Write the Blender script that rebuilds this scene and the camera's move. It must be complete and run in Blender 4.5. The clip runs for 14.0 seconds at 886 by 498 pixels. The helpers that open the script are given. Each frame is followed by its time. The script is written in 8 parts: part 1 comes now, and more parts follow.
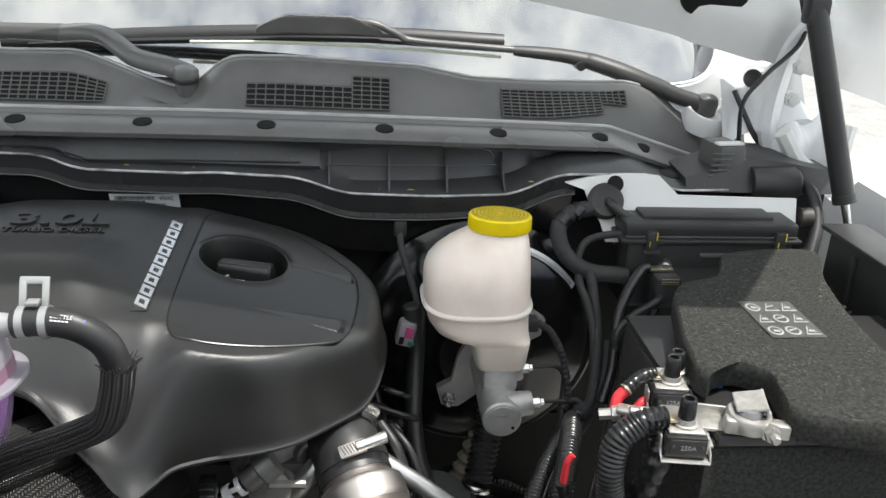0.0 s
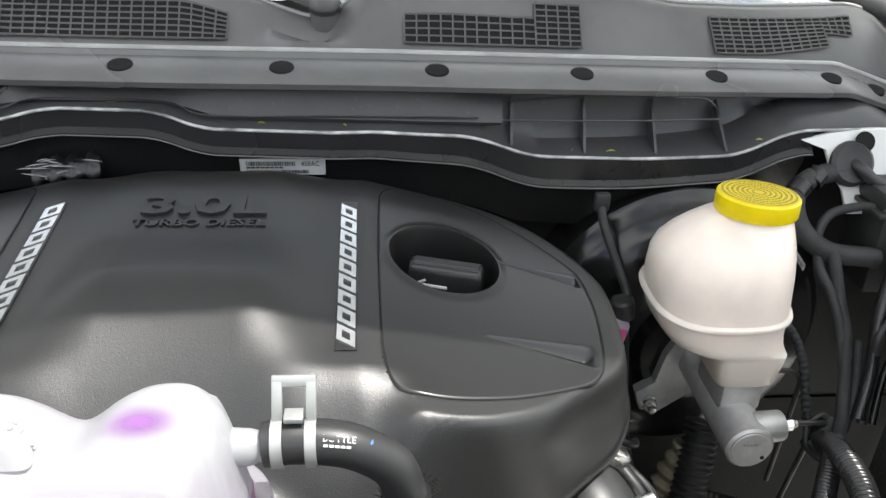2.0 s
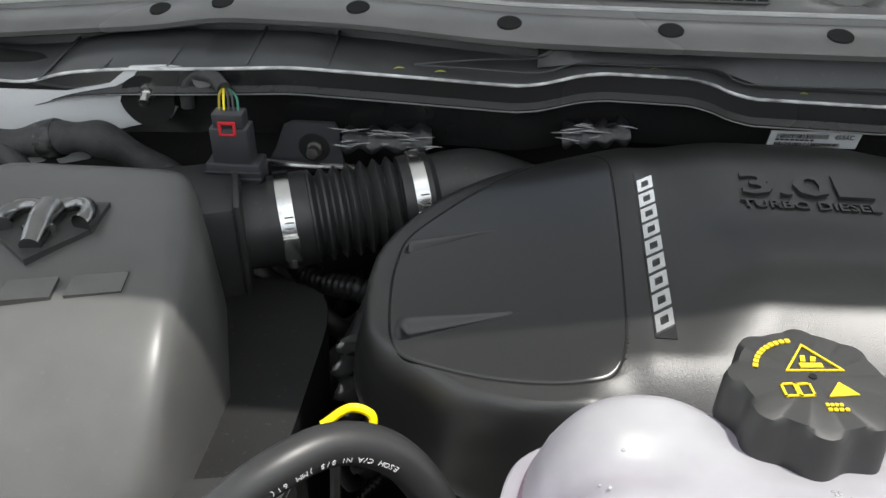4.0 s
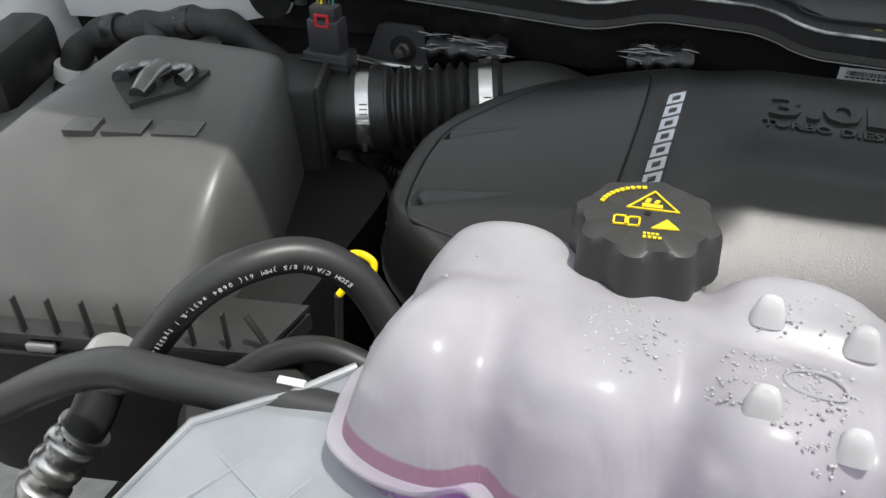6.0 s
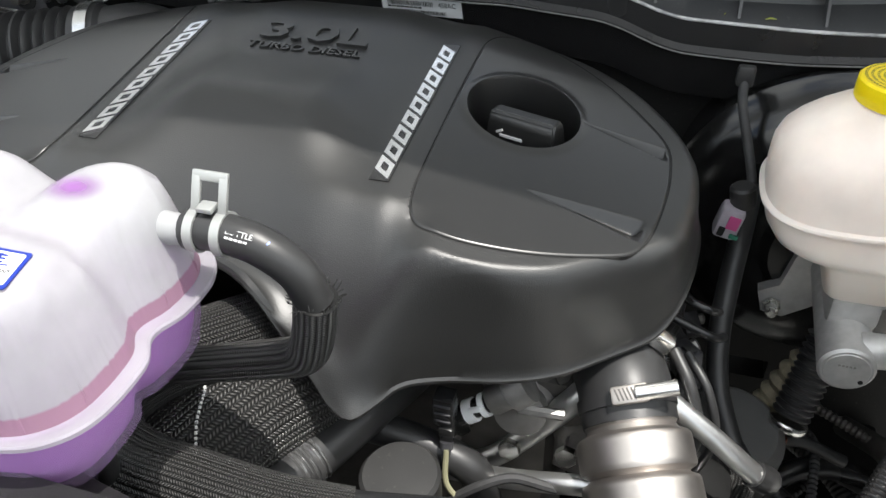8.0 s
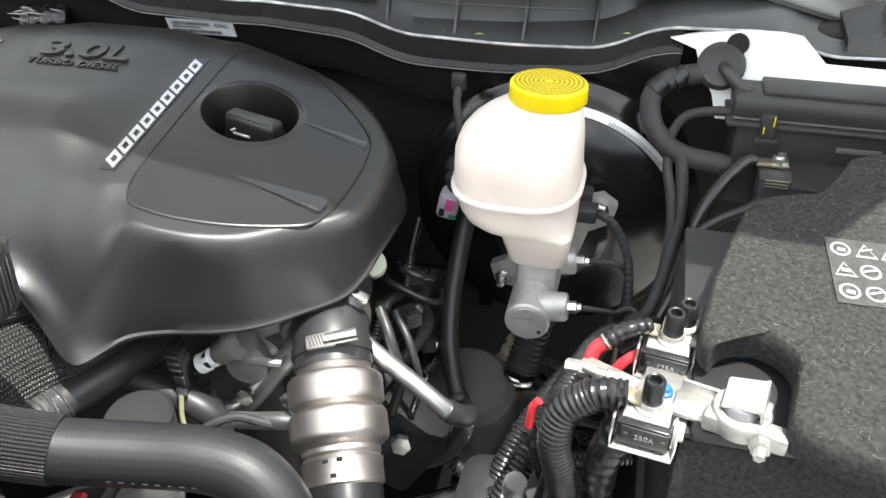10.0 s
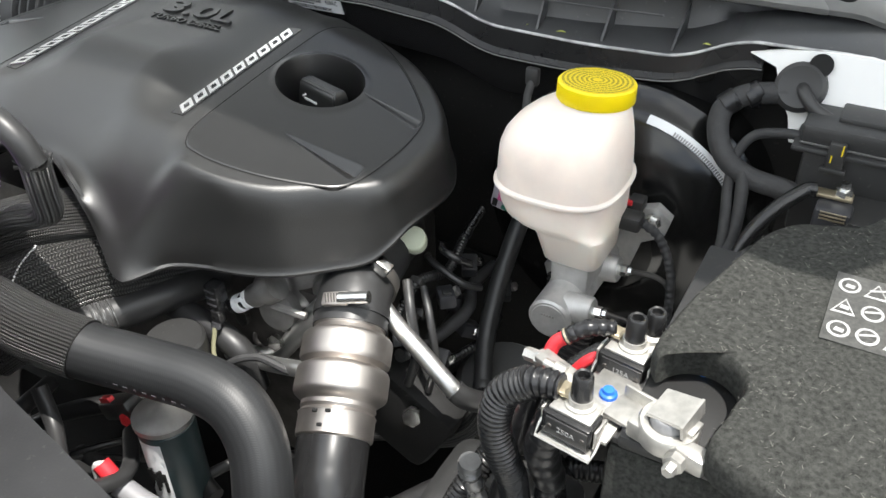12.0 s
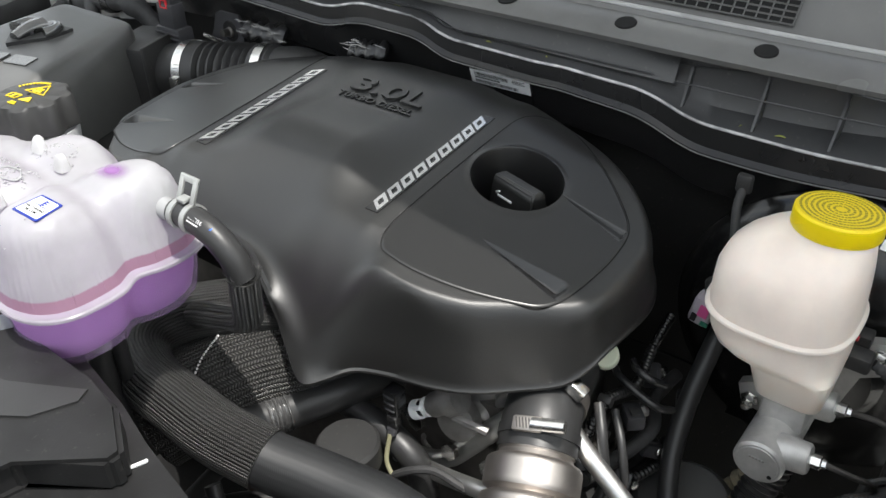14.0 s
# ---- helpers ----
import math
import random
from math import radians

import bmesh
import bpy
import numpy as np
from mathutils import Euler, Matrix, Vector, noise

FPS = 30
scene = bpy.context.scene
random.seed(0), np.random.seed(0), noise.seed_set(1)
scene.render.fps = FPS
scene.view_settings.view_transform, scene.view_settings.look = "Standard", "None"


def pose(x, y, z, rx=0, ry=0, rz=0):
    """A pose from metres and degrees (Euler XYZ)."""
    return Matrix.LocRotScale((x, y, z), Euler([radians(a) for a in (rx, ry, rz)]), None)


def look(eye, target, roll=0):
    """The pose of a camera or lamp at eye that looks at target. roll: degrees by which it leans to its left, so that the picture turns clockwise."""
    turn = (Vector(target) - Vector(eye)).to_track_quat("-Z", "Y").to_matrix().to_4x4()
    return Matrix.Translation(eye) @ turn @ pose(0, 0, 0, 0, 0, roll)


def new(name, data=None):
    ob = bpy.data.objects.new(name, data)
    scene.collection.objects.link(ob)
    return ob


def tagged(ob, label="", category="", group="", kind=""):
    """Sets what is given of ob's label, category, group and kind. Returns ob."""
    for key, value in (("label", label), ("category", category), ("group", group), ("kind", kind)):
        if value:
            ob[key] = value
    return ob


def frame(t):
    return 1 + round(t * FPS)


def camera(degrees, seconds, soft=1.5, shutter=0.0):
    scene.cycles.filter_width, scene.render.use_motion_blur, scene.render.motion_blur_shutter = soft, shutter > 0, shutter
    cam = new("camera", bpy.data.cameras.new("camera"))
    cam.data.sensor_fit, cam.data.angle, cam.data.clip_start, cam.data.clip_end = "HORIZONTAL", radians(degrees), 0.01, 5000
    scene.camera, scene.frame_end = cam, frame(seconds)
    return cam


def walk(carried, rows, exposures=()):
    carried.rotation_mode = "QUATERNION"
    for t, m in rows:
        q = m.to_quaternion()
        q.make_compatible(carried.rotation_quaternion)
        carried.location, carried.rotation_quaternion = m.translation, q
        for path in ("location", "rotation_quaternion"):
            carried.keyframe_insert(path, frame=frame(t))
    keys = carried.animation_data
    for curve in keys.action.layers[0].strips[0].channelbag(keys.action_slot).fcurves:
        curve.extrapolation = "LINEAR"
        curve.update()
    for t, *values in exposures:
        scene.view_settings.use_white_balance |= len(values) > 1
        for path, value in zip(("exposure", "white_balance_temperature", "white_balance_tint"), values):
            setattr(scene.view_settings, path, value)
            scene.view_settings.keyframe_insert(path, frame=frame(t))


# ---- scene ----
from mathutils.geometry import delaunay_2d_cdt
cam = camera(55.9, 14.0)
PATH = [
    (0, (0.283, -0.277, 1.431), (0.473, 1.575, 0.701), 2.6),
    (0.5, (0.325, -0.152, 1.397), (0.512, 1.698, 0.658), 2.0),
    (1, (0.302, -0.093, 1.389), (0.511, 1.727, 0.587), 2.7),
    (1.5, (0.231, -0.075, 1.401), (0.432, 1.705, 0.513), 3.0),
    (2, (0.118, -0.067, 1.424), (0.301, 1.68, 0.467), 2.6),
    (2.5, (0.027, -0.063, 1.449), (0.228, 1.657, 0.45), 2.7),
    (3, (-0.084, -0.052, 1.456), (0.111, 1.649, 0.423), 2.5),
    (3.5, (-0.166, -0.041, 1.44), (-0.098, 1.659, 0.387), 2.4),
    (3.7, (-0.197, -0.041, 1.445), (-0.223, 1.643, 0.365), 1.4),
    (5.8, (-0.1, -0.104, 1.428), (-0.727, 1.39, 0.255), -2.1),
    (6, (-0.061, -0.1, 1.428), (-0.657, 1.405, 0.254), -1.4),
    (6.1, (-0.04, -0.101, 1.427), (-0.626, 1.414, 0.26), -0.4),
    (6.5, (0.036, -0.09, 1.429), (-0.507, 1.435, 0.255), -0.4),
    (7, (0.123, -0.078, 1.422), (-0.361, 1.44, 0.213), 0.0),
    (7.5, (0.186, -0.07, 1.413), (-0.277, 1.449, 0.198), -0.5),
    (8, (0.275, -0.064, 1.413), (-0.207, 1.447, 0.195), -1.6),
    (8.5, (0.333, -0.067, 1.412), (-0.089, 1.463, 0.196), -1.8),
    (9, (0.398, -0.094, 1.425), (0.102, 1.467, 0.211), 0.4),
    (9.2, (0.426, -0.107, 1.437), (0.113, 1.457, 0.231), 0.0),
    (11.3, (0.556, -0.129, 1.458), (-0.064, 1.374, 0.293), -0.5),
    (11.5, (0.582, -0.12, 1.448), (-0.094, 1.358, 0.282), -0.7),
    (12, (0.617, -0.1, 1.44), (-0.206, 1.309, 0.284), -1.3),
    (12.5, (0.578, -0.095, 1.448), (-0.373, 1.246, 0.31), -1.9),
    (13, (0.532, -0.083, 1.458), (-0.466, 1.238, 0.337), -2.1),
    (13.5, (0.504, -0.072, 1.473), (-0.514, 1.239, 0.357), -2.0),
    (14, (0.505, -0.074, 1.478), (-0.525, 1.228, 0.363), -1.8),
]
SKY_STRENGTH, SUN_STRENGTH = 0.134, 4.5
EXPOSURES = [(0.0, 0.36), (0.5, 0.50), (0.9, 0.58), (1.5, 1.0), (2.0, 0.78), (2.5, 0.48), (3.0, 0.34), (3.7, 0.35), (6.0, 0.02), (7.5, 0.30), (9.0, 1.30), (11.5, 1.12), (14.0, 0.48)]
walk(cam, [(t, look(eye, target, roll)) for t, eye, target, roll in PATH], EXPOSURES)
# ---- world, sun and exposure ----
world = bpy.data.worlds.new("sky")
scene.world = world
world.use_nodes = True
wn, wl = world.node_tree.nodes, world.node_tree.links
wbg = wn["Background"]
wsky = wn.new("ShaderNodeTexSky")
wsky.sky_type = "NISHITA"
wsky.sun_disc = False
wsky.sun_elevation, wsky.sun_rotation = radians(72), radians(107)
wcoord = wn.new("ShaderNodeTexCoord")
wcloud = wn.new("ShaderNodeTexNoise")
wcloud.inputs["Scale"].default_value = 3.2
wcloud.inputs["Detail"].default_value = 7
wcloud.inputs["Roughness"].default_value = 0.62
wramp = wn.new("ShaderNodeMapRange")
wramp.inputs["From Min"].default_value, wramp.inputs["From Max"].default_value = 0.37, 0.55
wmix = wn.new("ShaderNodeMix")
wmix.data_type = "RGBA"
wmix.inputs["B"].default_value = (11.7, 12.0, 11.7, 1)
wmap = wn.new("ShaderNodeMapping")
wmap.inputs["Location"].default_value = (0.55, -0.3, 0.2)
wl.new(wcoord.outputs["Generated"], wmap.inputs["Vector"])
wl.new(wmap.outputs["Vector"], wcloud.inputs["Vector"])
wl.new(wcloud.outputs["Fac"], wramp.inputs["Value"])
wl.new(wramp.outputs["Result"], wmix.inputs["Factor"])
wl.new(wsky.outputs["Color"], wmix.inputs["A"])
wl.new(wmix.outputs["Result"], wbg.inputs["Color"])
wbg.inputs["Strength"].default_value = SKY_STRENGTH
sun = new("sun", bpy.data.lights.new("sun", "SUN"))
sun.data.energy, sun.data.angle, sun.data.color = SUN_STRENGTH, radians(0.35), (1.0, 0.965, 0.91)
sun.matrix_world = look((0.27, -0.08, 1.0), (0, 0, 0))


# ---- materials ----
def mat(name, base, rough=0.5, metal=0.0, var=0.12, scale=40.0, bump=0.0, bump_scale=400.0, dirt=0.0, spec=0.5, sss=0.0, coat=0.0):
    m = bpy.data.materials.new(name)
    m.use_nodes = True
    n, l = m.node_tree.nodes, m.node_tree.links
    p = n["Principled BSDF"]
    p.inputs["Roughness"].default_value = rough
    p.inputs["Metallic"].default_value = metal
    p.inputs["Specular IOR Level"].default_value = spec
    p.inputs["Coat Weight"].default_value = coat
    if sss:
        p.inputs["Subsurface Weight"].default_value = sss
        p.inputs["Subsurface Radius"].default_value = (1.0, 0.85, 0.75)
        p.inputs["Subsurface Scale"].default_value = 0.012
    tc = n.new("ShaderNodeTexCoord")
    n1 = n.new("ShaderNodeTexNoise")
    n1.inputs["Scale"].default_value = scale
    n1.inputs["Detail"].default_value = 5
    n2 = n.new("ShaderNodeTexNoise")
    n2.inputs["Scale"].default_value = scale * 0.13
    n2.inputs["Detail"].default_value = 3
    l.new(tc.outputs["Object"], n1.inputs["Vector"])
    l.new(tc.outputs["Object"], n2.inputs["Vector"])
    add = n.new("ShaderNodeMath")
    add.operation = "MULTIPLY_ADD"
    add.inputs[1].default_value = 0.5
    l.new(n1.outputs["Fac"], add.inputs[0])
    half = n.new("ShaderNodeMath")
    half.operation = "MULTIPLY"
    half.inputs[1].default_value = 0.5
    l.new(n2.outputs["Fac"], half.inputs[0])
    l.new(half.outputs[0], add.inputs[2])
    mr = n.new("ShaderNodeMapRange")
    mr.inputs["From Min"].default_value, mr.inputs["From Max"].default_value = 0.35, 0.65
    l.new(add.outputs[0], mr.inputs["Value"])
    mix = n.new("ShaderNodeMix")
    mix.data_type = "RGBA"
    mix.inputs["A"].default_value = (*[c * (1 - var) for c in base], 1)
    mix.inputs["B"].default_value = (*[min(1, c * (1 + var)) for c in base], 1)
    l.new(mr.outputs["Result"], mix.inputs["Factor"])
    colour = mix.outputs["Result"]
    if dirt:
        n3 = n.new("ShaderNodeTexNoise")
        n3.inputs["Scale"].default_value = 260
        n3.inputs["Detail"].default_value = 2
        l.new(tc.outputs["Object"], n3.inputs["Vector"])
        mr3 = n.new("ShaderNodeMapRange")
        mr3.inputs["From Min"].default_value, mr3.inputs["From Max"].default_value = 0.66, 0.74
        mr3.inputs["To Max"].default_value = dirt
        l.new(n3.outputs["Fac"], mr3.inputs["Value"])
        mix3 = n.new("ShaderNodeMix")
        mix3.data_type = "RGBA"
        mix3.inputs["B"].default_value = (0.33, 0.31, 0.27, 1)
        l.new(mr3.outputs["Result"], mix3.inputs["Factor"])
        l.new(colour, mix3.inputs["A"])
        colour = mix3.outputs["Result"]
    l.new(colour, p.inputs["Base Color"])
    rr = n.new("ShaderNodeMapRange")
    rr.inputs["To Min"].default_value, rr.inputs["To Max"].default_value = max(0.02, rough - 0.07), min(1, rough + 0.07)
    l.new(n2.outputs["Fac"], rr.inputs["Value"])
    l.new(rr.outputs["Result"], p.inputs["Roughness"])
    if bump:
        nb = n.new("ShaderNodeTexNoise")
        nb.inputs["Scale"].default_value = bump_scale
        nb.inputs["Detail"].default_value = 3
        l.new(tc.outputs["Object"], nb.inputs["Vector"])
        b = n.new("ShaderNodeBump")
        b.inputs["Strength"].default_value = bump
        b.inputs["Distance"].default_value = 0.001
        l.new(nb.outputs["Fac"], b.inputs["Height"])
        l.new(b.outputs["Normal"], p.inputs["Normal"])
    return m


def braid(name, base, light, scale_u, scale_v, rough=0.45, depth=0.9):
    """Woven sleeve: a herringbone over the tube's own length and girth."""
    m = bpy.data.materials.new(name)
    m.use_nodes = True
    n, l = m.node_tree.nodes, m.node_tree.links
    p = n["Principled BSDF"]
    p.inputs["Roughness"].default_value = rough
    uv = n.new("ShaderNodeTexCoord")
    sep = n.new("ShaderNodeSeparateXYZ")
    l.new(uv.outputs["UV"], sep.inputs[0])

    def math_node(op, a, b=None, c=None):
        k = n.new("ShaderNodeMath")
        k.operation = op
        for i, v in enumerate((a, b, c)):
            if v is None:
                continue
            if isinstance(v, (int, float)):
                k.inputs[i].default_value = v
            else:
                l.new(v, k.inputs[i])
        return k.outputs[0]

    u = math_node("MULTIPLY", sep.outputs[0], scale_u)
    v = math_node("MULTIPLY", sep.outputs[1], scale_v)
    row = math_node("FLOOR", v)
    odd = math_node("MODULO", row, 2.0)
    sign = math_node("MULTIPLY_ADD", odd, 2.0, -1.0)
    slant = math_node("MULTIPLY", math_node("FRACT", v), sign)
    wave = math_node("FRACT", math_node("MULTIPLY_ADD", slant, 0.9, u))
    strand = math_node("SINE", math_node("MULTIPLY", wave, math.pi))
    cross = math_node("SINE", math_node("MULTIPLY", math_node("FRACT", v), math.pi))
    h = math_node("MULTIPLY", strand, cross)
    mix = n.new("ShaderNodeMix")
    mix.data_type = "RGBA"
    mix.inputs["A"].default_value = (*base, 1)
    mix.inputs["B"].default_value = (*light, 1)
    l.new(math_node("POWER", h, 1.5), mix.inputs["Factor"])
    l.new(mix.outputs["Result"], p.inputs["Base Color"])
    b = n.new("ShaderNodeBump")
    b.inputs["Strength"].default_value = depth
    b.inputs["Distance"].default_value = 0.0015
    l.new(h, b.inputs["Height"])
    l.new(b.outputs["Normal"], p.inputs["Normal"])
    return m


def milky(name, base, clear, rough=0.28, glow=0.35, level=None, soft=0.0006, streak=False):
    """Milky blow-moulded plastic: partly see-through, partly scattering."""
    m = bpy.data.materials.new(name)
    m.use_nodes = True
    n, l = m.node_tree.nodes, m.node_tree.links
    p = n["Principled BSDF"]
    p.inputs["Base Color"].default_value = (*base, 1)
    p.inputs["Roughness"].default_value = rough
    tc = n.new("ShaderNodeTexCoord")
    nz = n.new("ShaderNodeTexNoise")
    nz.inputs["Scale"].default_value = 26
    nz.inputs["Detail"].default_value = 4
    if streak:
        # upright flow lines of the moulding
        mp = n.new("ShaderNodeMapping")
        mp.inputs["Scale"].default_value = (1.6, 1.6, 0.35)
        l.new(tc.outputs["Object"], mp.inputs["Vector"])
        l.new(mp.outputs["Vector"], nz.inputs["Vector"])
    else:
        l.new(tc.outputs["Object"], nz.inputs["Vector"])
    mx = n.new("ShaderNodeMix")
    mx.data_type = "RGBA"
    mx.inputs["A"].default_value = (*[c * 0.66 for c in base], 1)
    mx.inputs["B"].default_value = (*[min(1, c * 1.26) for c in base], 1)
    l.new(nz.outputs["Fac"], mx.inputs["Factor"])
    colour = mx.outputs["Result"]
    if level:
        # the liquid behind the wall tints it up to the filling level
        sp = n.new("ShaderNodeSeparateXYZ")
        l.new(tc.outputs["Object"], sp.inputs[0])
        st = n.new("ShaderNodeMapRange")
        st.inputs["From Min"].default_value, st.inputs["From Max"].default_value = level[0] - soft, level[0] + soft
        wob = n.new("ShaderNodeMath")
        wob.operation = "MULTIPLY_ADD"
        wob.inputs[1].default_value = soft * 1.5 if soft > 0.002 else 0.0
        l.new(nz.outputs["Fac"], wob.inputs[0])
        l.new(sp.outputs[2], wob.inputs[2])
        l.new(wob.outputs[0], st.inputs["Value"])
        lm = n.new("ShaderNodeMix")
        lm.data_type = "RGBA"
        lm.inputs["A"].default_value = (*level[1], 1)
        l.new(colour, lm.inputs["B"])
        l.new(st.outputs["Result"], lm.inputs["Factor"])
        colour = lm.outputs["Result"]
    l.new(colour, p.inputs["Base Color"])
    nb = n.new("ShaderNodeBump")
    nb.inputs["Strength"].default_value = 0.3
    nb.inputs["Distance"].default_value = 0.002
    l.new(nz.outputs["Fac"], nb.inputs["Height"])
    l.new(nb.outputs["Normal"], p.inputs["Normal"])
    tl = n.new("ShaderNodeBsdfTranslucent")
    l.new(colour, tl.inputs["Color"])
    tp = n.new("ShaderNodeBsdfTransparent")
    tp.inputs["Color"].default_value = (0.95, 0.93, 0.95, 1)
    m1, m2 = n.new("ShaderNodeMixShader"), n.new("ShaderNodeMixShader")
    m1.inputs[0].default_value, m2.inputs[0].default_value = glow, clear
    l.new(p.outputs[0], m1.inputs[1])
    l.new(tl.outputs[0], m1.inputs[2])
    l.new(m1.outputs[0], m2.inputs[1])
    l.new(tp.outputs[0], m2.inputs[2])
    l.new(m2.outputs[0], n["Material Output"].inputs["Surface"])
    return m


COVER = mat("grained_black_plastic", (0.0095, 0.0095, 0.0092), 0.40, var=0.15, scale=25, bump=0.19, bump_scale=1300, spec=0.78)
PANEL = mat("smooth_black_plastic", (0.0095, 0.0095, 0.0095), 0.31, var=0.1, scale=25, bump=0.02, bump_scale=2400, spec=0.7)
GLOSSBLK = mat("gloss_black_plastic", (0.015, 0.015, 0.0155), 0.27, var=0.1)
PLASTIC = mat("matte_black_plastic", (0.026, 0.026, 0.026), 0.46, var=0.2, scale=30, bump=0.06, bump_scale=900, dirt=0.08)
GREYPL = mat("grey_black_plastic", (0.082, 0.082, 0.080), 0.38, var=0.15, scale=20, bump=0.05, bump_scale=900, dirt=0.03)
COWLPL = mat("weathered_grey_plastic", (0.125, 0.124, 0.122), 0.27, var=0.2, scale=14, bump=0.04, bump_scale=1500, dirt=0.06)
RUBBER = mat("black_rubber", (0.024, 0.024, 0.0245), 0.42, var=0.15, scale=30, bump=0.05, bump_scale=500)
HOSE = braid("reinforced_black_rubber", (0.014, 0.0145, 0.0155), (0.020, 0.021, 0.022), 620, 190, 0.48, 0.06)
# pale colour that paints the bright highlight on the cowl edges
EDGESHINE = mat("pale_edge_highlight", (0.34, 0.34, 0.335), 0.28, var=0.3, scale=25, bump=0.03, bump_scale=900)
SHROUDPL = mat("dusty_shroud_plastic", (0.013, 0.013, 0.0135), 0.5, var=0.5, scale=30, bump=0.08, bump_scale=700, dirt=0.05, spec=0.35)
TROUGHPL = mat("dusty_black_plastic", (0.046, 0.047, 0.049), 0.40, var=0.25, scale=18, bump=0.04, bump_scale=900, dirt=0.10)
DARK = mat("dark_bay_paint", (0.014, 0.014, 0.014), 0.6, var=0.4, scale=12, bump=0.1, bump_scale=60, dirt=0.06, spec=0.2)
BOOST = mat("black_enamel", (0.009, 0.009, 0.009), 0.2, var=0.2, scale=20)
FELT = mat("grey_felt", (0.044, 0.045, 0.0415), 0.95, var=0.6, scale=2600, bump=0.8, bump_scale=5200, spec=0.1)
WHITE = mat("white_body_paint", (0.78, 0.79, 0.8), 0.3, var=0.04, scale=6, coat=0.6)
PRIMER = mat("white_inner_paint", (0.74, 0.74, 0.73), 0.45, var=0.08, scale=8)
STEEL = mat("brushed_steel", (0.44, 0.41, 0.385), 0.45, 1.0, var=0.12, scale=60, bump=0.03, bump_scale=900)
ALUPIPE = mat("bare_aluminium", (0.62, 0.62, 0.61), 0.33, 0.95, var=0.1, scale=50, bump=0.03, bump_scale=600)
BRIGHT = mat("bright_zinc", (0.72, 0.72, 0.7), 0.25, 1.0, var=0.1, scale=90)
CAST = mat("cast_aluminium", (0.50, 0.495, 0.485), 0.5, 0.6, var=0.15, scale=120, bump=0.1, bump_scale=900)
DULLALU = mat("dull_aluminium", (0.3, 0.29, 0.28), 0.5, 0.8, var=0.3, scale=60, bump=0.2, bump_scale=300)
DARKMET = mat("oily_metal", (0.09, 0.085, 0.08), 0.5, 0.7, var=0.4, scale=50, bump=0.3, bump_scale=200)
SILVER = mat("silver_letter_plating", (0.74, 0.74, 0.74), 0.24, 0.92, var=0.08, scale=200)
RUST = mat("rusty_steel", (0.20, 0.065, 0.035), 0.7, var=0.3, scale=120, bump=0.3)
CHROME = mat("dark_chrome", (0.24, 0.24, 0.24), 0.22, 1.0, var=0.1, scale=60)
YELLOW = mat("yellow_plastic", (0.86, 0.66, 0.0), 0.4, var=0.05, scale=60, bump=0.05)
YELLOWINK = mat("yellow_ink", (0.82, 0.62, 0.02), 0.5, var=0.05)
OLIVE = mat("dark_olive_print", (0.3, 0.24, 0.01), 0.5, var=0.1)
RED = mat("red_plastic", (0.6, 0.03, 0.04), 0.4, var=0.1)
BLUE = mat("blue_plastic", (0.02, 0.14, 0.6), 0.35, var=0.1)
BLUEINK = mat("blue_ink", (0.005, 0.024, 0.25), 0.5, var=0.05)
PAPER = mat("white_label", (0.75, 0.76, 0.77), 0.45, var=0.04, scale=50)
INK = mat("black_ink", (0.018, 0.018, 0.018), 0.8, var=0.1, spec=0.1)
WHITEINK = mat("white_ink", (0.7, 0.7, 0.7), 0.5, var=0.05)
GREYPLUG = mat("grey_connector_plastic", (0.22, 0.22, 0.23), 0.5, var=0.1)
LILAC = mat("pale_lilac_plastic", (0.36, 0.33, 0.37), 0.4, var=0.15, scale=80)
DKPLUG = mat("charcoal_connector_plastic", (0.036, 0.036, 0.04), 0.45, var=0.1, scale=80)
PINKPL = mat("magenta_plastic", (0.55, 0.08, 0.25), 0.45, var=0.1)
CREAM = mat("cream_reservoir_plastic", (0.88, 0.775, 0.695), 0.32, var=0.14, scale=22, sss=0.5, bump=0.3, bump_scale=38)


def fluid_tint(m, z, soft, tint):
    """The amber fluid behind a translucent wall colours it up to the filling level."""
    n, l = m.node_tree.nodes, m.node_tree.links
    p = n["Principled BSDF"]
    old = p.inputs["Base Color"].links[0].from_socket
    tc, sp = n.new("ShaderNodeTexCoord"), n.new("ShaderNodeSeparateXYZ")
    nz = n.new("ShaderNodeTexNoise")
    nz.inputs["Scale"].default_value = 18
    l.new(tc.outputs["Object"], nz.inputs["Vector"])
    l.new(tc.outputs["Object"], sp.inputs[0])
    wob = n.new("ShaderNodeMath")
    wob.operation = "MULTIPLY_ADD"
    wob.inputs[1].default_value = soft * 3
    l.new(nz.outputs["Fac"], wob.inputs[0])
    l.new(sp.outputs[2], wob.inputs[2])
    st = n.new("ShaderNodeMapRange")
    st.inputs["From Min"].default_value, st.inputs["From Max"].default_value = z, z + 2 * soft
    l.new(wob.outputs[0], st.inputs["Value"])
    mx = n.new("ShaderNodeMix")
    mx.data_type = "RGBA"
    mx.inputs["A"].default_value = (*tint, 1)
    l.new(old, mx.inputs["B"])
    l.new(st.outputs["Result"], mx.inputs["Factor"])
    l.new(mx.outputs["Result"], p.inputs["Base Color"])


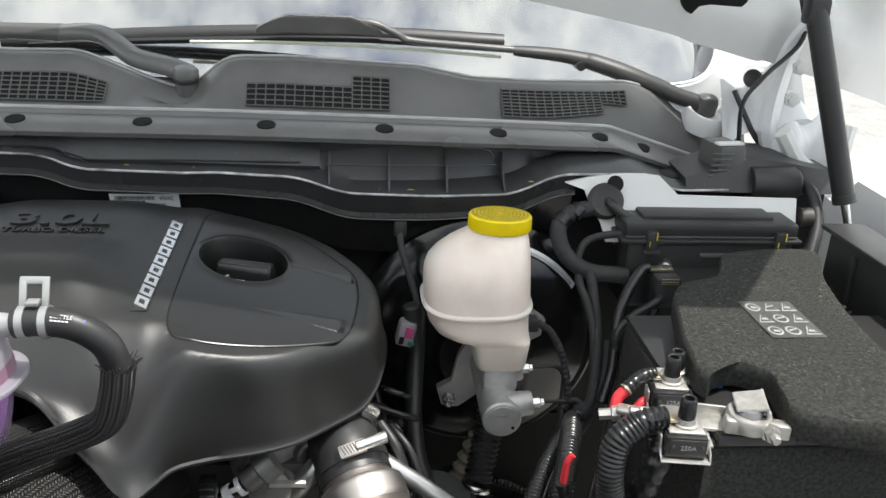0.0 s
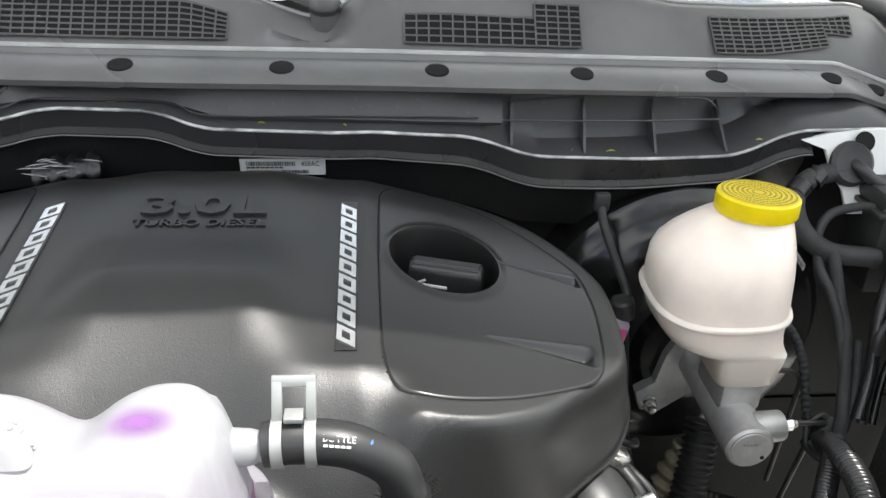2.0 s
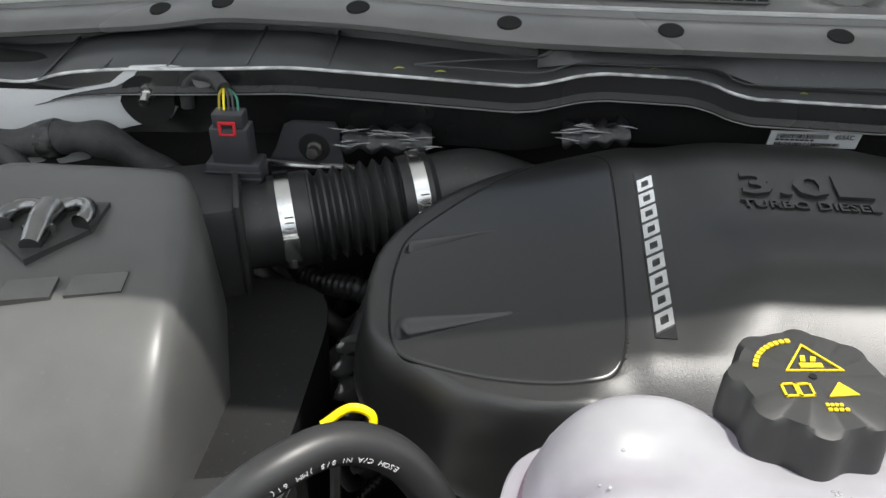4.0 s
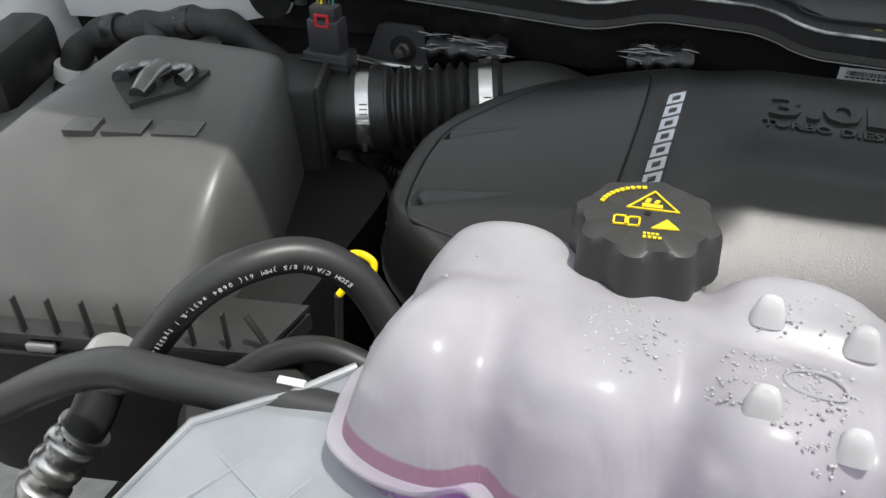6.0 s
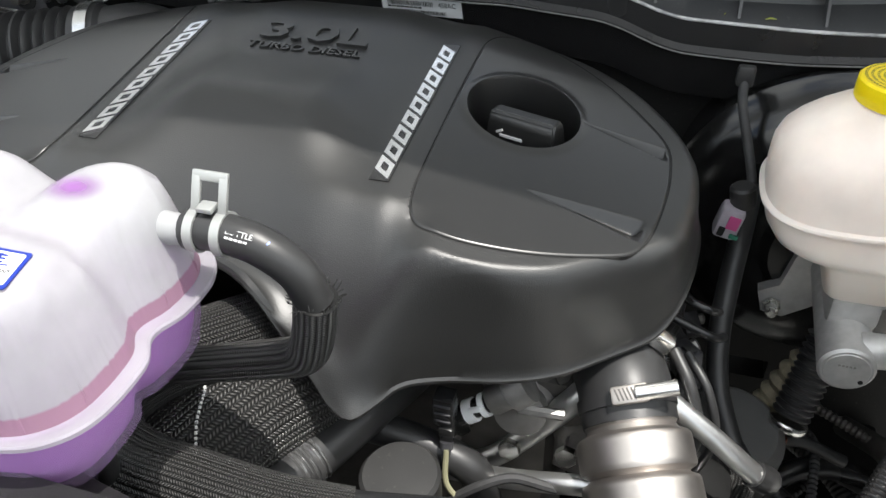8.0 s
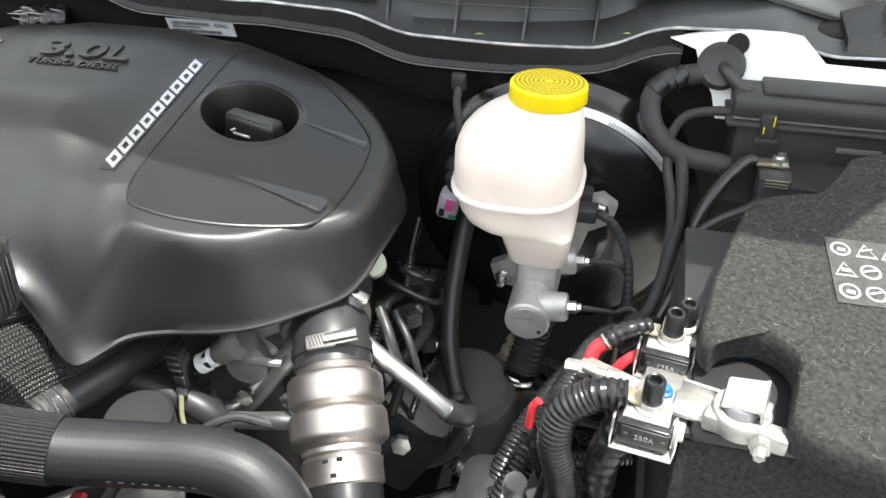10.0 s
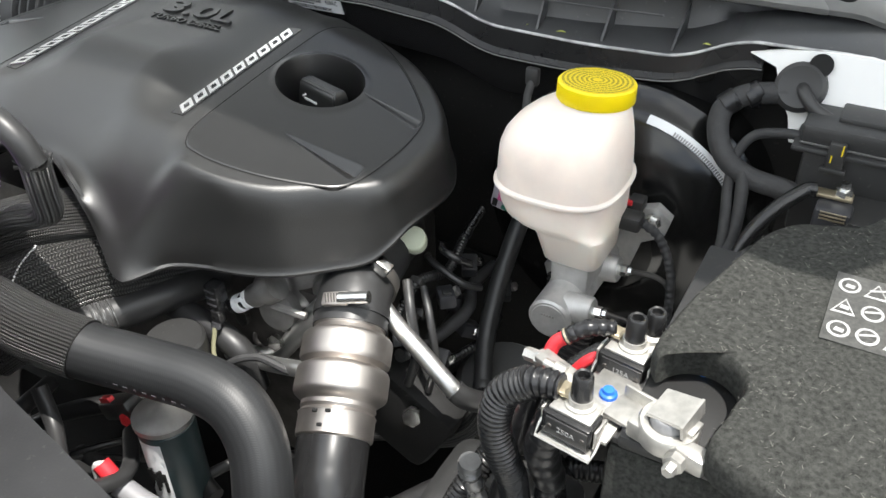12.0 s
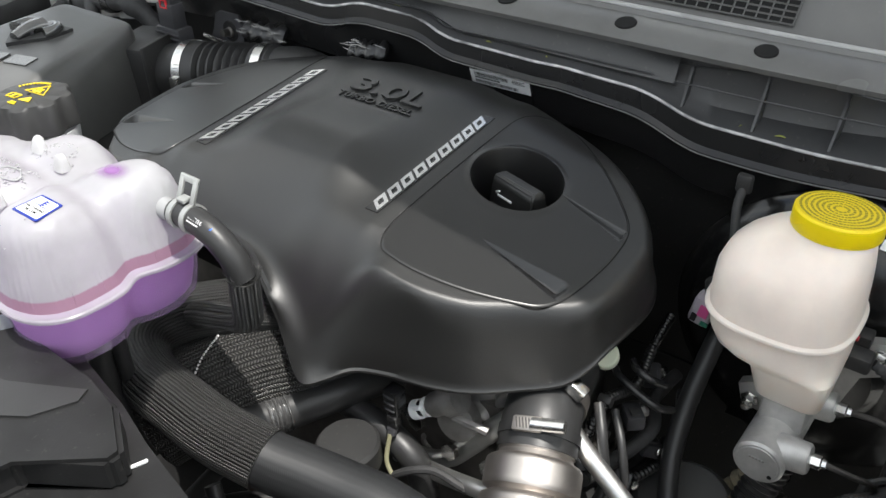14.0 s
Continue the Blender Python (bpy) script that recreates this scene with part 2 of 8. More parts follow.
fluid_tint(CREAM, 1.066, 0.012, (0.86, 0.775, 0.69))
GREENISH = mat("pale_green_plastic", (0.66, 0.7, 0.55), 0.4, var=0.05)
NATURAL = milky("frosted_nub_plastic", (0.72, 0.72, 0.73), 0.3, 0.25, 0.3)
MILKY = milky("milky_bottle_plastic", (0.508, 0.515, 0.527), 0.10, 0.34, 0.36, level=(1.1745, (0.39, 0.235, 0.30)))
FLANGE = milky("milky_flange_plastic", (0.52, 0.505, 0.55), 0.4, 0.25, 0.3)
FROST = milky("frosted_clear_plastic", (0.52, 0.56, 0.59), 0.42, 0.3, 0.35)
COOLANT = mat("purple_coolant", (0.58, 0.24, 0.70), 0.3, var=0.05, scale=10)
BRAID = braid("fine_braided_sleeve", (0.005, 0.005, 0.005), (0.10, 0.098, 0.095), 620, 360, 0.30, 1.0)
BRAIDBIG = braid("coarse_braided_sleeve", (0.005, 0.005, 0.005), (0.105, 0.103, 0.10), 460, 250, 0.28, 1.0)
WRAP = mat("cloth_tape", (0.03, 0.03, 0.031), 0.7, var=0.3, scale=160, bump=0.5, bump_scale=350)
GROUND = mat("pale_asphalt", (0.3, 0.295, 0.28), 0.9, var=0.25, scale=30, bump=0.5, bump_scale=90)
FOIL = mat("crinkled_foil", (0.16, 0.16, 0.16), 0.2, 0.6, var=0.3, scale=120, bump=1.0, bump_scale=90)
TAN = mat("tan_dust_cloth", (0.2, 0.175, 0.12), 0.8, var=0.3, scale=200, bump=0.4)


def glass_sheet():
    m = bpy.data.materials.new("windscreen_glass")
    m.use_nodes = True
    p = m.node_tree.nodes["Principled BSDF"]
    p.inputs["Base Color"].default_value = (0.6, 0.68, 0.68, 1)
    p.inputs["Roughness"].default_value = 0.02
    p.inputs["Transmission Weight"].default_value = 1.0
    p.inputs["IOR"].default_value = 4.4
    return m


GLASS = glass_sheet()


# ---- mesh helpers ----
def V(*a):
    return Vector(a)


def thing(name, base, label, category, group="", kind=""):
    ob = new(name)
    ob.empty_display_size = 0.01
    ob.location = base
    return tagged(ob, label, category, group, kind)


def part(name, bm, material, parent=None, label=""):
    me = bpy.data.meshes.new(name)
    bmesh.ops.recalc_face_normals(bm, faces=bm.faces)
    bm.to_mesh(me)
    bm.free()
    me.materials.append(material)
    for f in me.polygons:
        f.use_smooth = True
    me.set_sharp_from_angle(angle=radians(38))
    ob = new(name, me)
    if parent is not None:
        ob.parent = parent
        if parent.type == "EMPTY":
            ob.location = -parent.location
    if label:
        ob["label"] = label
    return ob


def solid(name, bm, material, label, category, kind="", group=""):
    ob = part(name, bm, material)
    return tagged(ob, label, category, group, kind)


def spline(points, step=6):
    p = [Vector(q) for q in points]
    p = [p[0] * 2 - p[1]] + p + [p[-1] * 2 - p[-2]]
    out = []
    for i in range(1, len(p) - 2):
        for k in range(step):
            t = k / step
            a, b, c, d = p[i - 1], p[i], p[i + 1], p[i + 2]
            out.append(0.5 * (2 * b + (c - a) * t + (2 * a - 5 * b + 4 * c - d) * t * t + (3 * b - a - 3 * c + d) * t ** 3))
    out.append(p[-2])
    return out


def tube(points, radius, seg=14, step=6, bm=None, smooth=True, caps=True, flat=1.0, ribs=None):
    """A round bar or hose along a curve; u runs along it in metres, v round it. ribs: (pitch, depth)."""
    bm = bm or bmesh.new()
    uvl = bm.loops.layers.uv.verify()
    pts = spline(points, step) if smooth else [Vector(q) for q in points]
    if ribs:
        length = sum((b - a).length for a, b in zip(pts, pts[1:]))
        count = max(8, int(length / ribs[0] * 6))
        acc = [0.0]
        for a, b in zip(pts, pts[1:]):
            acc.append(acc[-1] + (b - a).length)
        fine = []
        for k in range(count + 1):
            s = acc[-1] * k / count
            j = min(len(pts) - 2, max(0, next((i for i in range(len(acc) - 1) if acc[i + 1] >= s), len(pts) - 2)))
            f = (s - acc[j]) / max(1e-9, acc[j + 1] - acc[j])
            fine.append(pts[j].lerp(pts[j + 1], f))
        pts = fine
    rad = radius if callable(radius) else (lambda f: radius)
    up = None
    rings, lens, s = [], [], 0.0
    n = len(pts)
    for i, q in enumerate(pts):
        d = (pts[min(i + 1, n - 1)] - pts[max(i - 1, 0)]).normalized()
        if up is None:
            up = d.orthogonal().normalized()
        up = (up - d * up.dot(d)).normalized()
        side = d.cross(up)
        if i:
            s += (q - pts[i - 1]).length
        r = rad(i / (n - 1))
        if ribs:
            r += ribs[1] * math.sin(2 * math.pi * s / ribs[0])
        rings.append([bm.verts.new(q + up * (r * math.cos(2 * math.pi * k / seg)) + side * (r * flat * math.sin(2 * math.pi * k / seg))) for k in range(seg)])
        lens.append((s, r))
    for i in range(n - 1):
        for k in range(seg):
            k2 = (k + 1) % seg
            f = bm.faces.new((rings[i][k], rings[i][k2], rings[i + 1][k2], rings[i + 1][k]))
            g = 2 * math.pi * lens[0][1] / seg
            for loop, (su, kv) in zip(f.loops, ((i, k), (i, k + 1), (i + 1, k + 1), (i + 1, k))):
                loop[uvl].uv = (lens[su][0], kv * g)
    if caps:
        bm.faces.new(rings[0][::-1])
        bm.faces.new(rings[-1])
    return bm


def axes_of(d):
    d = Vector(d).normalized()
    a = d.orthogonal().normalized()
    return a, d.cross(a), d


def lathe(profile, origin, direction, seg=24, bm=None):
    """profile: (radius, height) rows; closed at both ends."""
    bm = bm or bmesh.new()
    uvl = bm.loops.layers.uv.verify()
    o = Vector(origin)
    a, b, d = axes_of(direction)
    rings = []
    for r, h in profile:
        if r <= 1e-6:
            rings.append([bm.verts.new(o + d * h)])
        else:
            rings.append([bm.verts.new(o + d * h + a * (r * math.cos(2 * math.pi * k / seg)) + b * (r * math.sin(2 * math.pi * k / seg))) for k in range(seg)])
    for i, (p, q) in enumerate(zip(rings, rings[1:])):
        for k in range(seg):
            k2 = (k + 1) % seg
            if len(p) == 1 and len(q) == 1:
                continue
            if len(p) == 1:
                f = bm.faces.new((p[0], q[k2], q[k]))
            elif len(q) == 1:
                f = bm.faces.new((p[k], p[k2], q[0]))
            else:
                f = bm.faces.new((p[k], p[k2], q[k2], q[k]))
    for ring, flip in ((rings[0], True), (rings[-1], False)):
        if len(ring) > 1:
            bm.faces.new(ring[::-1] if flip else ring)
    return bm


def box(center, size, bevel=0.0, m=None, bm=None, seg=2):
    bm2 = bmesh.new()
    bmesh.ops.create_cube(bm2, size=1.0)
    bmesh.ops.scale(bm2, vec=Vector(size), verts=bm2.verts)
    if bevel:
        bmesh.ops.bevel(bm2, geom=list(bm2.edges), offset=bevel, segments=seg, affect="EDGES", profile=0.5)
    t = Matrix.Translation(Vector(center)) @ (m.to_4x4() if m is not None else Matrix.Identity(4))
    bmesh.ops.transform(bm2, matrix=t, verts=bm2.verts)
    if bm is None:
        return bm2
    join(bm, bm2)
    return bm


def join(bm, other):
    me = bpy.data.meshes.new("scratch")
    other.to_mesh(me)
    other.free()
    bm.from_mesh(me)
    bpy.data.meshes.remove(me)
    return bm


def loft(rings, cap=True, bm=None, closed=True):
    bm = bm or bmesh.new()
    vs = [[bm.verts.new(p) for p in r] for r in rings]
    n = len(vs[0])
    for a, b in zip(vs, vs[1:]):
        for k in range(n if closed else n - 1):
            bm.faces.new((a[k], a[(k + 1) % n], b[(k + 1) % n], b[k]))
    if cap:
        bm.faces.new(vs[0][::-1])
        bm.faces.new(vs[-1])
    return bm


def grid(fn, nu, nv, bm=None):
    bm = bm or bmesh.new()
    vs = [[bm.verts.new(fn(i / nu, j / nv)) for j in range(nv + 1)] for i in range(nu + 1)]
    for i in range(nu):
        for j in range(nv):
            bm.faces.new((vs[i][j], vs[i + 1][j], vs[i + 1][j + 1], vs[i][j + 1]))
    return bm


def sheet(outline, thick, normal=(0, 0, 1), bm=None):
    """A flat plate of any outline, its thickness along -normal."""
    bm = bm or bmesh.new()
    nrm = Vector(normal).normalized() * thick
    top = [bm.verts.new(Vector(p)) for p in outline]
    bot = [bm.verts.new(Vector(p) - nrm) for p in outline]
    bm.faces.new(top)
    bm.faces.new(bot[::-1])
    n = len(top)
    for k in range(n):
        bm.faces.new((top[k], bot[k], bot[(k + 1) % n], top[(k + 1) % n]))
    return bm


def interp(rows, x):
    return float(np.interp(x, [r[0] for r in rows], [r[1] for r in rows]))


def frame_of(origin, xdir, ydir):
    """A turn and place whose x and y run along the given ways."""
    x = Vector(xdir).normalized()
    z = x.cross(Vector(ydir)).normalized()
    y = z.cross(x)
    m = Matrix((x, y, z)).transposed().to_4x4()
    m.translation = Vector(origin)
    return m


def lettering(name, body, size, m, material, parent, depth=0.0004, align="CENTER", label="", bold=0.0):
    cu = bpy.data.curves.new(name, "FONT")
    cu.body, cu.size, cu.extrude = body, size, depth
    cu.align_x, cu.align_y = align, "CENTER"
    cu.resolution_u = 2
    cu.offset = bold
    tmp = new(name + "_tmp", cu)
    me = bpy.data.meshes.new_from_object(tmp.evaluated_get(bpy.context.evaluated_depsgraph_get()))
    bpy.data.objects.remove(tmp)
    bpy.data.curves.remove(cu)
    me.transform(m)
    me.materials.clear()
    me.materials.append(material)
    ob = new(name, me)
    if parent is not None:
        ob.parent = parent
        if parent.type == "EMPTY":
            ob.location = -parent.location
    if label:
        ob["label"] = label
    return ob


def smooth01(x):
    x = max(0.0, min(1.0, x))
    return x * x * (3 - 2 * x)


def closed_spline(points, count):
    p = [Vector(q) for q in points]
    n = len(p)
    out = []
    for i in range(n):
        a, b, c, d = p[i - 1], p[i], p[(i + 1) % n], p[(i + 2) % n]
        for k in range(8):
            t = k / 8
            out.append(0.5 * (2 * b + (c - a) * t + (2 * a - 5 * b + 4 * c - d) * t * t + (3 * b - a - 3 * c + d) * t ** 3))
    acc = [0.0]
    for i in range(len(out)):
        acc.append(acc[-1] + (out[(i + 1) % len(out)] - out[i]).length)
    res, j = [], 0
    for k in range(count):
        s = acc[-1] * k / count
        while acc[j + 1] < s:
            j += 1
        f = (s - acc[j]) / max(1e-9, acc[j + 1] - acc[j])
        res.append(out[j].lerp(out[(j + 1) % len(out)], f))
    return res


# ---- large structure ----
def build_setting():
    g = bmesh.new()
    grid(lambda u, v: ((u - 0.5) * 600, (v - 0.5) * 600, 0.0), 4, 4, g)
    solid("ground", g, GROUND, "pale sunlit asphalt ground under the truck", "ground", "structure")
    # plain wall added unseen behind the viewer; it blocks low sky light
    solid("wall_light_blocker", box((0, -4.5, 1.2), (16, 0.25, 2.4), 0.02), WALL, "plain grey wall added out of view to dim light from the front", "wall", "structure")
    # firewall behind the engine
    fw = thing("wall_firewall", (0, 0.68, 0.56), "black painted firewall behind the engine", "firewall", kind="structure")
    part("upper_panel", box((0, 0.68, 0.995), (1.70, 0.05, 0.33), 0.01), DARK, fw)
    for x0, x1, z0, z1 in ((-0.85, 0.33, 0.29, 0.832), (0.415, 0.85, 0.29, 0.832), (0.33, 0.347, 0.29, 0.785), (0.347, 0.372, 0.29, 0.832), (0.33, 0.347, 0.808, 0.832), (0.372, 0.415, 0.29, 0.725), (0.372, 0.415, 0.752, 0.832)):
        part("lower_panel", box(((x0 + x1) / 2, 0.68, (z0 + z1) / 2), (x1 - x0, 0.05, z1 - z0)), DARK, fw)
    # inner fenders, white, with a flanged top
    for s in (-1, 1):
        rows = []
        for i in range(13):
            y = -0.30 + 1.15 * i / 12
            x = (0.80 if s < 0 else 0.885) + 0.05 * smooth01((y - 0.2) / 0.6)
            rows.append([(s * (x - 0.05), y, 0.70), (s * (x - 0.03), y, 1.02), (s * (x - 0.01), y, 1.10), (s * x, y, 1.135), (s * (x + 0.06), y, 1.14),
                         (s * (x + 0.09), y, 1.165), (s * (x + 0.16), y, 1.165), (s * (x + 0.19), y, 1.12), (s * (x + 0.19), y, 0.6)])
        solid("fender", loft(rows, cap=False, closed=False), WHITE, "white painted fender edge beside the engine bay", "fender", "structure")


def y_front(x):
    if x > -0.05:
        return 0.617 + 0.37 * max(0.0, abs(x) - 0.15) ** 2
    return sum(interp(LEFT_Y, x + d) for d in (-0.03, 0, 0.03)) / 3


def z_pin(x):
    if x > -0.05:
        return 1.219 - 0.10 * max(0.0, abs(x) - 0.1) ** 2 - 0.25 * max(0.0, abs(x) - 0.58)
    return sum(interp(LEFT_Z, x + d) for d in (-0.02, 0, 0.02)) / 3


LEFT_Y = [(-0.85, 0.70), (-0.53, 0.683), (-0.47, 0.678), (-0.341, 0.657), (-0.21, 0.628), (-0.08, 0.6175), (0.05, 0.617)]
LEFT_Z = [(-0.85, 1.17), (-0.60, 1.195), (-0.53, 1.2015), (-0.47, 1.2130), (-0.341, 1.2178), (-0.21, 1.217), (-0.08, 1.219), (0.05, 1.219)]
DECK_Z = [(-0.82, 1.25), (-0.5, 1.272), (-0.12, 1.279), (-0.034, 1.281), (0.0, 1.268), (0.036, 1.253), (0.067, 1.243), (0.086, 1.242), (0.106, 1.261), (0.129, 1.279), (0.189, 1.281), (0.253, 1.278), (0.345, 1.273), (0.41, 1.2585), (0.5, 1.253), (0.62, 1.249), (0.66, 1.238), (0.72, 1.214), (0.82, 1.19)]
SEAL_Z = [(-0.80, 1.15), (-0.64, 1.152), (-0.60, 1.165), (-0.55, 1.172), (-0.39, 1.183), (-0.30, 1.179), (-0.20, 1.174), (-0.186, 1.175), (-0.14, 1.188), (-0.053, 1.186), (-0.02, 1.171), (0.10, 1.168),
          (0.12, 1.170), (0.15, 1.168), (0.21, 1.166), (0.262, 1.148), (0.36, 1.146), (0.45, 1.149), (0.50, 1.172), (0.60, 1.172), (0.64, 1.151), (0.80, 1.148)]


def seal_z(x):
    return sum(interp(SEAL_Z, x + d) for d in (-0.012, 0, 0.012)) / 3


def build_cowl():
    # plastic cowl panel: front flange with the fixing studs, then the raised grille deck
    cowl = thing("cowl_panel", (0, 0.66, 1.2), "grey weathered plastic cowl panel below the windscreen", "cowl panel", kind="structure")

    def rise(x):
        return 0.012 * smooth01((abs(x) - 0.48) / 0.14)

    def top_z(x):
        # the deck dips round the two wiper spindles
        return sum(interp(DECK_Z, x + d) for d in (-0.008, 0, 0.008)) / 3

    rows = []
    for i in range(161):
        x = -0.82 + 1.64 * i / 160
        y, z, t = y_front(x), z_pin(x), top_z(x)
        rows.append([(x, y - 0.012, z - 0.014), (x, y - 0.019, z - 0.011), (x, y - 0.021, z - 0.006), (x, y - 0.019, z - 0.004), (x, y + 0.019, z + 0.0045), (x, y + 0.021, z + 0.0085), (x, y + 0.024, z + 0.0098), (x, y + 0.027, z + 0.0085),
                     (x, y + 0.031, z + 0.006), (x, y + 0.041, z + 0.0125 + rise(x)), (x, y + 0.065, t - 0.018), (x, y + 0.077, t - 0.004), (x, y + 0.087, t), (x, y + 0.105, t - 0.003), (x, y + 0.118, t - 0.028), (x, y + 0.14, t - 0.05), (x, y + 0.22, t - 0.055)])
    part("deck", loft(rows, cap=False, closed=False), COWLPL, cowl)
    # bead and crest are coloured pale to give their highlight lines
    part("flange_bead", tube([V(*r[6]) + V(0, 0, -0.0004) for r in rows], 0.0027, 8, 1, smooth=False), EDGESHINE, cowl, "raised bead along the flange, coloured pale for its highlight")
    part("crest_edge", tube([V(*r[12]) + V(0, -0.002, -0.0004) for r in rows], 0.0018, 8, 1, smooth=False), EDGESHINE, cowl)

    # grilles: flat black face painted for the shade inside, with a lattice of slats
    def deck_point(x, f):
        y, z, t = y_front(x), z_pin(x), top_z(x)
        a, b = V(x, y + 0.041, z + 0.0135 + rise(x)), V(x, y + 0.0685, t - 0.0145)
        return a.lerp(b, f) + V(0, -0.0025, 0.0012)

    def grille(x0, x1, cols, rows_of):
        shade_face, bars, slats = bmesh.new(), bmesh.new(), bmesh.new()
        w = (x1 - x0) / cols
        for c in range(cols):
            lo, hi, n = rows_of(c / cols)
            xa, xb = x0 + c * w, x0 + (c + 1) * w
            # black quad on the closed deck; its colour gives the opening's shade
            vs = [shade_face.verts.new(p + V(0, 0.0004, -0.0002)) for p in (deck_point(xa, lo), deck_point(xb, lo), deck_point(xb, hi), deck_point(xa, hi))]
            shade_face.faces.new(vs)
            tube([deck_point(xa, lo), deck_point(xa, hi)], 0.0009, 4, 1, bars, smooth=False)
            if c == cols - 1:
                tube([deck_point(xb, lo), deck_point(xb, hi)], 0.0009, 4, 1, bars, smooth=False)
            for r in range(n + 1):
                f = lo + (hi - lo) * r / n
                p, q = deck_point(xa, f), deck_point(xb, f)
                tube([p, q], 0.0010, 4, 1, slats, smooth=False)
        part("grille_shade_face", shade_face, INK, cowl, "flat black face standing for the shade inside the air grille")
        part("grille_bars", bars, GREYPL, cowl)
        part("grille_slats", slats, COWLPL, cowl)

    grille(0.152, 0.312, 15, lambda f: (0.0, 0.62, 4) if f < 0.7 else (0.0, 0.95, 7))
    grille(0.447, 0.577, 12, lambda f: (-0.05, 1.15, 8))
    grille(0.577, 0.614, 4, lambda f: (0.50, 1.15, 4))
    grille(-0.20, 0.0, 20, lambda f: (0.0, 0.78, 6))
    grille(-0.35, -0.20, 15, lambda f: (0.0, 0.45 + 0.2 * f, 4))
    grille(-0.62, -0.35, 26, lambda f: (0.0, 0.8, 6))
    for x in (-0.72, -0.53, -0.468, -0.341, -0.21, -0.081, 0.049, 0.178, 0.305, 0.435, 0.564, 0.624):
        y = y_front(x)
        part("stud", lathe([(0.0, 0.0014), (0.0095, 0.0014), (0.0102, 0.0006), (0.0102, -0.002)], (x, y + 0.002, z_pin(x) + 0.0010), (0, -0.22, 1), 20), INK, cowl)

    # trough below the cowl, with its gussets and the bright-edged seal
    trough = thing("cowl_trough", (0, 0.6, 1.16), "black plastic trough with gussets and a rubber seal", "cowl trough", kind="structure")
    rows, lips, apron = [], [], []
    for i in range(201):
        x = -0.80 + 1.6 * i / 200
        y, z, s = y_front(x), z_pin(x), seal_z(x)
        ys = 0.605 + 0.22 * max(0, abs(x) - 0.35) ** 2
        rows.append([(x, y + 0.012, z - 0.004), (x, y + 0.010, z - 0.02), (x, y + 0.008, min(z - 0.028, s + 0.024)), (x, y + 0.002, s + 0.010), (x, ys + 0.004, s + 0.002), (x, ys, s)])
        c = V(x, ys - 0.001, s + 0.0005)
        lips.append([c + V(0, 0.0015 * math.cos(a), 0.0015 * math.sin(a)) for a in (k * math.pi / 4 for k in range(8))])
        e = s - 0.019 - 0.006 * math.exp(-((x - 0.3) / 0.12) ** 2)
        apron.append([(x, ys, s - 0.001), (x, ys - 0.001, e + 0.004), (x, ys - 0.006, e), (x, ys - 0.006, e - 0.0022), (x, ys + 0.004, e - 0.004), (x, ys + 0.02, e - 0.05), (x, ys + 0.06, e - 0.06)])
    part("apron_edge", tube([V(*r[3]) + V(0, -0.0006, 0.0006) for r in apron[:166]], 0.0007, 6, 1, smooth=False), COWLPL, trough, "pale lower edge of the apron")
    part("trough_floor", loft(rows, cap=False, closed=False), TROUGHPL, trough)
    part("seal_lip", loft(lips), BRIGHTRUB, trough, "pale edge of the rubber seal")
    part("apron", loft(apron[:166], cap=False, closed=False), GLOSSBLK, trough, "glossy black apron under the seal")
    for x in (-0.62, -0.56, -0.50, -0.43, -0.36, 0.245, 0.311, 0.376, 0.441):
        y, z, s = y_front(x), z_pin(x), seal_z(x)
        ys = 0.605
        b = bmesh.new()
        for k in (-1, 1):
            xx = x + k * 0.0012
            b.verts.new((xx, y + 0.007, z - 0.022))
            b.verts.new((xx, y + 0.004, s + 0.004))
            b.verts.new((xx, ys + 0.004, s + 0.003))
        b.verts.ensure_lookup_table()
        v = b.verts
        for f in ((0, 1, 2), (3, 5, 4), (0, 2, 5, 3), (0, 3, 4, 1), (1, 4, 5, 2)):
            b.faces.new([v[j] for j in f])
        part("gusset", b, TROUGHPL, trough)
    # raised step of the trough near the middle
    rows = []
    for i in range(61):
        x = -0.185 + 0.42 * i / 60
        y, z = y_front(x), z_pin(x)
        o = min(1.0, (x + 0.185) / 0.03)
        up = 1.1945 + 0.0125 * min(1.0, (x + 0.185) / 0.022) - 0.006 * smooth01(x / 0.25)
        lo = 1.1855 + 0.0095 * o - 0.0135 * max(0.0, min(1.0, (x + 0.045) / 0.04)) - 0.003 * smooth01(x / 0.25)
        rows.append([(x, y + 0.011, z - 0.010), (x, y + 0.009 - 0.005 * o, up + 0.002), (x, 0.6215 - 0.001 * o, up), (x, 0.6205 - 0.0105 * o, lo + 0.001), (x, 0.6205 - 0.012 * o, lo - 0.001), (x, y - 0.002, lo - 0.007)])
    part("step", loft(rows, cap=False, closed=False), TROUGHPL, trough)
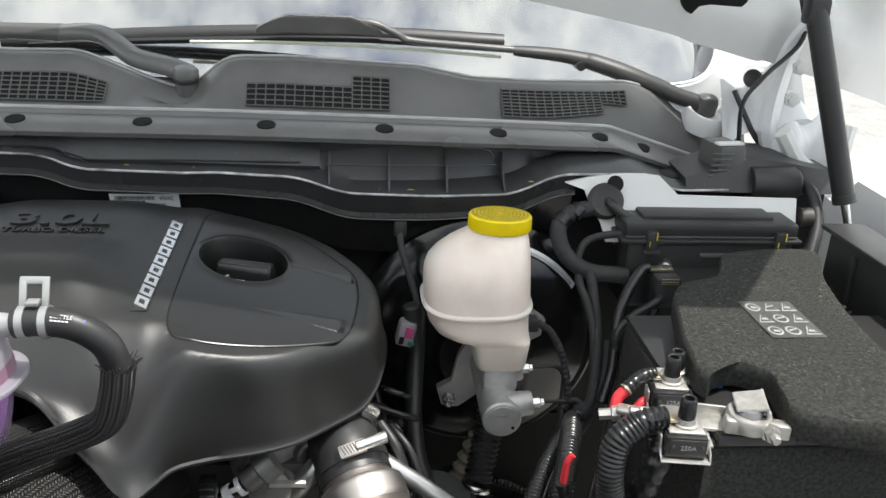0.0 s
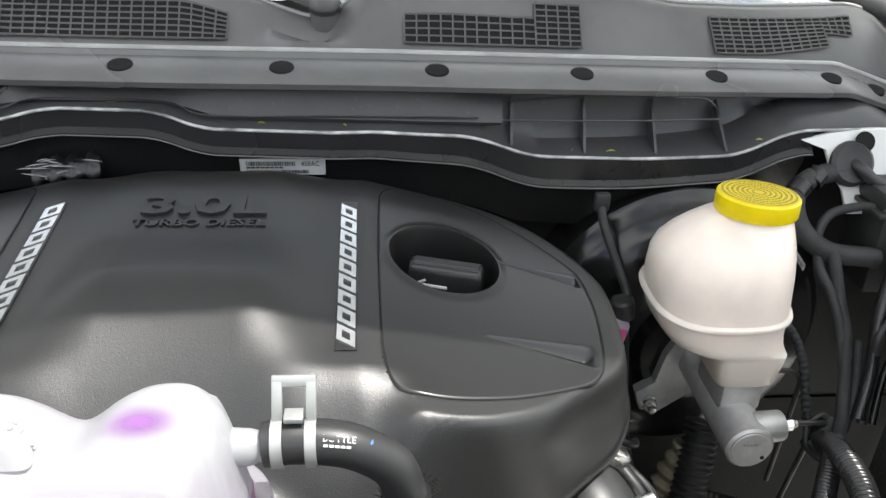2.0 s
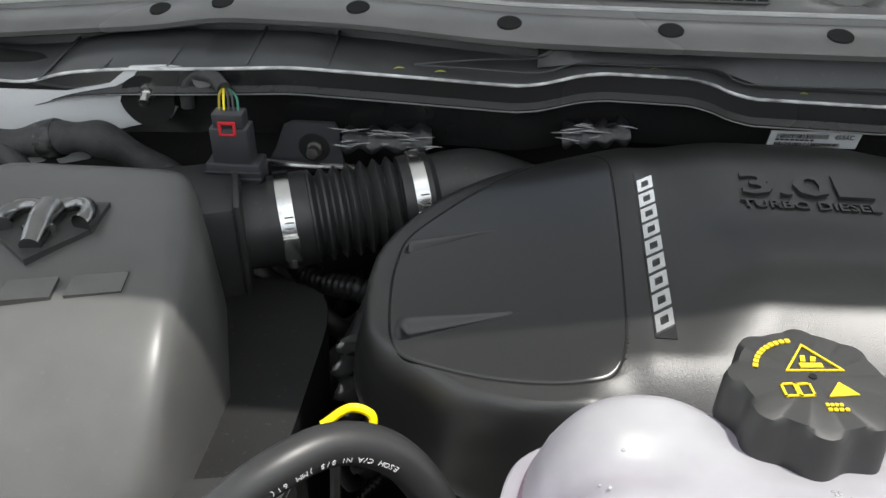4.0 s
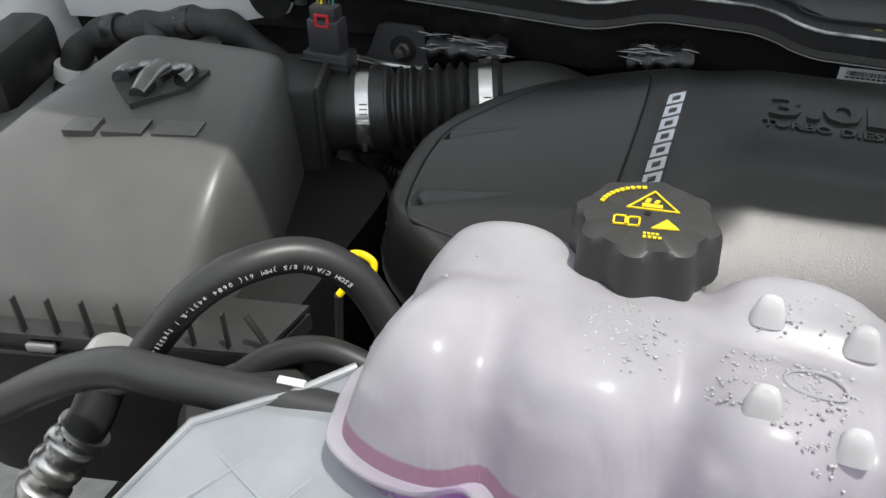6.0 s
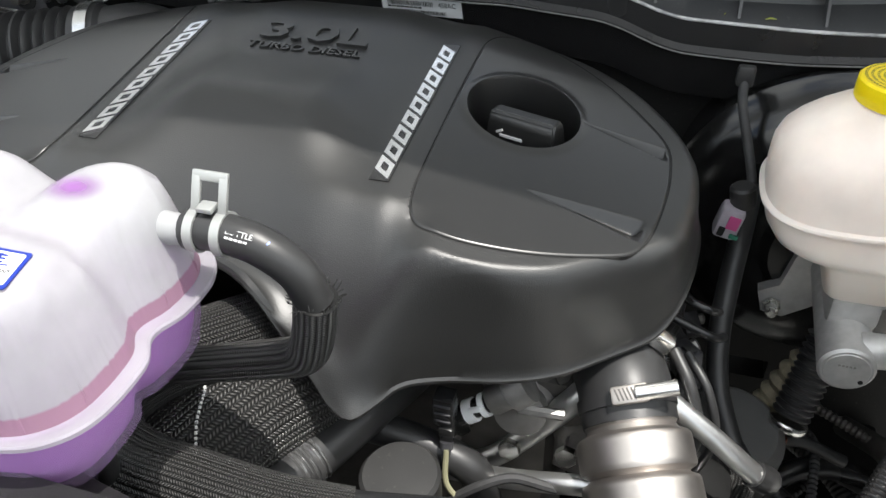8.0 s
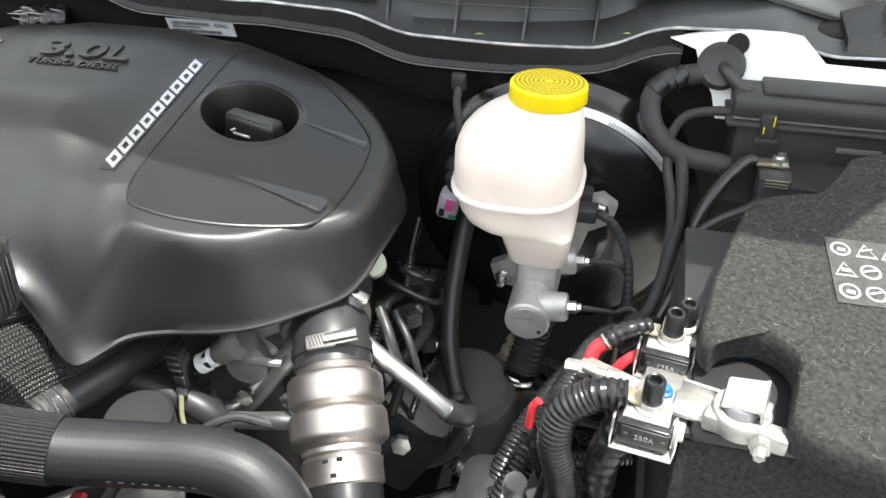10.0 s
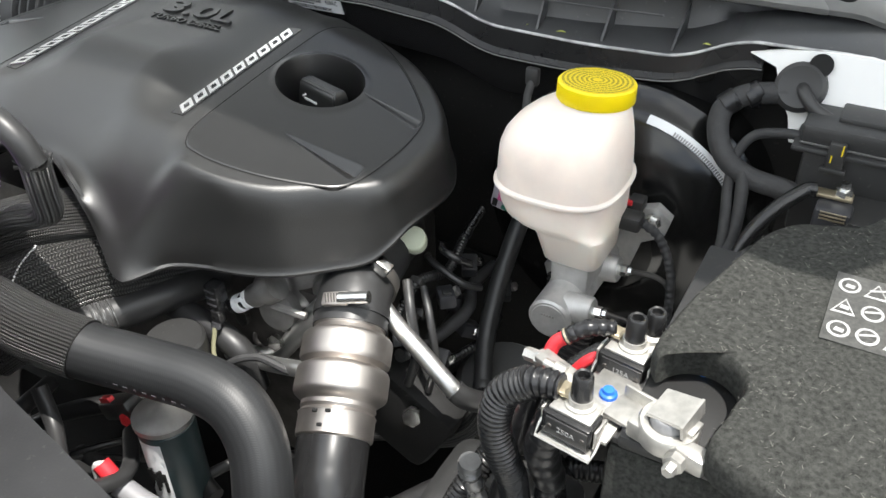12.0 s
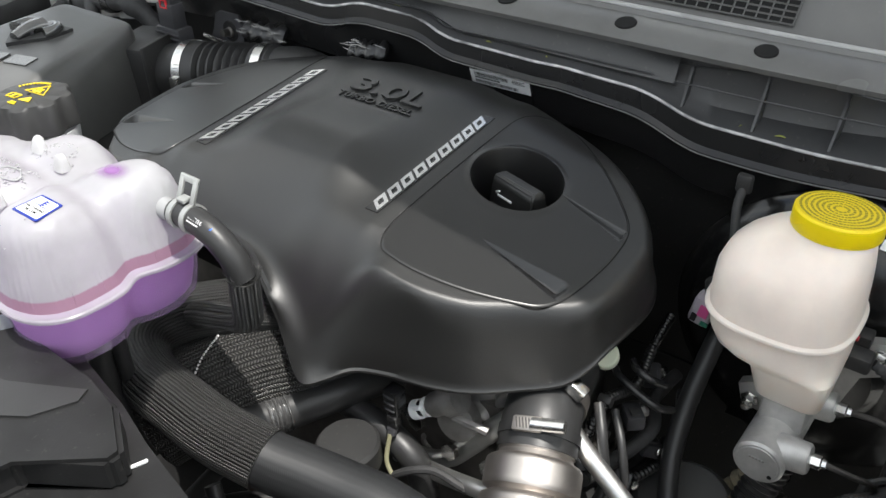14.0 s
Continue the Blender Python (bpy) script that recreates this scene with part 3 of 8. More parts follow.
    # moulded edges of the raised panel and of the gusset bay
    for y, line in ((0.6205, ((-0.288, 1.184), (-0.232, 1.190), (-0.18, 1.194), (-0.162, 1.208), (-0.092, 1.208), (-0.021, 1.207), (0.049, 1.207), (0.122, 1.203), (0.215, 1.198))),
                    (0.6085, ((-0.286, 1.188), (-0.249, 1.187), (-0.184, 1.185), (-0.152, 1.195), (-0.11, 1.196), (-0.045, 1.194), (-0.025, 1.184), (0.004, 1.181), (0.099, 1.182), (0.214, 1.182))),
                    (0.6205, ((0.235, 1.192), (0.332, 1.200), (0.39, 1.198), (0.417, 1.197), (0.427, 1.190))),
                    (0.6105, ((0.235, 1.179), (0.303, 1.179), (0.372, 1.180), (0.430, 1.182)))):
        part("moulded_edge", tube([(x, y, z) for x, z in line], 0.0009, 6, 4), TROUGHPL, trough)

    rnd = random.Random(8)
    for x in (-0.30, -0.265, -0.09, 0.03, 0.10, 0.30, 0.335, 0.47):
        y, s = 0.606, seal_z(x)
        lf = thing("leaf_fragment", (x, y + 0.006, s + 0.004), "dry yellow-green leaf fragment lying in the trough", "leaf", "leaf fragments")
        a, ln = rnd.uniform(0, 3.1), rnd.uniform(0.003, 0.006)
        d = V(math.cos(a), 0.35 * math.sin(a), 0.0) * ln
        part("blade", tube([V(x, y + 0.006, s + 0.0042) - d, V(x, y + 0.006, s + 0.0052), V(x, y + 0.006, s + 0.0042) + d], lambda f: 0.0009 * math.sin(0.2 + 2.7 * f), 6, 4, flat=0.35), LEAF, lf)
    # white body panel behind the booster with its grommet
    w = thing("body_panel", (0.6, 0.62, 1.12), "white painted body panel with an oval hole", "body panel", kind="structure")
    out = [(0.508, 0.598, 1.168), (0.535, 0.598, 1.174), (0.565, 0.598, 1.177), (0.60, 0.598, 1.178), (0.618, 0.598, 1.176), (0.640, 0.598, 1.156), (0.78, 0.598, 1.154), (0.78, 0.604, 1.105), (0.556, 0.604, 1.105), (0.550, 0.602, 1.125), (0.538, 0.602, 1.142), (0.531, 0.600, 1.160)]
    part("panel_face", sheet([(x, y + 0.012 - 0.03 * (1.175 - z) / 0.07, z - 0.004) for x, y, z in out], 0.004, (0, -1, 0)), PRIMER, w)
    # black disc on the closed panel, coloured for the hole's shade
    part("oval_hole_shade", lathe([(0.0, 0.0012), (0.009, 0.0012), (0.0095, 0)], (0.565, 0.6035, 1.1645), (0, -1, 0.45), 20), INK, w)
    gr = thing("grommet", (0.565, 0.63, 1.134), "black rubber grommet in the white panel", "grommet")
    part("collar", lathe([(0.021, 0), (0.0205, 0.003), (0.017, 0.006), (0.012, 0.005), (0.0, 0.004)], (0.554, 0.598, 1.1455), (0, -1, 0.45), 28), RUBBER, gr)
    part("boot", tube([(0.556, 0.597, 1.146), (0.560, 0.588, 1.144), (0.570, 0.582, 1.136), (0.584, 0.58, 1.130)], 0.0055, 14, 6), RUBBER, gr)

    # left end of the bay behind the air box
    lc = thing("body_panel", (-0.55, 0.62, 1.10), "white painted body corner with a flat black plate standing for the shade in the bolt recess", "body panel", kind="structure")
    part("panel_face", sheet([(-0.80, 0.612, 1.148), (-0.60, 0.612, 1.150), (-0.556, 0.612, 1.160), (-0.535, 0.612, 1.176), (-0.50, 0.612, 1.178), (-0.40, 0.612, 1.176), (-0.43, 0.614, 1.160), (-0.458, 0.616, 1.148), (-0.478, 0.618, 1.150), (-0.495, 0.619, 1.145), (-0.51, 0.62, 1.125), (-0.56, 0.62, 1.112), (-0.66, 0.62, 1.10), (-0.80, 0.62, 1.09)], 0.004, (0, -1, 0.1)), WHITE, lc)
    # black plate on the sheet gives the recess its shade by colour
    part("recess", sheet([(-0.525 + 0.022 * math.cos(a) * (1 if math.sin(a) > 0 else 1.15), 0.6105, 1.150 + (0.018 if math.sin(a) > 0 else 0.030) * math.sin(a)) for a in np.linspace(0, 2 * math.pi, 29)[:-1]], 0.003, (0, -1, 0)), INK, lc, "flat black plate standing for the shade in the bolt recess")
    part("bolt", lathe([(0.0075, 0), (0.0075, 0.006), (0.0045, 0.007), (0.0045, 0.019), (0, 0.020)], (-0.522, 0.612, 1.156), (0.1, -1, -0.35), 10), BRIGHT, lc, "bright bolt")
    part("slot", lathe([(0.0, 0.001), (0.009, 0.001), (0.0095, 0)], (-0.470, 0.6085, 1.169), (0, -1, 0.2), 18), COWLPL, lc)


# grey of the added wall that keeps sky light off the front
WALL = mat("grey_blocker", (0.16, 0.157, 0.148), 0.9, var=0.2, scale=3, bump=0.3, bump_scale=60)
LEAF = mat("dry_leaf", (0.28, 0.3, 0.06), 0.6, var=0.3)
BRIGHTRUB = mat("pale_seal_edge", (0.42, 0.42, 0.42), 0.3, var=0.75, scale=70)


def build_windscreen():
    ws = thing("windscreen", (0, 0.9, 1.3), "raked windscreen glass reflecting the cloudy sky", "windscreen", kind="structure")

    def p(u, v):
        x = (-0.757 + 1.514 * u) * (1 + 0.42 * min(v, 0.4))
        x *= 1 - 0.03 * smooth01((0.08 - v) / 0.08)
        y = 0.80 + 0.10 * (abs(x) / 0.8) ** 2 * 0 + 0.75 * v
        return (x, y + 0.03 * (1 - (x / 0.8) ** 2) * 0, 1.235 + 0.42 * v - 0.05 * (x / 0.8) ** 2)
    part("pane", grid(p, 24, 10), GLASS, ws)
    part("dark_border", grid(lambda u, v: (-0.735 + 1.47 * u, 0.805 + 0.05 * v, 1.2325 + 0.028 * v - 0.05 * (2 * u - 1) ** 2), 24, 1), GLOSSBLK, ws, "black band printed along the glass edge")
    solid("dashboard", box((0, 1.25, 1.12), (1.5, 0.7, 0.1), 0.03), GREYPL, "dark dashboard seen through the glass", "dashboard", "structure")
    # added near-black wall; its colour stands for the cabin's shade
    solid("wall_cabin_shade", box((0, 1.75, 1.0), (1.7, 0.05, 1.6), 0.01), DARK, "near-black wall standing for the shaded cabin behind the windscreen", "wall", "structure")
    for s in (-1, 1):
        b = tube([(s * 0.83, 0.74, 1.19), (s * 0.81, 0.84, 1.265), (s * 0.845, 0.95, 1.325), (s * 0.90, 1.1, 1.41), (s * 0.92, 1.6, 1.70)], 0.036, 14)
        solid("pillar", b, WHITE, "white painted windscreen pillar", "pillar", "structure")
        # body metal round the lower corner of the glass
        co = thing("windscreen_corner", (s * 0.79, 0.8, 1.24), "white body metal round the lower windscreen corner", "body panel", kind="structure")
        edge = spline([V(0.60, 0.80, 1.236), V(0.69, 0.805, 1.239), V(0.733, 0.815, 1.250), V(0.754, 0.835, 1.275), V(0.772, 0.88, 1.305), V(0.835, 1.0, 1.37), V(0.89, 1.35, 1.56)], 5)
        rows = []
        for i, q in enumerate(edge):
            f = i / (len(edge) - 1)
            out = V(0.25 + 0.75 * smooth01((f - 0.2) / 0.3), -0.15, -0.9 * (1 - smooth01((f - 0.25) / 0.35)) - 0.05).normalized()
            rows.append([(s * p.x, p.y, p.z) for p in (q - out * 0.002 + V(0, 0, -0.004), q + V(0, -0.004, 0.004), q + out * 0.006 + V(0, -0.006, 0.006), q + out * 0.016 + V(0, -0.004, 0.002), q + out * 0.026 + V(0, -0.004, -0.001), q + out * 0.05 + V(0, 0.004, 0.004), q + out * 0.075 + V(0, 0.012, -0.01))])
        part("pressed_edge", loft(rows, cap=False, closed=False), WHITE, co)
        part("glass_seal", tube([(s * q.x, q.y - 0.003, q.z + 0.0035) for q in edge[3:]], 0.0028, 6, 1, smooth=False), PRIMER, co, "pale seal along the glass")
        part("side_plate", grid(lambda u, v: V(s * (0.745 + 0.105 * u), 0.79 - 0.05 * v + 0.01 * math.sin(6 * u), 1.262 + 0.03 * u - 0.085 * v + 0.006 * math.sin(9 * u + 5 * v)), 24, 16), WHITE, co)


def build_wipers():
    w1 = thing("wiper", (0.737, 0.797, 1.226), "grey-black wiper with its arm resting on the glass", "wiper", "wipers")
    part("spindle_cap", lathe([(0.014, -0.012), (0.015, 0.004), (0.012, 0.011), (0.006, 0.014), (0, 0.0145)], (0.738, 0.797, 1.218), (0, -0.3, 1), 20), GREYPL, w1)
    part("arm_head", tube([(0.740, 0.80, 1.216), (0.70, 0.80, 1.228), (0.655, 0.80, 1.244), (0.621, 0.805, 1.256), (0.585, 0.815, 1.266), (0.574, 0.818, 1.268)], lambda f: 0.0115 + 0.002 * math.sin(3.1 * f), 12, flat=0.7), PLASTIC, w1)
    part("arm_channel", tube([(0.574, 0.818, 1.2685), (0.54, 0.824, 1.273), (0.50, 0.828, 1.2755), (0.478, 0.83, 1.2765)], lambda f: 0.0115 - 0.004 * f, 12, flat=0.65), PLASTIC, w1)
    part("arm_rod", tube([(0.480, 0.83, 1.2775), (0.416, 0.832, 1.2805), (0.345, 0.834, 1.2845), (0.325, 0.834, 1.292), (0.295, 0.835, 1.3045), (0.265, 0.836, 1.3065), (0.20, 0.837, 1.306), (0.165, 0.838, 1.302)], 0.0052, 10, flat=0.75), GREYPL, w1)
    part("joint", lathe([(0.006, -0.012), (0.006, 0.012), (0, 0.0125)], (0.564, 0.816, 1.262), (0, 1, 0), 12), PLASTIC, w1)
    part("blade", tube([(0.467, 0.846, 1.2865), (0.315, 0.852, 1.290), (0.135, 0.856, 1.287), (-0.054, 0.852, 1.276), (-0.174, 0.846, 1.268)], 0.0105, 10, flat=0.55), RUBBER, w1)
    part("blade_spine", tube([(0.45, 0.838, 1.277), (0.25, 0.846, 1.282), (0.0, 0.846, 1.272), (-0.14, 0.842, 1.264)], 0.0045, 6), GLOSSBLK, w1)
    br = [[V(x, 0.833 + y, z) for y, z in ((-0.006, zb), (-0.007, zt), (0.007, zt + 0.001), (0.009, zb))] for x, zb, zt in ((0.145, 1.288, 1.295), (0.165, 1.288, 1.305), (0.185, 1.290, 1.312), (0.265, 1.290, 1.312), (0.285, 1.290, 1.305), (0.305, 1.288, 1.296))]
    bb = loft(br)
    bmesh.ops.bevel(bb, geom=list(bb.edges), offset=0.0015, segments=2, affect="EDGES")
    part("bridge", bb, COWLPL, w1, "grey wiper bridge")
    # the reflection along the blade, put in as a pale green tube
    part("reflection_strip", tube([(0.462, 0.833, 1.2672), (0.323, 0.838, 1.2735), (0.18, 0.838, 1.2765), (0.06, 0.838, 1.2740)], 0.0024, 6), GREENISH, w1, "pale green strip standing for the reflection along the wiper")
    part("spindle_well", lathe([(0.013, 0.0), (0.018, 0.0), (0.024, 0.006), (0.028, 0.012), (0.031, 0.012), (0.035, 0.004), (0.036, -0.014)], (0.741, 0.797, 1.205), (0.05, -0.45, 1), 32), PRIMER, w1, "pale moulded well round the spindle")
    w2 = thing("wiper", (0.083, 0.70, 1.24), "grey-black wiper spindle and arm at the cowl", "wiper", "wipers")
    part("spindle_cap", lathe([(0.0135, -0.020), (0.0135, 0.000), (0.0145, 0.001), (0.0142, 0.006), (0.0115, 0.0105), (0.006, 0.0125), (0, 0.013)], (0.082, 0.695, 1.2555), (0, -0.25, 1), 24), COWLPL, w2)
    part("cap_band", lathe([(0.0139, -0.002), (0.0142, 0), (0.0139, 0.002)], (0.082, 0.6955, 1.2525), (0, -0.25, 1), 24), PLASTIC, w2)
    part("arm", tube([(0.080, 0.703, 1.2575), (0.060, 0.708, 1.2640), (0.022, 0.722, 1.2700), (0.002, 0.735, 1.2800), (-0.018, 0.750, 1.2895), (-0.040, 0.758, 1.2925), (-0.071, 0.762, 1.2905)], lambda f: 0.0125 - 0.001 * f, 12, flat=0.75), COWLPL, w2)
    part("arm_channel", tube([(-0.071, 0.762, 1.2905), (-0.14, 0.768, 1.2900), (-0.30, 0.775, 1.288), (-0.6, 0.80, 1.282)], lambda f: 0.0118 - 0.004 * f, 12, flat=0.75), GREYPL, w2)
    part("blade", tube([(-0.28, 0.80, 1.29), (-0.7, 0.82, 1.28)], 0.009, 8), RUBBER, w2)


def build_hood():
    hood = thing("hood", (0, 0.72, 1.35), "raised white hood with stamped inner frame", "hood")

    def p(u, v, off=0.0):
        x = -0.95 + 1.9 * u
        z0 = 1.40 - 0.165 * x * x
        y0 = 0.74 - 0.02 * math.cos(x * 3)
        return V(x, y0 - 0.462 * v - off * 0.87, z0 + 1.15 * v - 0.05 * v * abs(x) - off * 0.5 + 0.04 * math.sin(math.pi * v))
    part("outer_skin", grid(lambda u, v: p(u, v, -0.03), 24, 12), WHITE, hood)

    def inner(u, v):
        dx, dy = min(u, 1 - u) * 1.9, min(v, 1 - v) * 1.28
        rim = smooth01((min(dx, dy) - 0.05) / 0.05)
        bars = max(math.exp(-((abs(u - 0.5) - 0.18) / 0.035) ** 2), math.exp(-((v - 0.45) / 0.05) ** 2))
        x = abs(-0.95 + 1.9 * u)
        crease = 0.006 * (smooth01((x - 0.655 - 0.25 * v) / 0.012) - smooth01((x - 0.76 - 0.1 * v) / 0.012)) + 0.005 * smooth01((x - 0.865 + 0.4 * v) / 0.012)
        lip = 0.008 * smooth01((0.05 - v) / 0.008)
        return p(u, v, 0.02 - 0.03 * rim * (1 - bars) + crease + lip)
    part("inner_frame", grid(inner, 150, 90), PRIMER, hood)
    part("oval_cutout", lathe([(0.0, 0.002), (0.042, 0.002), (0.045, -0.002)], p(0.862, 0.055, 0.034), (0, -0.87, -0.5), 24), DARK, hood)
    for s in (-1, 1):
        part("hinge_arm", tube([(s * 0.845, 0.74, 1.15), (s * 0.80, 0.735, 1.20), (s * 0.80, 0.72, 1.30), (s * 0.82, 0.69, 1.36)], lambda f: 0.026 - 0.008 * f, 8, flat=0.5), WHITE, hood)
    for s in (-1, 1):
        st = thing("gas_strut", (s * 0.87, 0.55, 1.0), "black gas strut with a thin bright rod", "gas strut", "hood struts")
        a, b = V(s * 0.885, 0.56, 0.97), V(s * 0.788, 0.655, 1.355)
        k = a.lerp(b, 0.48)
        part("cylinder", tube([k, b], 0.0125, 14, 2, smooth=False), RUBBER, st)
        part("rod", tube([a, k], 0.005, 10, 2, smooth=False), BRIGHT, st)
        part("end_cap", tube([k, k.lerp(a, 0.05)], 0.0135, 14, 2, smooth=False), PLASTIC, st)
        part("ball_socket", box(a, (0.022, 0.02, 0.035), 0.004), PLASTIC, st)
        part("upper_socket", box(b, (0.026, 0.022, 0.03), 0.005), PLASTIC, st)
    wire = thing("washer_hose", (0.80, 0.7, 1.25), "thin black hose hanging from the hood hinge", "hose")
    part("line", tube([(0.79, 0.70, 1.37), (0.80, 0.695, 1.32), (0.765, 0.70, 1.275), (0.745, 0.705, 1.24), (0.75, 0.71, 1.19)], 0.003, 8), RUBBER, wire)
    for q in ((0.806, 0.705, 1.245), (0.807, 0.702, 1.285), (0.822, 0.690, 1.335)):
        part("hinge_bolt", lathe([(0.010, 0), (0.010, 0.003), (0.0065, 0.0035), (0.0065, 0.009), (0, 0.0095)], q, (-0.25, -1, 0.1), 6), PRIMER, hood)
    gp = thing("panel_seal", (0.80, 0.72, 1.2), "thin dark rubber seal between white body panels", "seal")
    part("seal", tube([(0.762, 0.772, 1.242), (0.772, 0.752, 1.215), (0.785, 0.742, 1.19), (0.80, 0.735, 1.172)], 0.0035, 8), RUBBER, gp)
    part("seal", tube([(0.80, 0.745, 1.262), (0.82, 0.742, 1.235), (0.845, 0.74, 1.20), (0.87, 0.735, 1.172)], 0.004, 8), RUBBER, gp)
    part("plug", lathe([(0.012, 0), (0.012, 0.003), (0.009, 0.005), (0, 0.005)], (0.772, 0.748, 1.262), (-0.1, -1, 0.4), 18), RUBBER, gp)
    # folded metal round the hinge foot
    hb = thing("hinge_bracket", (0.83, 0.70, 1.17), "creased white sheet metal round the hood hinge", "bracket", kind="structure")
    part("folds", grid(lambda u, v: V(0.79 + 0.12 * u, 0.74 - 0.05 * v + 0.012 * math.sin(9 * u + 4 * v), 1.235 - 0.085 * v - 0.02 * u + 0.014 * math.sin(11 * u - 3 * v)), 24, 12), WHITE, hb)
    part("inner_edge", tube([(0.80, 0.70, 1.205), (0.83, 0.695, 1.165), (0.87, 0.69, 1.155), (0.885, 0.70, 1.215)], 0.011, 8), PRIMER, hb)


def build_right_rear_trim():
    tr = thing("cowl_end_trim", (0.70, 0.66, 1.16), "black folded plastic end piece of the cowl", "trim", kind="structure")
    part("block", box((0.712, 0.668, 1.175), (0.036, 0.05, 0.052), 0.006, Matrix.Rotation(0.15, 3, "Z")), GREYPL, tr)
    for k in range(6):
        part("block_rib", box((0.700 + 0.0005 * k, 0.6425, 1.158 + 0.0065 * k), (0.026, 0.004, 0.0028), 0.001, Matrix.Rotation(0.15, 3, "Z")), GREYPL, tr)
    part("wing", loft([[(0.66, 0.64, 1.162), (0.66, 0.70, 1.166), (0.66, 0.70, 1.150), (0.66, 0.63, 1.148)], [(0.74, 0.65, 1.185), (0.74, 0.72, 1.188), (0.74, 0.72, 1.150), (0.74, 0.63, 1.148)],
                       [(0.80, 0.65, 1.178), (0.80, 0.74, 1.18), (0.80, 0.74, 1.150), (0.80, 0.63, 1.146)], [(0.86, 0.66, 1.165), (0.86, 0.74, 1.165), (0.86, 0.74, 1.150), (0.86, 0.64, 1.145)]]), PLASTIC, tr)
    part("hump", lathe([(0.02, -0.028), (0.02, 0.028), (0.017, 0.032), (0, 0.033)], (0.768, 0.645, 1.156), (1, 0, 0), 18), PLASTIC, tr)
    part("edge_foil", box((0.712, 0.652, 1.2015), (0.034, 0.012, 0.003), 0.001, Matrix.Rotation(0.2, 3, "Z")), PRIMER, tr)


# ---- engine cover ----
RIM = [(0, 0.272, 1.108), (0.03, 0.268, 1.104), (0.052, 0.260, 1.096), (0.072, 0.256, 1.066), (0.092, 0.246, 1.048), (0.106, 0.239, 1.033), (0.118, 0.237, 1.029), (0.128, 0.249, 1.031), (0.140, 0.268, 1.032),
       (0.165, 0.281, 1.031), (0.2, 0.291, 1.03), (0.23, 0.305, 1.03), (0.258, 0.329, 1.03), (0.282, 0.349, 1.033), (0.294, 0.364, 1.043), (0.300, 0.381, 1.0515), (0.304, 0.412, 1.0535), (0.3045, 0.443, 1.0525), (0.300, 0.465, 1.055), (0.283, 0.494, 1.060), (0.254, 0.522, 1.066),
       (0.214, 0.546, 1.08), (0.165, 0.562, 1.09), (0.1, 0.577, 1.095), (0, 0.583, 1.098)]
WELL = (0.1735, 0.4490)


def cover_z(x, y):
    a = abs(x)
    z = 1.150 + 0.11 * (y - 0.5) - 0.21 * max(0.0, a - 0.115)
    hump = smooth01((0.100 - a) / 0.06)
    z += hump * (0.007 + 0.014 * smooth01((0.475 - y) / 0.10))
    front = max(0.0, 0.330 - y) / 0.062
    roll = max(0.0, 0.402 - 2.6 * x * x - y) / 0.125
    z -= (0.050 * front ** 1.6 * (1 - hump) + 0.064 * roll ** 1.75 * hump) * smooth01((0.152 - a) / 0.034)
    z -= 4.0 * max(0.0, y - 0.505) ** 2
    return z


def build_engine_cover():
    cov = thing("engine_cover", (0, 0.42, 1.03), "large black plastic engine cover with grained skirts", "engine cover")
    half = [V(*p) for p in RIM]
    ring = half + [V(-p.x, p.y, p.z) for p in reversed(half[1:-1])]
    rim = closed_spline(ring, 320)
    n = len(rim)
    ctr = V(0, 0.42, 0)
    rings = []
    inward = []
    for i in range(n):
        t = rim[(i + 2) % n] - rim[i - 2]
        nrm = V(-t.y, t.x, 0).normalized()
        if nrm.dot(V(ctr.x - rim[i].x, ctr.y - rim[i].y, 0)) < 0:
            nrm = -nrm
        inward.append(nrm)
    for _ in range(6):
        inward = [(inward[i - 1] + inward[i] * 2 + inward[(i + 1) % n]).normalized() for i in range(n)]
    inset = []
    for i in range(n):
        q = rim[i]
        toward = (V(0, 0.42, 0) - V(q.x, q.y, 0)).normalized()
        d = (inward[i] + toward * 0.7).normalized()
        inset.append(V(q.x, q.y, 0) + d * 0.0155)
    # folded lip below the rim
    rings.append([p + inward[i] * 0.004 + V(0, 0, 0.004) for i, p in enumerate(rim)])
    rings.append([p - inward[i] * 0.0016 for i, p in enumerate(rim)])
    rings.append([p - inward[i] * 0.0016 + V(0, 0, 0.0022) for i, p in enumerate(rim)])
    rings.append([p + V(0, 0, 0.004) for i, p in enumerate(rim)])
    for k in range(1, 13):
        row = []
        for i in range(n):
            s = inset[i]
            zt = cover_z(s.x, s.y)
            zr = rim[i].z + 0.004
            # leaning skirt, then a round shoulder
            if k <= 6:
                f, g = 0.30 * k / 6, 0.50 * k / 6
            else:
                b = math.pi / 2 * (k - 6) / 6
                f, g = 0.30 + 0.70 * (1 - math.cos(b)), 0.50 + 0.50 * math.sin(b)
            row.append(V(rim[i].x + (s.x - rim[i].x) * f, rim[i].y + (s.y - rim[i].y) * f, zr + (zt - zr) * g))
        rings.append(row)
    for k in range(1, 120):
        f = k / 120
        row = []
        for i in range(n):
            q = inset[i].lerp(ctr, f)
            row.append(V(q.x, q.y, cover_z(q.x, q.y)))
        rings.append(row)
    # soften the folds of the front skirt and its two legs
    pos = np.array([[tuple(p) for p in r] for r in rings])
    soft = np.array([[max(smooth01((0.318 - p.y) / 0.02) * smooth01((0.12 - abs(p.x)) / 0.02), smooth01((0.298 - p.y) / 0.015)) + 0.35 * smooth01((0.30 - abs(p.x)) / -0.01) for p in r] for r in rings])[..., None].clip(0, 1)
    soft[:4] = 0
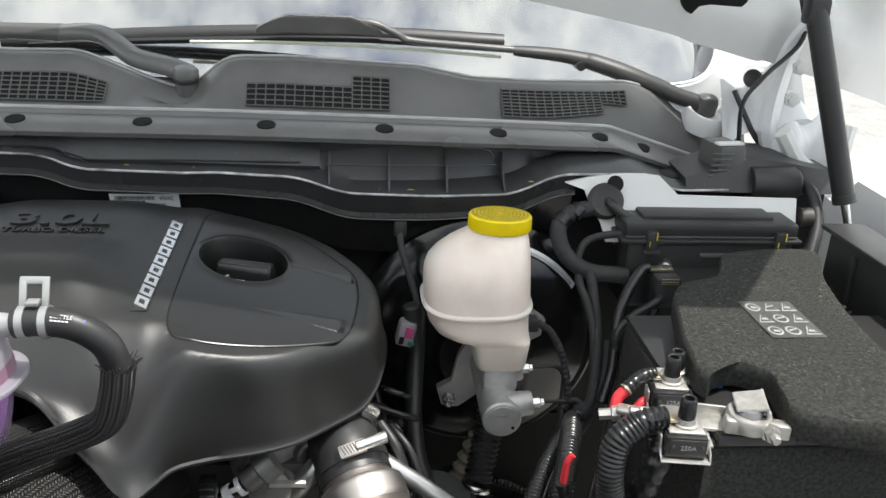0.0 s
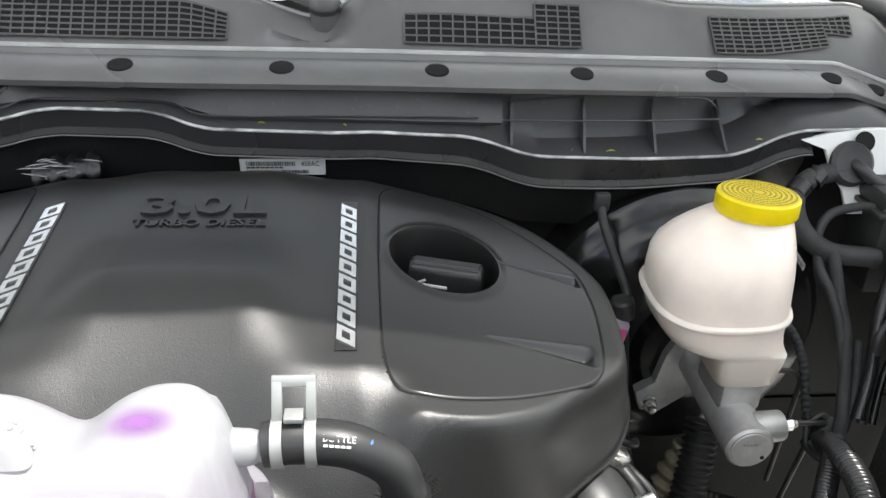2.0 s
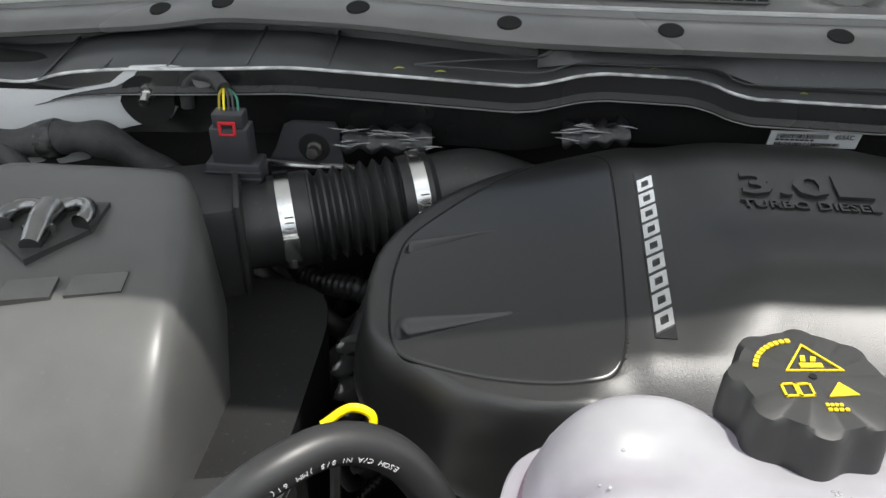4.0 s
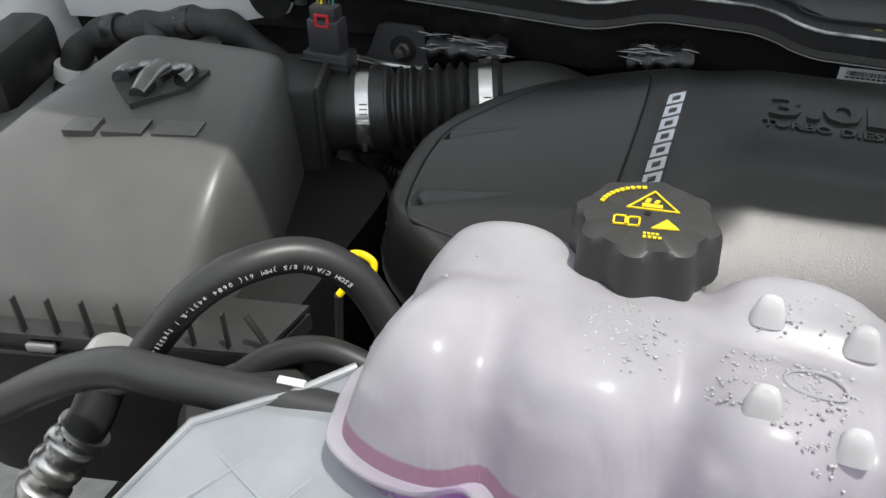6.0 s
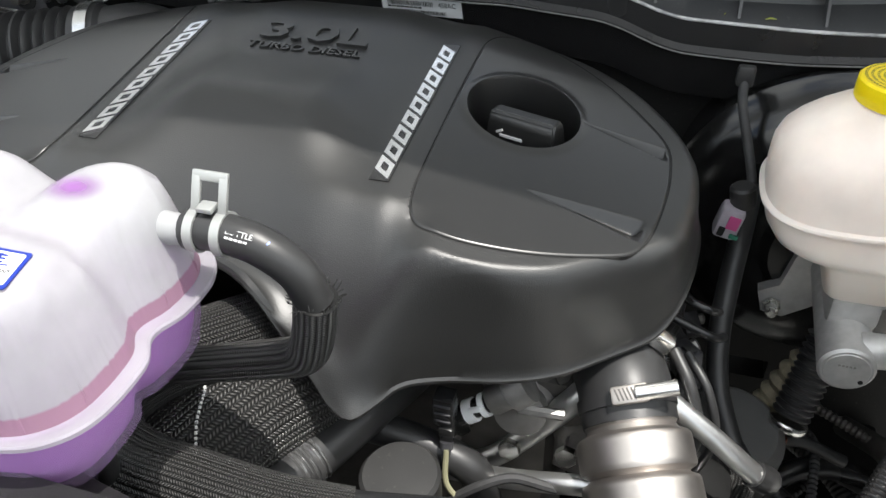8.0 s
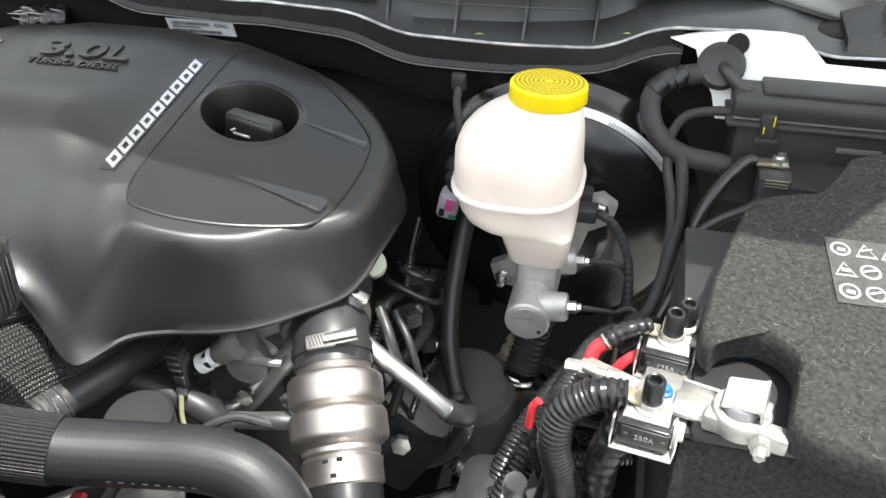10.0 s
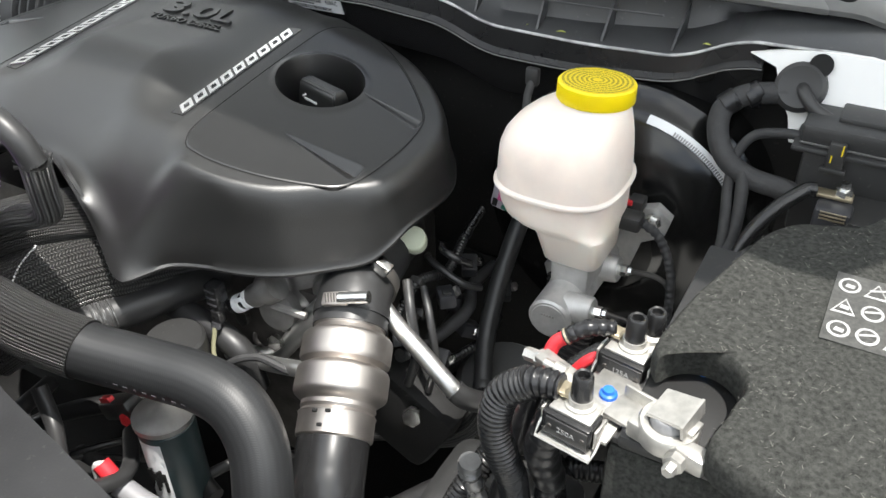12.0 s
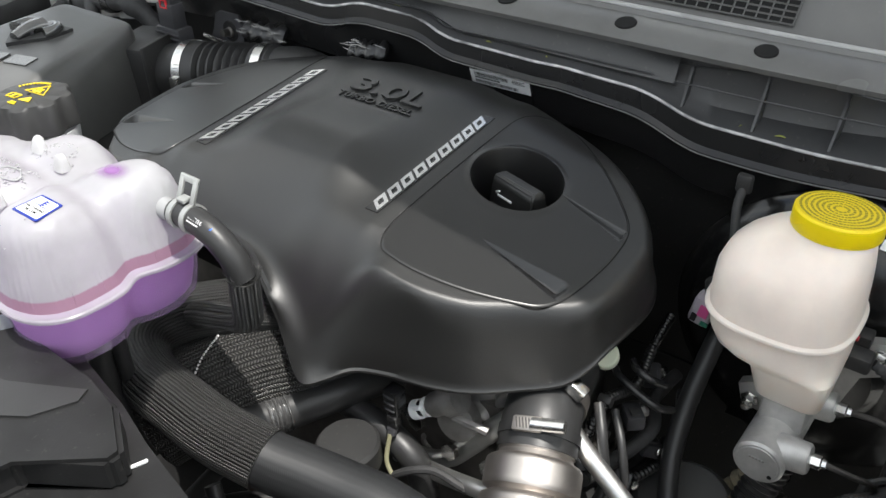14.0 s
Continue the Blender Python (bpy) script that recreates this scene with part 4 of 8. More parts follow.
    soft[-2:] = 0
    for _ in range(45):
        mean = (np.roll(pos, 1, 1) + np.roll(pos, -1, 1)) * 0.25
        mean[1:-1] += (pos[:-2] + pos[2:]) * 0.25
        pos += (mean - pos) * 0.8 * soft
    rings = [[Vector(p) for p in r] for r in pos]
    bm = bmesh.new()
    vs = [[bm.verts.new(p) for p in r] for r in rings]
    tip = bm.verts.new((0, 0.42, cover_z(0, 0.42)))

    # side panel outline; the shell is open below it
    outline = [(0.1275, 0.50), (0.1265, 0.44), (0.127, 0.37), (0.1285, 0.338), (0.134, 0.3185), (0.147, 0.3115), (0.173, 0.3118), (0.21, 0.3205), (0.248, 0.3365), (0.264, 0.3475), (0.2725, 0.366), (0.2775, 0.40), (0.2785, 0.43), (0.274, 0.459),
               (0.256, 0.482), (0.225, 0.5095), (0.180, 0.5405), (0.157, 0.5495), (0.139, 0.544), (0.130, 0.527)]
    reach = closed_spline([V(x, y, 0) for x, y in outline], 120)
    angs = sorted((math.atan2(q.y - WELL[1], q.x - WELL[0]), (q - V(*WELL, 0)).length) for q in reach)

    def in_well(p):
        dx, dy = abs(p.x) - WELL[0], p.y - WELL[1]
        lim = float(np.interp(math.atan2(dy, dx), [a_[0] for a_ in angs], [a_[1] for a_ in angs], period=2 * math.pi))
        return smooth01((lim - 0.003 - math.hypot(dx, dy)) / 0.004)
    for a, b in zip(vs, vs[1:]):
        for k in range(n):
            bm.faces.new((a[k], a[(k + 1) % n], b[(k + 1) % n], b[k]))
    for row in vs[16:]:
        for v in row:
            v.co.z -= 0.016 * in_well(v.co) + 0.055 * smooth01((0.0455 - math.hypot(abs(v.co.x) - WELL[0], v.co.y - WELL[1])) / 0.005)
    for k in range(n):
        bm.faces.new((vs[-1][k], vs[-1][(k + 1) % n], tip))
    part("shell", bm, COVER, cov)

    # the two side panels, with wedge scoops; the oil filler sits in a round well
    def panel_z(x, y):
        z = cover_z(x, y) + 0.0007
        for (x0, y0), (x1, y1), wide in (((0.206, 0.4590), (0.275, 0.4505), 0.014), ((0.187, 0.3725), (0.268, 0.3685), 0.021)):
            dx, dy = x1 - x0, y1 - y0
            ln = math.hypot(dx, dy)
            u = ((x - x0) * dx + (y - y0) * dy) / ln / ln
            d = (-(x - x0) * dy + (y - y0) * dx) / ln
            if 0 < u < 1.02:
                w = wide * u * 0.5
                v = d / max(1e-5, w)
                floor = smooth01((v + 1.12) / 0.24) * (0.25 + 0.75 * max(0.0, min(1.0, (v + 1) / 1.1)))
                wall = smooth01((1.05 - v) / 0.95)
                z -= 0.0085 * u ** 0.8 * floor * wall * smooth01(u / 0.15) * smooth01((1.02 - u) / 0.12)
        return z

    for s in (1, -1):
        ring = closed_spline([V(x, y, 0) for x, y in outline], 800)
        c = V(WELL[0], WELL[1], 0)
        bm = bmesh.new()
        rows = []
        inner = 0.0397 if s > 0 else 0.0004
        for k in range(0, 131):
            f = k / 130
            row = []
            for p in ring:
                q = c.lerp(p, 1)
                dirv = (p - c)
                ln = dirv.length
                r = inner + (ln - inner) * f ** 0.85
                q = c + dirv / ln * r
                z = panel_z(q.x, q.y) - 0.0011 * smooth01((r - ln + 0.0016) / 0.0016)
                if s > 0:
                    z += 0.0015 * math.exp(-((r - inner) / 0.004) ** 2)
                row.append(bm.verts.new((s * q.x, q.y, z)))
            rows.append(row)
        skirt = []
        for p, v in zip(ring, rows[-1]):
            skirt.append(bm.verts.new((s * p.x, p.y, cover_z(p.x, p.y) - 0.006)))
        rows.append(skirt)
        # dark joint round the panel
        joint = []
        for d in (-0.0003, 0.0008):
            row = []
            for i, p in enumerate(ring):
                tg = ring[(i + 1) % len(ring)] - ring[i - 1]
                out = V(tg.y, -tg.x, 0).normalized()
                q = p + (out if out.dot(p - c) > 0 else -out) * d
                row.append(V(s * q.x, q.y, cover_z(q.x, q.y) + 0.0004))
            joint.append(row)
        part("panel_joint", loft(joint, cap=False), INK, cov, "dark joint round the inset panel")
        if s > 0:
            lower = []
            for p in ring:
                dirv = (p - c).normalized()
                q = c + dirv * 0.0390
                lower.append((q, dirv))
            w1 = [bm.verts.new((q.x, q.y, panel_z(q.x, q.y) - 0.001)) for q, d in lower]
            w2 = [bm.verts.new((q.x - d.x * 0.002, q.y - d.y * 0.002, 1.084)) for q, d in lower]
            w3 = [bm.verts.new((q.x - d.x * 0.006, q.y - d.y * 0.006, 1.081)) for q, d in lower]
            rows = [w3, w2, w1] + rows
            mid = bm.verts.new((c.x, c.y, 1.081))
            for k in range(len(ring)):
                bm.faces.new((mid, w3[k], w3[(k + 1) % len(ring)]))
        else:
            mid = bm.verts.new((-c.x, c.y, panel_z(c.x, c.y)))
            for k in range(len(ring)):
                bm.faces.new((mid, rows[0][k], rows[0][(k + 1) % len(ring)]))
        for a, b in zip(rows, rows[1:]):
            for k in range(len(ring)):
                bm.faces.new((a[k], a[(k + 1) % len(ring)], b[(k + 1) % len(ring)], b[k]))
        part("side_panel", bm, PANEL, cov, "smooth black inset panel with wedge scoops")
        # silver badge: nine slanted open blocks, standing for a brand name
        for k in range(9):
            b = bmesh.new()
            ya = (0.345 + 0.0172 * k) if s > 0 else (0.4985 - 0.0172 * k)
            yb = ya + (0.0142 if s > 0 else -0.0142)
            hw = 0.0056
            shear = 0.0042 * (1 if s > 0 else -1)

            def corner(y, side, lift):
                yy = y + shear * (-side)
                xx = s * 0.1055 + hw * side
                return V(xx, yy, cover_z(s * 0.1055, yy) + lift - 0.0004)

            def slab(f0, f1, s0, s1):
                """A slanted bar: f along the word, s across it, both 0 to 1."""
                lo, hi = -0.001, 0.0024
                q = []
                for lift in (lo, hi):
                    for f, e in ((f0, s0), (f1, s0), (f1, s1), (f0, s1)):
                        q.append(b.verts.new(corner(ya + (yb - ya) * f, -1 + 2 * e, lift)))
                for f in ((0, 1, 2, 3), (7, 6, 5, 4), (0, 4, 5, 1), (1, 5, 6, 2), (2, 6, 7, 3), (3, 7, 4, 0)):
                    b.faces.new([q[n_] for n_ in f])
            slab(0.0, 1.0, 0.0, 0.27)
            slab(0.0, 1.0, 0.73, 1.0)
            slab(0.0, 0.27, 0.27, 0.73)
            slab(0.73, 1.0, 0.27, 0.73)
            part("badge_block", b, SILVER, cov, "silver slanted badge block")
        strip = bmesh.new()
        loft([[(s * 0.099, y, cover_z(0.1, y) + 0.0006), (s * 0.112, y, cover_z(0.112, y) + 0.0008), (s * 0.1125, y, cover_z(0.112, y) - 0.002), (s * 0.0985, y, cover_z(0.1, y) - 0.002)] for y in np.linspace(0.34, 0.505, 14)], bm=strip)
        part("badge_strip", strip, GLOSSBLK, cov)
    m = frame_of((0.002, 0.487, cover_z(0, 0.487) + 0.0008), (1, 0, 0.0), (0, 1, 0.08))
    lettering("embossed_lettering", "3.0L", 0.036, m @ Matrix.Scale(1.45, 4, (1, 0, 0)), COVER, cov, 0.0014, label="raised black lettering", bold=0.0008)
    m = frame_of((0.002, 0.464, cover_z(0, 0.464) + 0.0006), (1, 0, 0.0), (0, 1, 0.08))
    lettering("embossed_lettering", "TURBO DIESEL", 0.0125, m @ Matrix.Scale(1.12, 4, (1, 0, 0)), COVER, cov, 0.0012, label="raised black lettering", bold=0.0002)

    cap = thing("oil_filler_cap", (WELL[0], WELL[1], 1.081), "black oil filler cap in a round well", "oil cap")
    c = V(WELL[0] + 0.001, WELL[1] - 0.002, 1.081)
    part("cap_base", lathe([(0.029, 0), (0.029, 0.019), (0.027, 0.023), (0.024, 0.0245), (0, 0.025)], c, (0, 0, 1), 36), PLASTIC, cap)
    mrot = Matrix.Rotation(radians(-17), 3, "Z")
    grip = [[c + mrot @ V(sx * 0.0265 * k, 0.002 + sy * w, z) for sx, sy in ((-1, -1), (1, -1), (1, 1), (-1, 1))] for k, w, z in ((1.03, 0.0115, 0.022), (1.0, 0.0085, 0.040), (0.98, 0.0072, 0.0475), (0.95, 0.005, 0.0495))]
    b = loft(grip)
    bmesh.ops.bevel(b, geom=list(b.edges), offset=0.0016, segments=3, affect="EDGES")
    part("grip", b, COVER, cap, "moulded finger grip")
    part("oil_symbol", box(c + mrot @ V(-0.006, -0.0085, 0.0345), (0.018, 0.0010, 0.0022), 0.0003, mrot), WHITEINK, cap, "pale oil can symbol")
    part("oil_symbol_spout", box(c + mrot @ V(-0.0155, -0.0080, 0.0372), (0.006, 0.0010, 0.0018), 0.0003, mrot @ Matrix.Rotation(-0.5, 3, "Y")), WHITEINK, cap)
    # mounting posts under the cover
    for x in (-0.2, 0.2):
        part("mount_post", tube([(x, 0.45, 0.95), (x, 0.45, 1.10)], 0.012, 10, 2, smooth=False), PLASTIC, cov)


# ---- coolant bottle ----
BOTTLE = [(-0.203, 0.115), (-0.198, 0.097), (-0.178, 0.086), (-0.150, 0.084), (-0.132, 0.092), (-0.118, 0.083), (-0.092, 0.080), (-0.070, 0.084), (-0.060, 0.092), (-0.048, 0.082), (-0.025, 0.078), (-0.004, 0.084), (0.004, 0.092),
          (0.018, 0.082), (0.040, 0.079), (0.064, 0.086), (0.078, 0.104), (0.080, 0.135), (0.073, 0.152), (0.079, 0.170), (0.079, 0.195), (0.066, 0.214), (0.040, 0.219), (0.012, 0.212), (-0.012, 0.220), (-0.040, 0.220), (-0.07, 0.212),
          (-0.11, 0.214), (-0.14, 0.224), (-0.172, 0.224), (-0.196, 0.208), (-0.203, 0.175), (-0.198, 0.155), (-0.205, 0.135)]
SEAM_Z = 1.164
PAD_Z = 1.2222


def build_coolant_bottle():
    bot = thing("coolant_bottle", (-0.06, 0.15, 1.11), "milky white coolant bottle holding purple coolant", "coolant bottle")
    n = 360
    ring = closed_spline([V(x, y, 0) for x, y in BOTTLE], n)
    mid = V(-0.062, 0.150, 0)
    ring = [p - (p - mid).normalized() * 0.0075 + V(0.005 * smooth01((-0.14 - p.x) / 0.05), 0, 0) for p in ring]
    pts = np.array([(p.x, p.y) for p in ring])
    c = V(-0.062, 0.150, 0)

    def top(x, y):
        d = float(np.sqrt(((pts - (x, y)) ** 2).sum(1)).min())
        reach = 0.027 + 0.013 * smooth01((-0.13 - x) / 0.05) - 0.008 * smooth01((x - 0.015) / 0.03)
        dome = 1 - (1 - min(1.0, d / reach)) ** 2.9
        h = 0.0565 - 0.002 * smooth01((-0.10 - x) / 0.05)
        for gx, y0, y1, depth in ((-0.131, 0.0, 0.150, 0.013), (-0.060, 0.0, 0.145, 0.013), (0.004, 0.0, 0.150, 0.014), (0.012, 0.165, 0.3, 0.011), (-0.058, 0.17, 0.3, 0.008)):
            side = smooth01((y - y0 + 0.02) / 0.03) * smooth01((y1 - y + 0.01) / 0.04)
            h -= depth * side * math.exp(-((x - gx) / 0.009) ** 2)
        h -= 0.009 * math.exp(-((y - 0.152 + 0.08 * max(0, x) ** 1) / 0.0075) ** 2) * smooth01((x + 0.075) / 0.03)
        h -= 0.008 * math.exp(-((y - 0.165) / 0.009) ** 2) * smooth01((-0.11 - x) / 0.03)
        h -= 0.006 * math.exp(-(((x + 0.087) ** 2 + (y - 0.192) ** 2) / 0.034 ** 2) ** 3)
        # flat pad for the label
        pad = smooth01((0.0165 - abs(x - 0.0405)) / 0.004) * smooth01((0.014 - abs(y - 0.1185)) / 0.004)
        z = SEAM_Z + 0.002 + h * dome
        return z + pad * (PAD_Z - 0.03 * (x - 0.0405) + 0.04 * (y - 0.1185) - z)

    # close mesh near the rim, where the shell turns down, wider on the crown
    inside = []
    for step, near, far in ((0.0015, 0.0009, 0.009), (0.003, 0.009, 1.0)):
        for gx in np.arange(pts[:, 0].min(), pts[:, 0].max(), step):
            for gy in np.arange(pts[:, 1].min(), pts[:, 1].max(), step):
                if near < np.sqrt(((pts - (gx, gy)) ** 2).sum(1)).min() <= far:
                    inside.append(Vector((gx, gy)))
    co, _, tris, *_ = delaunay_2d_cdt([p.to_2d() for p in ring] + inside, [(k, (k + 1) % n) for k in range(n)], [], 1, 1e-7)
    bm = bmesh.new()
    vs = [bm.verts.new((p.x, p.y, top(p.x, p.y))) for p in co]
    for f in tris:
        bm.faces.new([vs[k] for k in f])
    inner = [v for v in bm.verts if not v.is_boundary]
    for _ in range(7):
        bmesh.ops.smooth_vert(bm, verts=inner, factor=0.5, use_axis_z=True)
    part("upper_shell", bm, MILKY, bot)

    def outset(p, d):
        v = V(p.x - c.x, p.y - c.y, 0)
        return V(p.x, p.y, 0) + v.normalized() * d
    bm = loft([[outset(p, d) + V(0, 0, SEAM_Z + z) for p in ring] for d, z in ((-0.0005, 0.0022), (0.0035, 0.0014), (0.0062, 0.0016), (0.0072, 0.0008), (0.0072, -0.0012), (0.0062, -0.0020), (-0.001, -0.0026))], cap=False)
    part("seam_flange", bm, FLANGE, bot)
    prof = [(0.0, SEAM_Z - 0.002), (-0.003, SEAM_Z - 0.012), (-0.006, 1.135), (-0.009, 1.122), (-0.016, 1.113), (-0.03, 1.110)]
    bm = loft([[outset(p, d) + V(0, 0, z) for p in ring] for d, z in prof], cap=False)
    bm.faces.new([v for v in list(bm.verts)[-n:]])
    part("lower_shell", bm, milky("thin_bottle_plastic", (0.60, 0.46, 0.70), 0.66, 0.25, 0.3), bot, "purple-tinted lower half")
    prof = [(-0.004, SEAM_Z - 0.003), (-0.009, 1.136), (-0.013, 1.123), (-0.02, 1.116)]
    bm = loft([[outset(p, d) + V(0, 0, z) for p in ring] for d, z in prof])
    part("coolant", bm, COOLANT, bot, "purple coolant")
    part("inner_tube", lathe([(0.010, -0.04), (0.010, 0), (0, 0.001)], (0.037, 0.1725, 1.203), (0, 0, 1), 18), COOLANT, bot)
    # where the inner tube touches the wall the purple soaks through
    spot = grid(lambda u, v: V(0.037 + 0.018 * (2 * u - 1), 0.1725 + 0.012 * (2 * v - 1), top(0.037 + 0.018 * (2 * u - 1), 0.1725 + 0.012 * (2 * v - 1)) + 0.0005), 16, 12)
    part("purple_stain", spot, STAIN, bot, "soft purple spot on the rear lobe")
    # moulded nubs and droplets
    for x, y in ((-0.0355, 0.164), (-0.0025, 0.160), (-0.0345, 0.1145), (-0.0045, 0.1135)):
        z = top(x, y) - 0.002
        b = loft([[q + V(0, lean, 0) for q in superring(x, y, z + h, w, d, 28, 3.2)] for h, w, d, lean in ((0, 0.0064, 0.0046, 0), (0.003, 0.0060, 0.0040, 0.0002), (0.0075, 0.0048, 0.0031, 0.0009), (0.0095, 0.0038, 0.0024, 0.0013), (0.0106, 0.0022, 0.0013, 0.0015))])
        part("nub", b, NATURAL, bot)
    ring2 = [V(-0.018 + 0.0105 * math.cos(a), 0.132 + 0.0062 * math.sin(a), 0) for a in np.linspace(0, 2 * math.pi, 33)]
    part("moulded_ring", tube([V(q.x, q.y, top(q.x, q.y) + 0.0001) for q in ring2], 0.0006, 6, 1, smooth=False, caps=False), MILKY, bot)
    rnd = random.Random(5)
    drops = bmesh.new()
    for cx, cy, r, count in ((-0.018, 0.158, 0.022, 90), (-0.018, 0.122, 0.021, 120), (-0.040, 0.130, 0.016, 60), (-0.082, 0.136, 0.020, 90), (0.03, 0.10, 0.02, 8), (-0.15, 0.15, 0.03, 6)):
        for _ in range(count):
            a, q = rnd.uniform(0, 6.28), r * math.sqrt(rnd.random())
            x, y = cx + q * math.cos(a), cy + q * math.sin(a)
            s = rnd.uniform(0.0004, 0.0009)
            lathe([(s, -0.0002), (s * 0.85, s * 0.14), (s * 0.5, s * 0.26), (0, s * 0.3)], (x, y, top(x, y)), (0, 0, 1), 8, drops)
    part("condensation", drops, DROPS, bot)["kind"] = "stuff"
    # spout, hose nipple, feet
    part("filler_neck", lathe([(0.027, 0), (0.028, 0.012), (0.027, 0.014), (0, 0.0145)], (-0.087, 0.192, 1.198), (0, 0, 1), 30), MILKY, bot)
    part("nipple", lathe([(0.0085, -0.014), (0.0072, 0.001), (0.0062, 0.004), (0.0062, 0.016)], (0.072, 0.186, 1.198), (1, 0, 0.03), 18), MILKY, bot)
    part("outlet", lathe([(0.011, 0), (0.010, 0.018), (0.0105, 0.02), (0.0105, 0.03)], (0.014, 0.141, 1.117), (-0.1, 0.0, -1), 16), NATURAL, bot)
    # frosted mounting bracket
    for outl in ([(-0.205, 0.150), (-0.225, 0.128), (-0.262, 0.098), (-0.275, 0.03), (-0.165, 0.03), (-0.155, 0.072), (-0.165, 0.10), (-0.19, 0.115)], [(-0.075, 0.03), (-0.012, 0.04), (0.003, 0.075), (0.002, 0.098), (-0.012, 0.108), (-0.075, 0.105)]):
        part("bracket", sheet([(x, y, 1.148 - 0.10 * (0.1 - y)) for x, y in outl], 0.003), FROST, bot, "frosted clear mounting bracket")
        part("bracket_edge", tube([(x, y, 1.149 - 0.10 * (0.1 - y)) for x, y in outl[:-1]], 0.0022, 8, 1, smooth=False), FROST, bot)
    for x, y, a in ((-0.235, 0.09, -0.5), (-0.205, 0.085, -0.4), (-0.178, 0.075, -0.3), (-0.05, 0.07, 0.2), (-0.022, 0.07, 0.2), (-0.002, 0.075, -0.5)):
        part("bracket_rib", box((x, y - 0.012, 1.130), (0.002, 0.062, 0.034), 0.0008, Matrix.Rotation(a, 3, "Z")), FROST, bot)
    part("bracket_rib", box((-0.215, 0.075, 1.136), (0.085, 0.002, 0.022), 0.0006, Matrix.Rotation(-0.45, 3, "Z")), FROST, bot)
    # stickers
    m = frame_of((0.0405, 0.1185, PAD_Z + 0.0002), (1, 0.03, -0.03), (-0.05, 1, 0.04))

    def rounded(w0, w1, h, r):
        """Outline of a label, wider at its foot, with round corners."""
        out = []
        for sx, sy, a0 in ((1, 1, 0), (-1, 1, 90), (-1, -1, 180), (1, -1, 270)):
            w = w0 if sy > 0 else w1
            for k in range(5):
                a = radians(a0 + 22.5 * k)
                out.append((sx * (w - r) + r * math.cos(a), sy * (h - r) + r * math.sin(a)))
        return out

    def flat(pts, z, mat_, name, lab=""):
        part(name, sheet([m @ V(x, y, z) for x, y in pts], 0.0005, m.to_3x3() @ V(0, 0, 1)), mat_, bot, lab)
    flat(rounded(0.0110, 0.0125, 0.0100, 0.0012), 0.0004, BLUEINK, "label_border", "blue label border")
    flat(rounded(0.0094, 0.0109, 0.0083, 0.0008), 0.0007, PAPER, "label_face", "white coolant label with blue border")
    flat([(-0.0008, 0.007), (0.0006, 0.007), (0.0006, 0.0015), (-0.0008, 0.0015)], 0.0010, BLUEINK, "symbol")
    for yy in (0.0066, 0.0048, 0.003):
        flat([(0.0006, yy), (0.0028, yy), (0.0028, yy - 0.0009), (0.0006, yy - 0.0009)], 0.0010, BLUEINK, "symbol")
    flat([(-0.006, 0.0018), (-0.002, 0.0022), (0.002, 0.0012), (0.006, 0.0018), (0.006, 0.0012), (0.002, 0.0006), (-0.002, 0.0016), (-0.006, 0.0012)], 0.0010, BLUEINK, "symbol")
    lettering("label_text", "OAT COOLANT", 0.0026, m @ Matrix.Translation((0, -0.0020, 0.0009)), INK, bot, 0.0001)
    lettering("label_text", "MS-12106", 0.0028, m @ Matrix.Translation((0, -0.0050, 0.0009)), INK, bot, 0.0001)

    bm = bmesh.new()
    prof = [(1.0, 1.2145), (1.03, 1.2175), (1.0, 1.234), (0.965, 1.2375), (0.90, 1.2388), (0.0, 1.2392)]
    rr = []
    for s, z in prof:
        row = []
        for k in range(96):
            a = 2 * math.pi * k / 96
            lobe = 0.0284 + 0.0021 * math.cos(8 * a + 0.4) * (1 if s > 0.96 else 0.5 if s > 0.9 else 0)
            if s == 0:
                lobe = 0.0
            row.append(V(-0.087 + s * lobe * math.cos(a), 0.192 + s * lobe * math.sin(a), z))
        rr.append(row)
    vs = [[bm.verts.new(p) for p in r] for r in rr[:-1]]
    tip = bm.verts.new((-0.087, 0.192, 1.2392))
    for a, b in zip(vs, vs[1:]):
        for k in range(96):
            bm.faces.new((a[k], a[(k + 1) % 96], b[(k + 1) % 96], b[k]))
    for k in range(96):
        bm.faces.new((vs[-1][k], vs[-1][(k + 1) % 96], tip))
    cap = part("pressure_cap", bm, mat("charcoal_cap_plastic", (0.03, 0.03, 0.03), 0.5, var=0.1, scale=60, bump=0.08), bot, "black lobed cap with yellow symbols")
    m = frame_of((-0.087, 0.192, 1.2393), (0.88, 0.088, 0), (-0.088, 0.88, 0.0)) @ Matrix.Scale(0.92, 4)

    def ink(pts, name="warning_symbol"):
        part(name, sheet([m @ V(x, y, 0.0006) for x, y in pts], 0.0006), YELLOWINK, cap, "yellow warning print")

    def tri_ring(cx, cy, r, w):
        for k in range(3):
            a0, a1 = math.pi / 2 + k * 2.0944, math.pi / 2 + (k + 1) * 2.0944
            o0, o1 = (cx + r * math.cos(a0), cy + r * 0.8 * math.sin(a0)), (cx + r * math.cos(a1), cy + r * 0.8 * math.sin(a1))
            q = 1 - w / r
            i0, i1 = (cx + q * r * math.cos(a0), cy + q * r * 0.8 * math.sin(a0)), (cx + q * r * math.cos(a1), cy + q * r * 0.8 * math.sin(a1))
            ink([o0, o1, i1, i0])
    tri_ring(0.002, 0.0085, 0.0135, 0.0016)
    ink([(-0.003, 0.005), (0.006, 0.005), (0.006, 0.0075), (-0.003, 0.0075)])
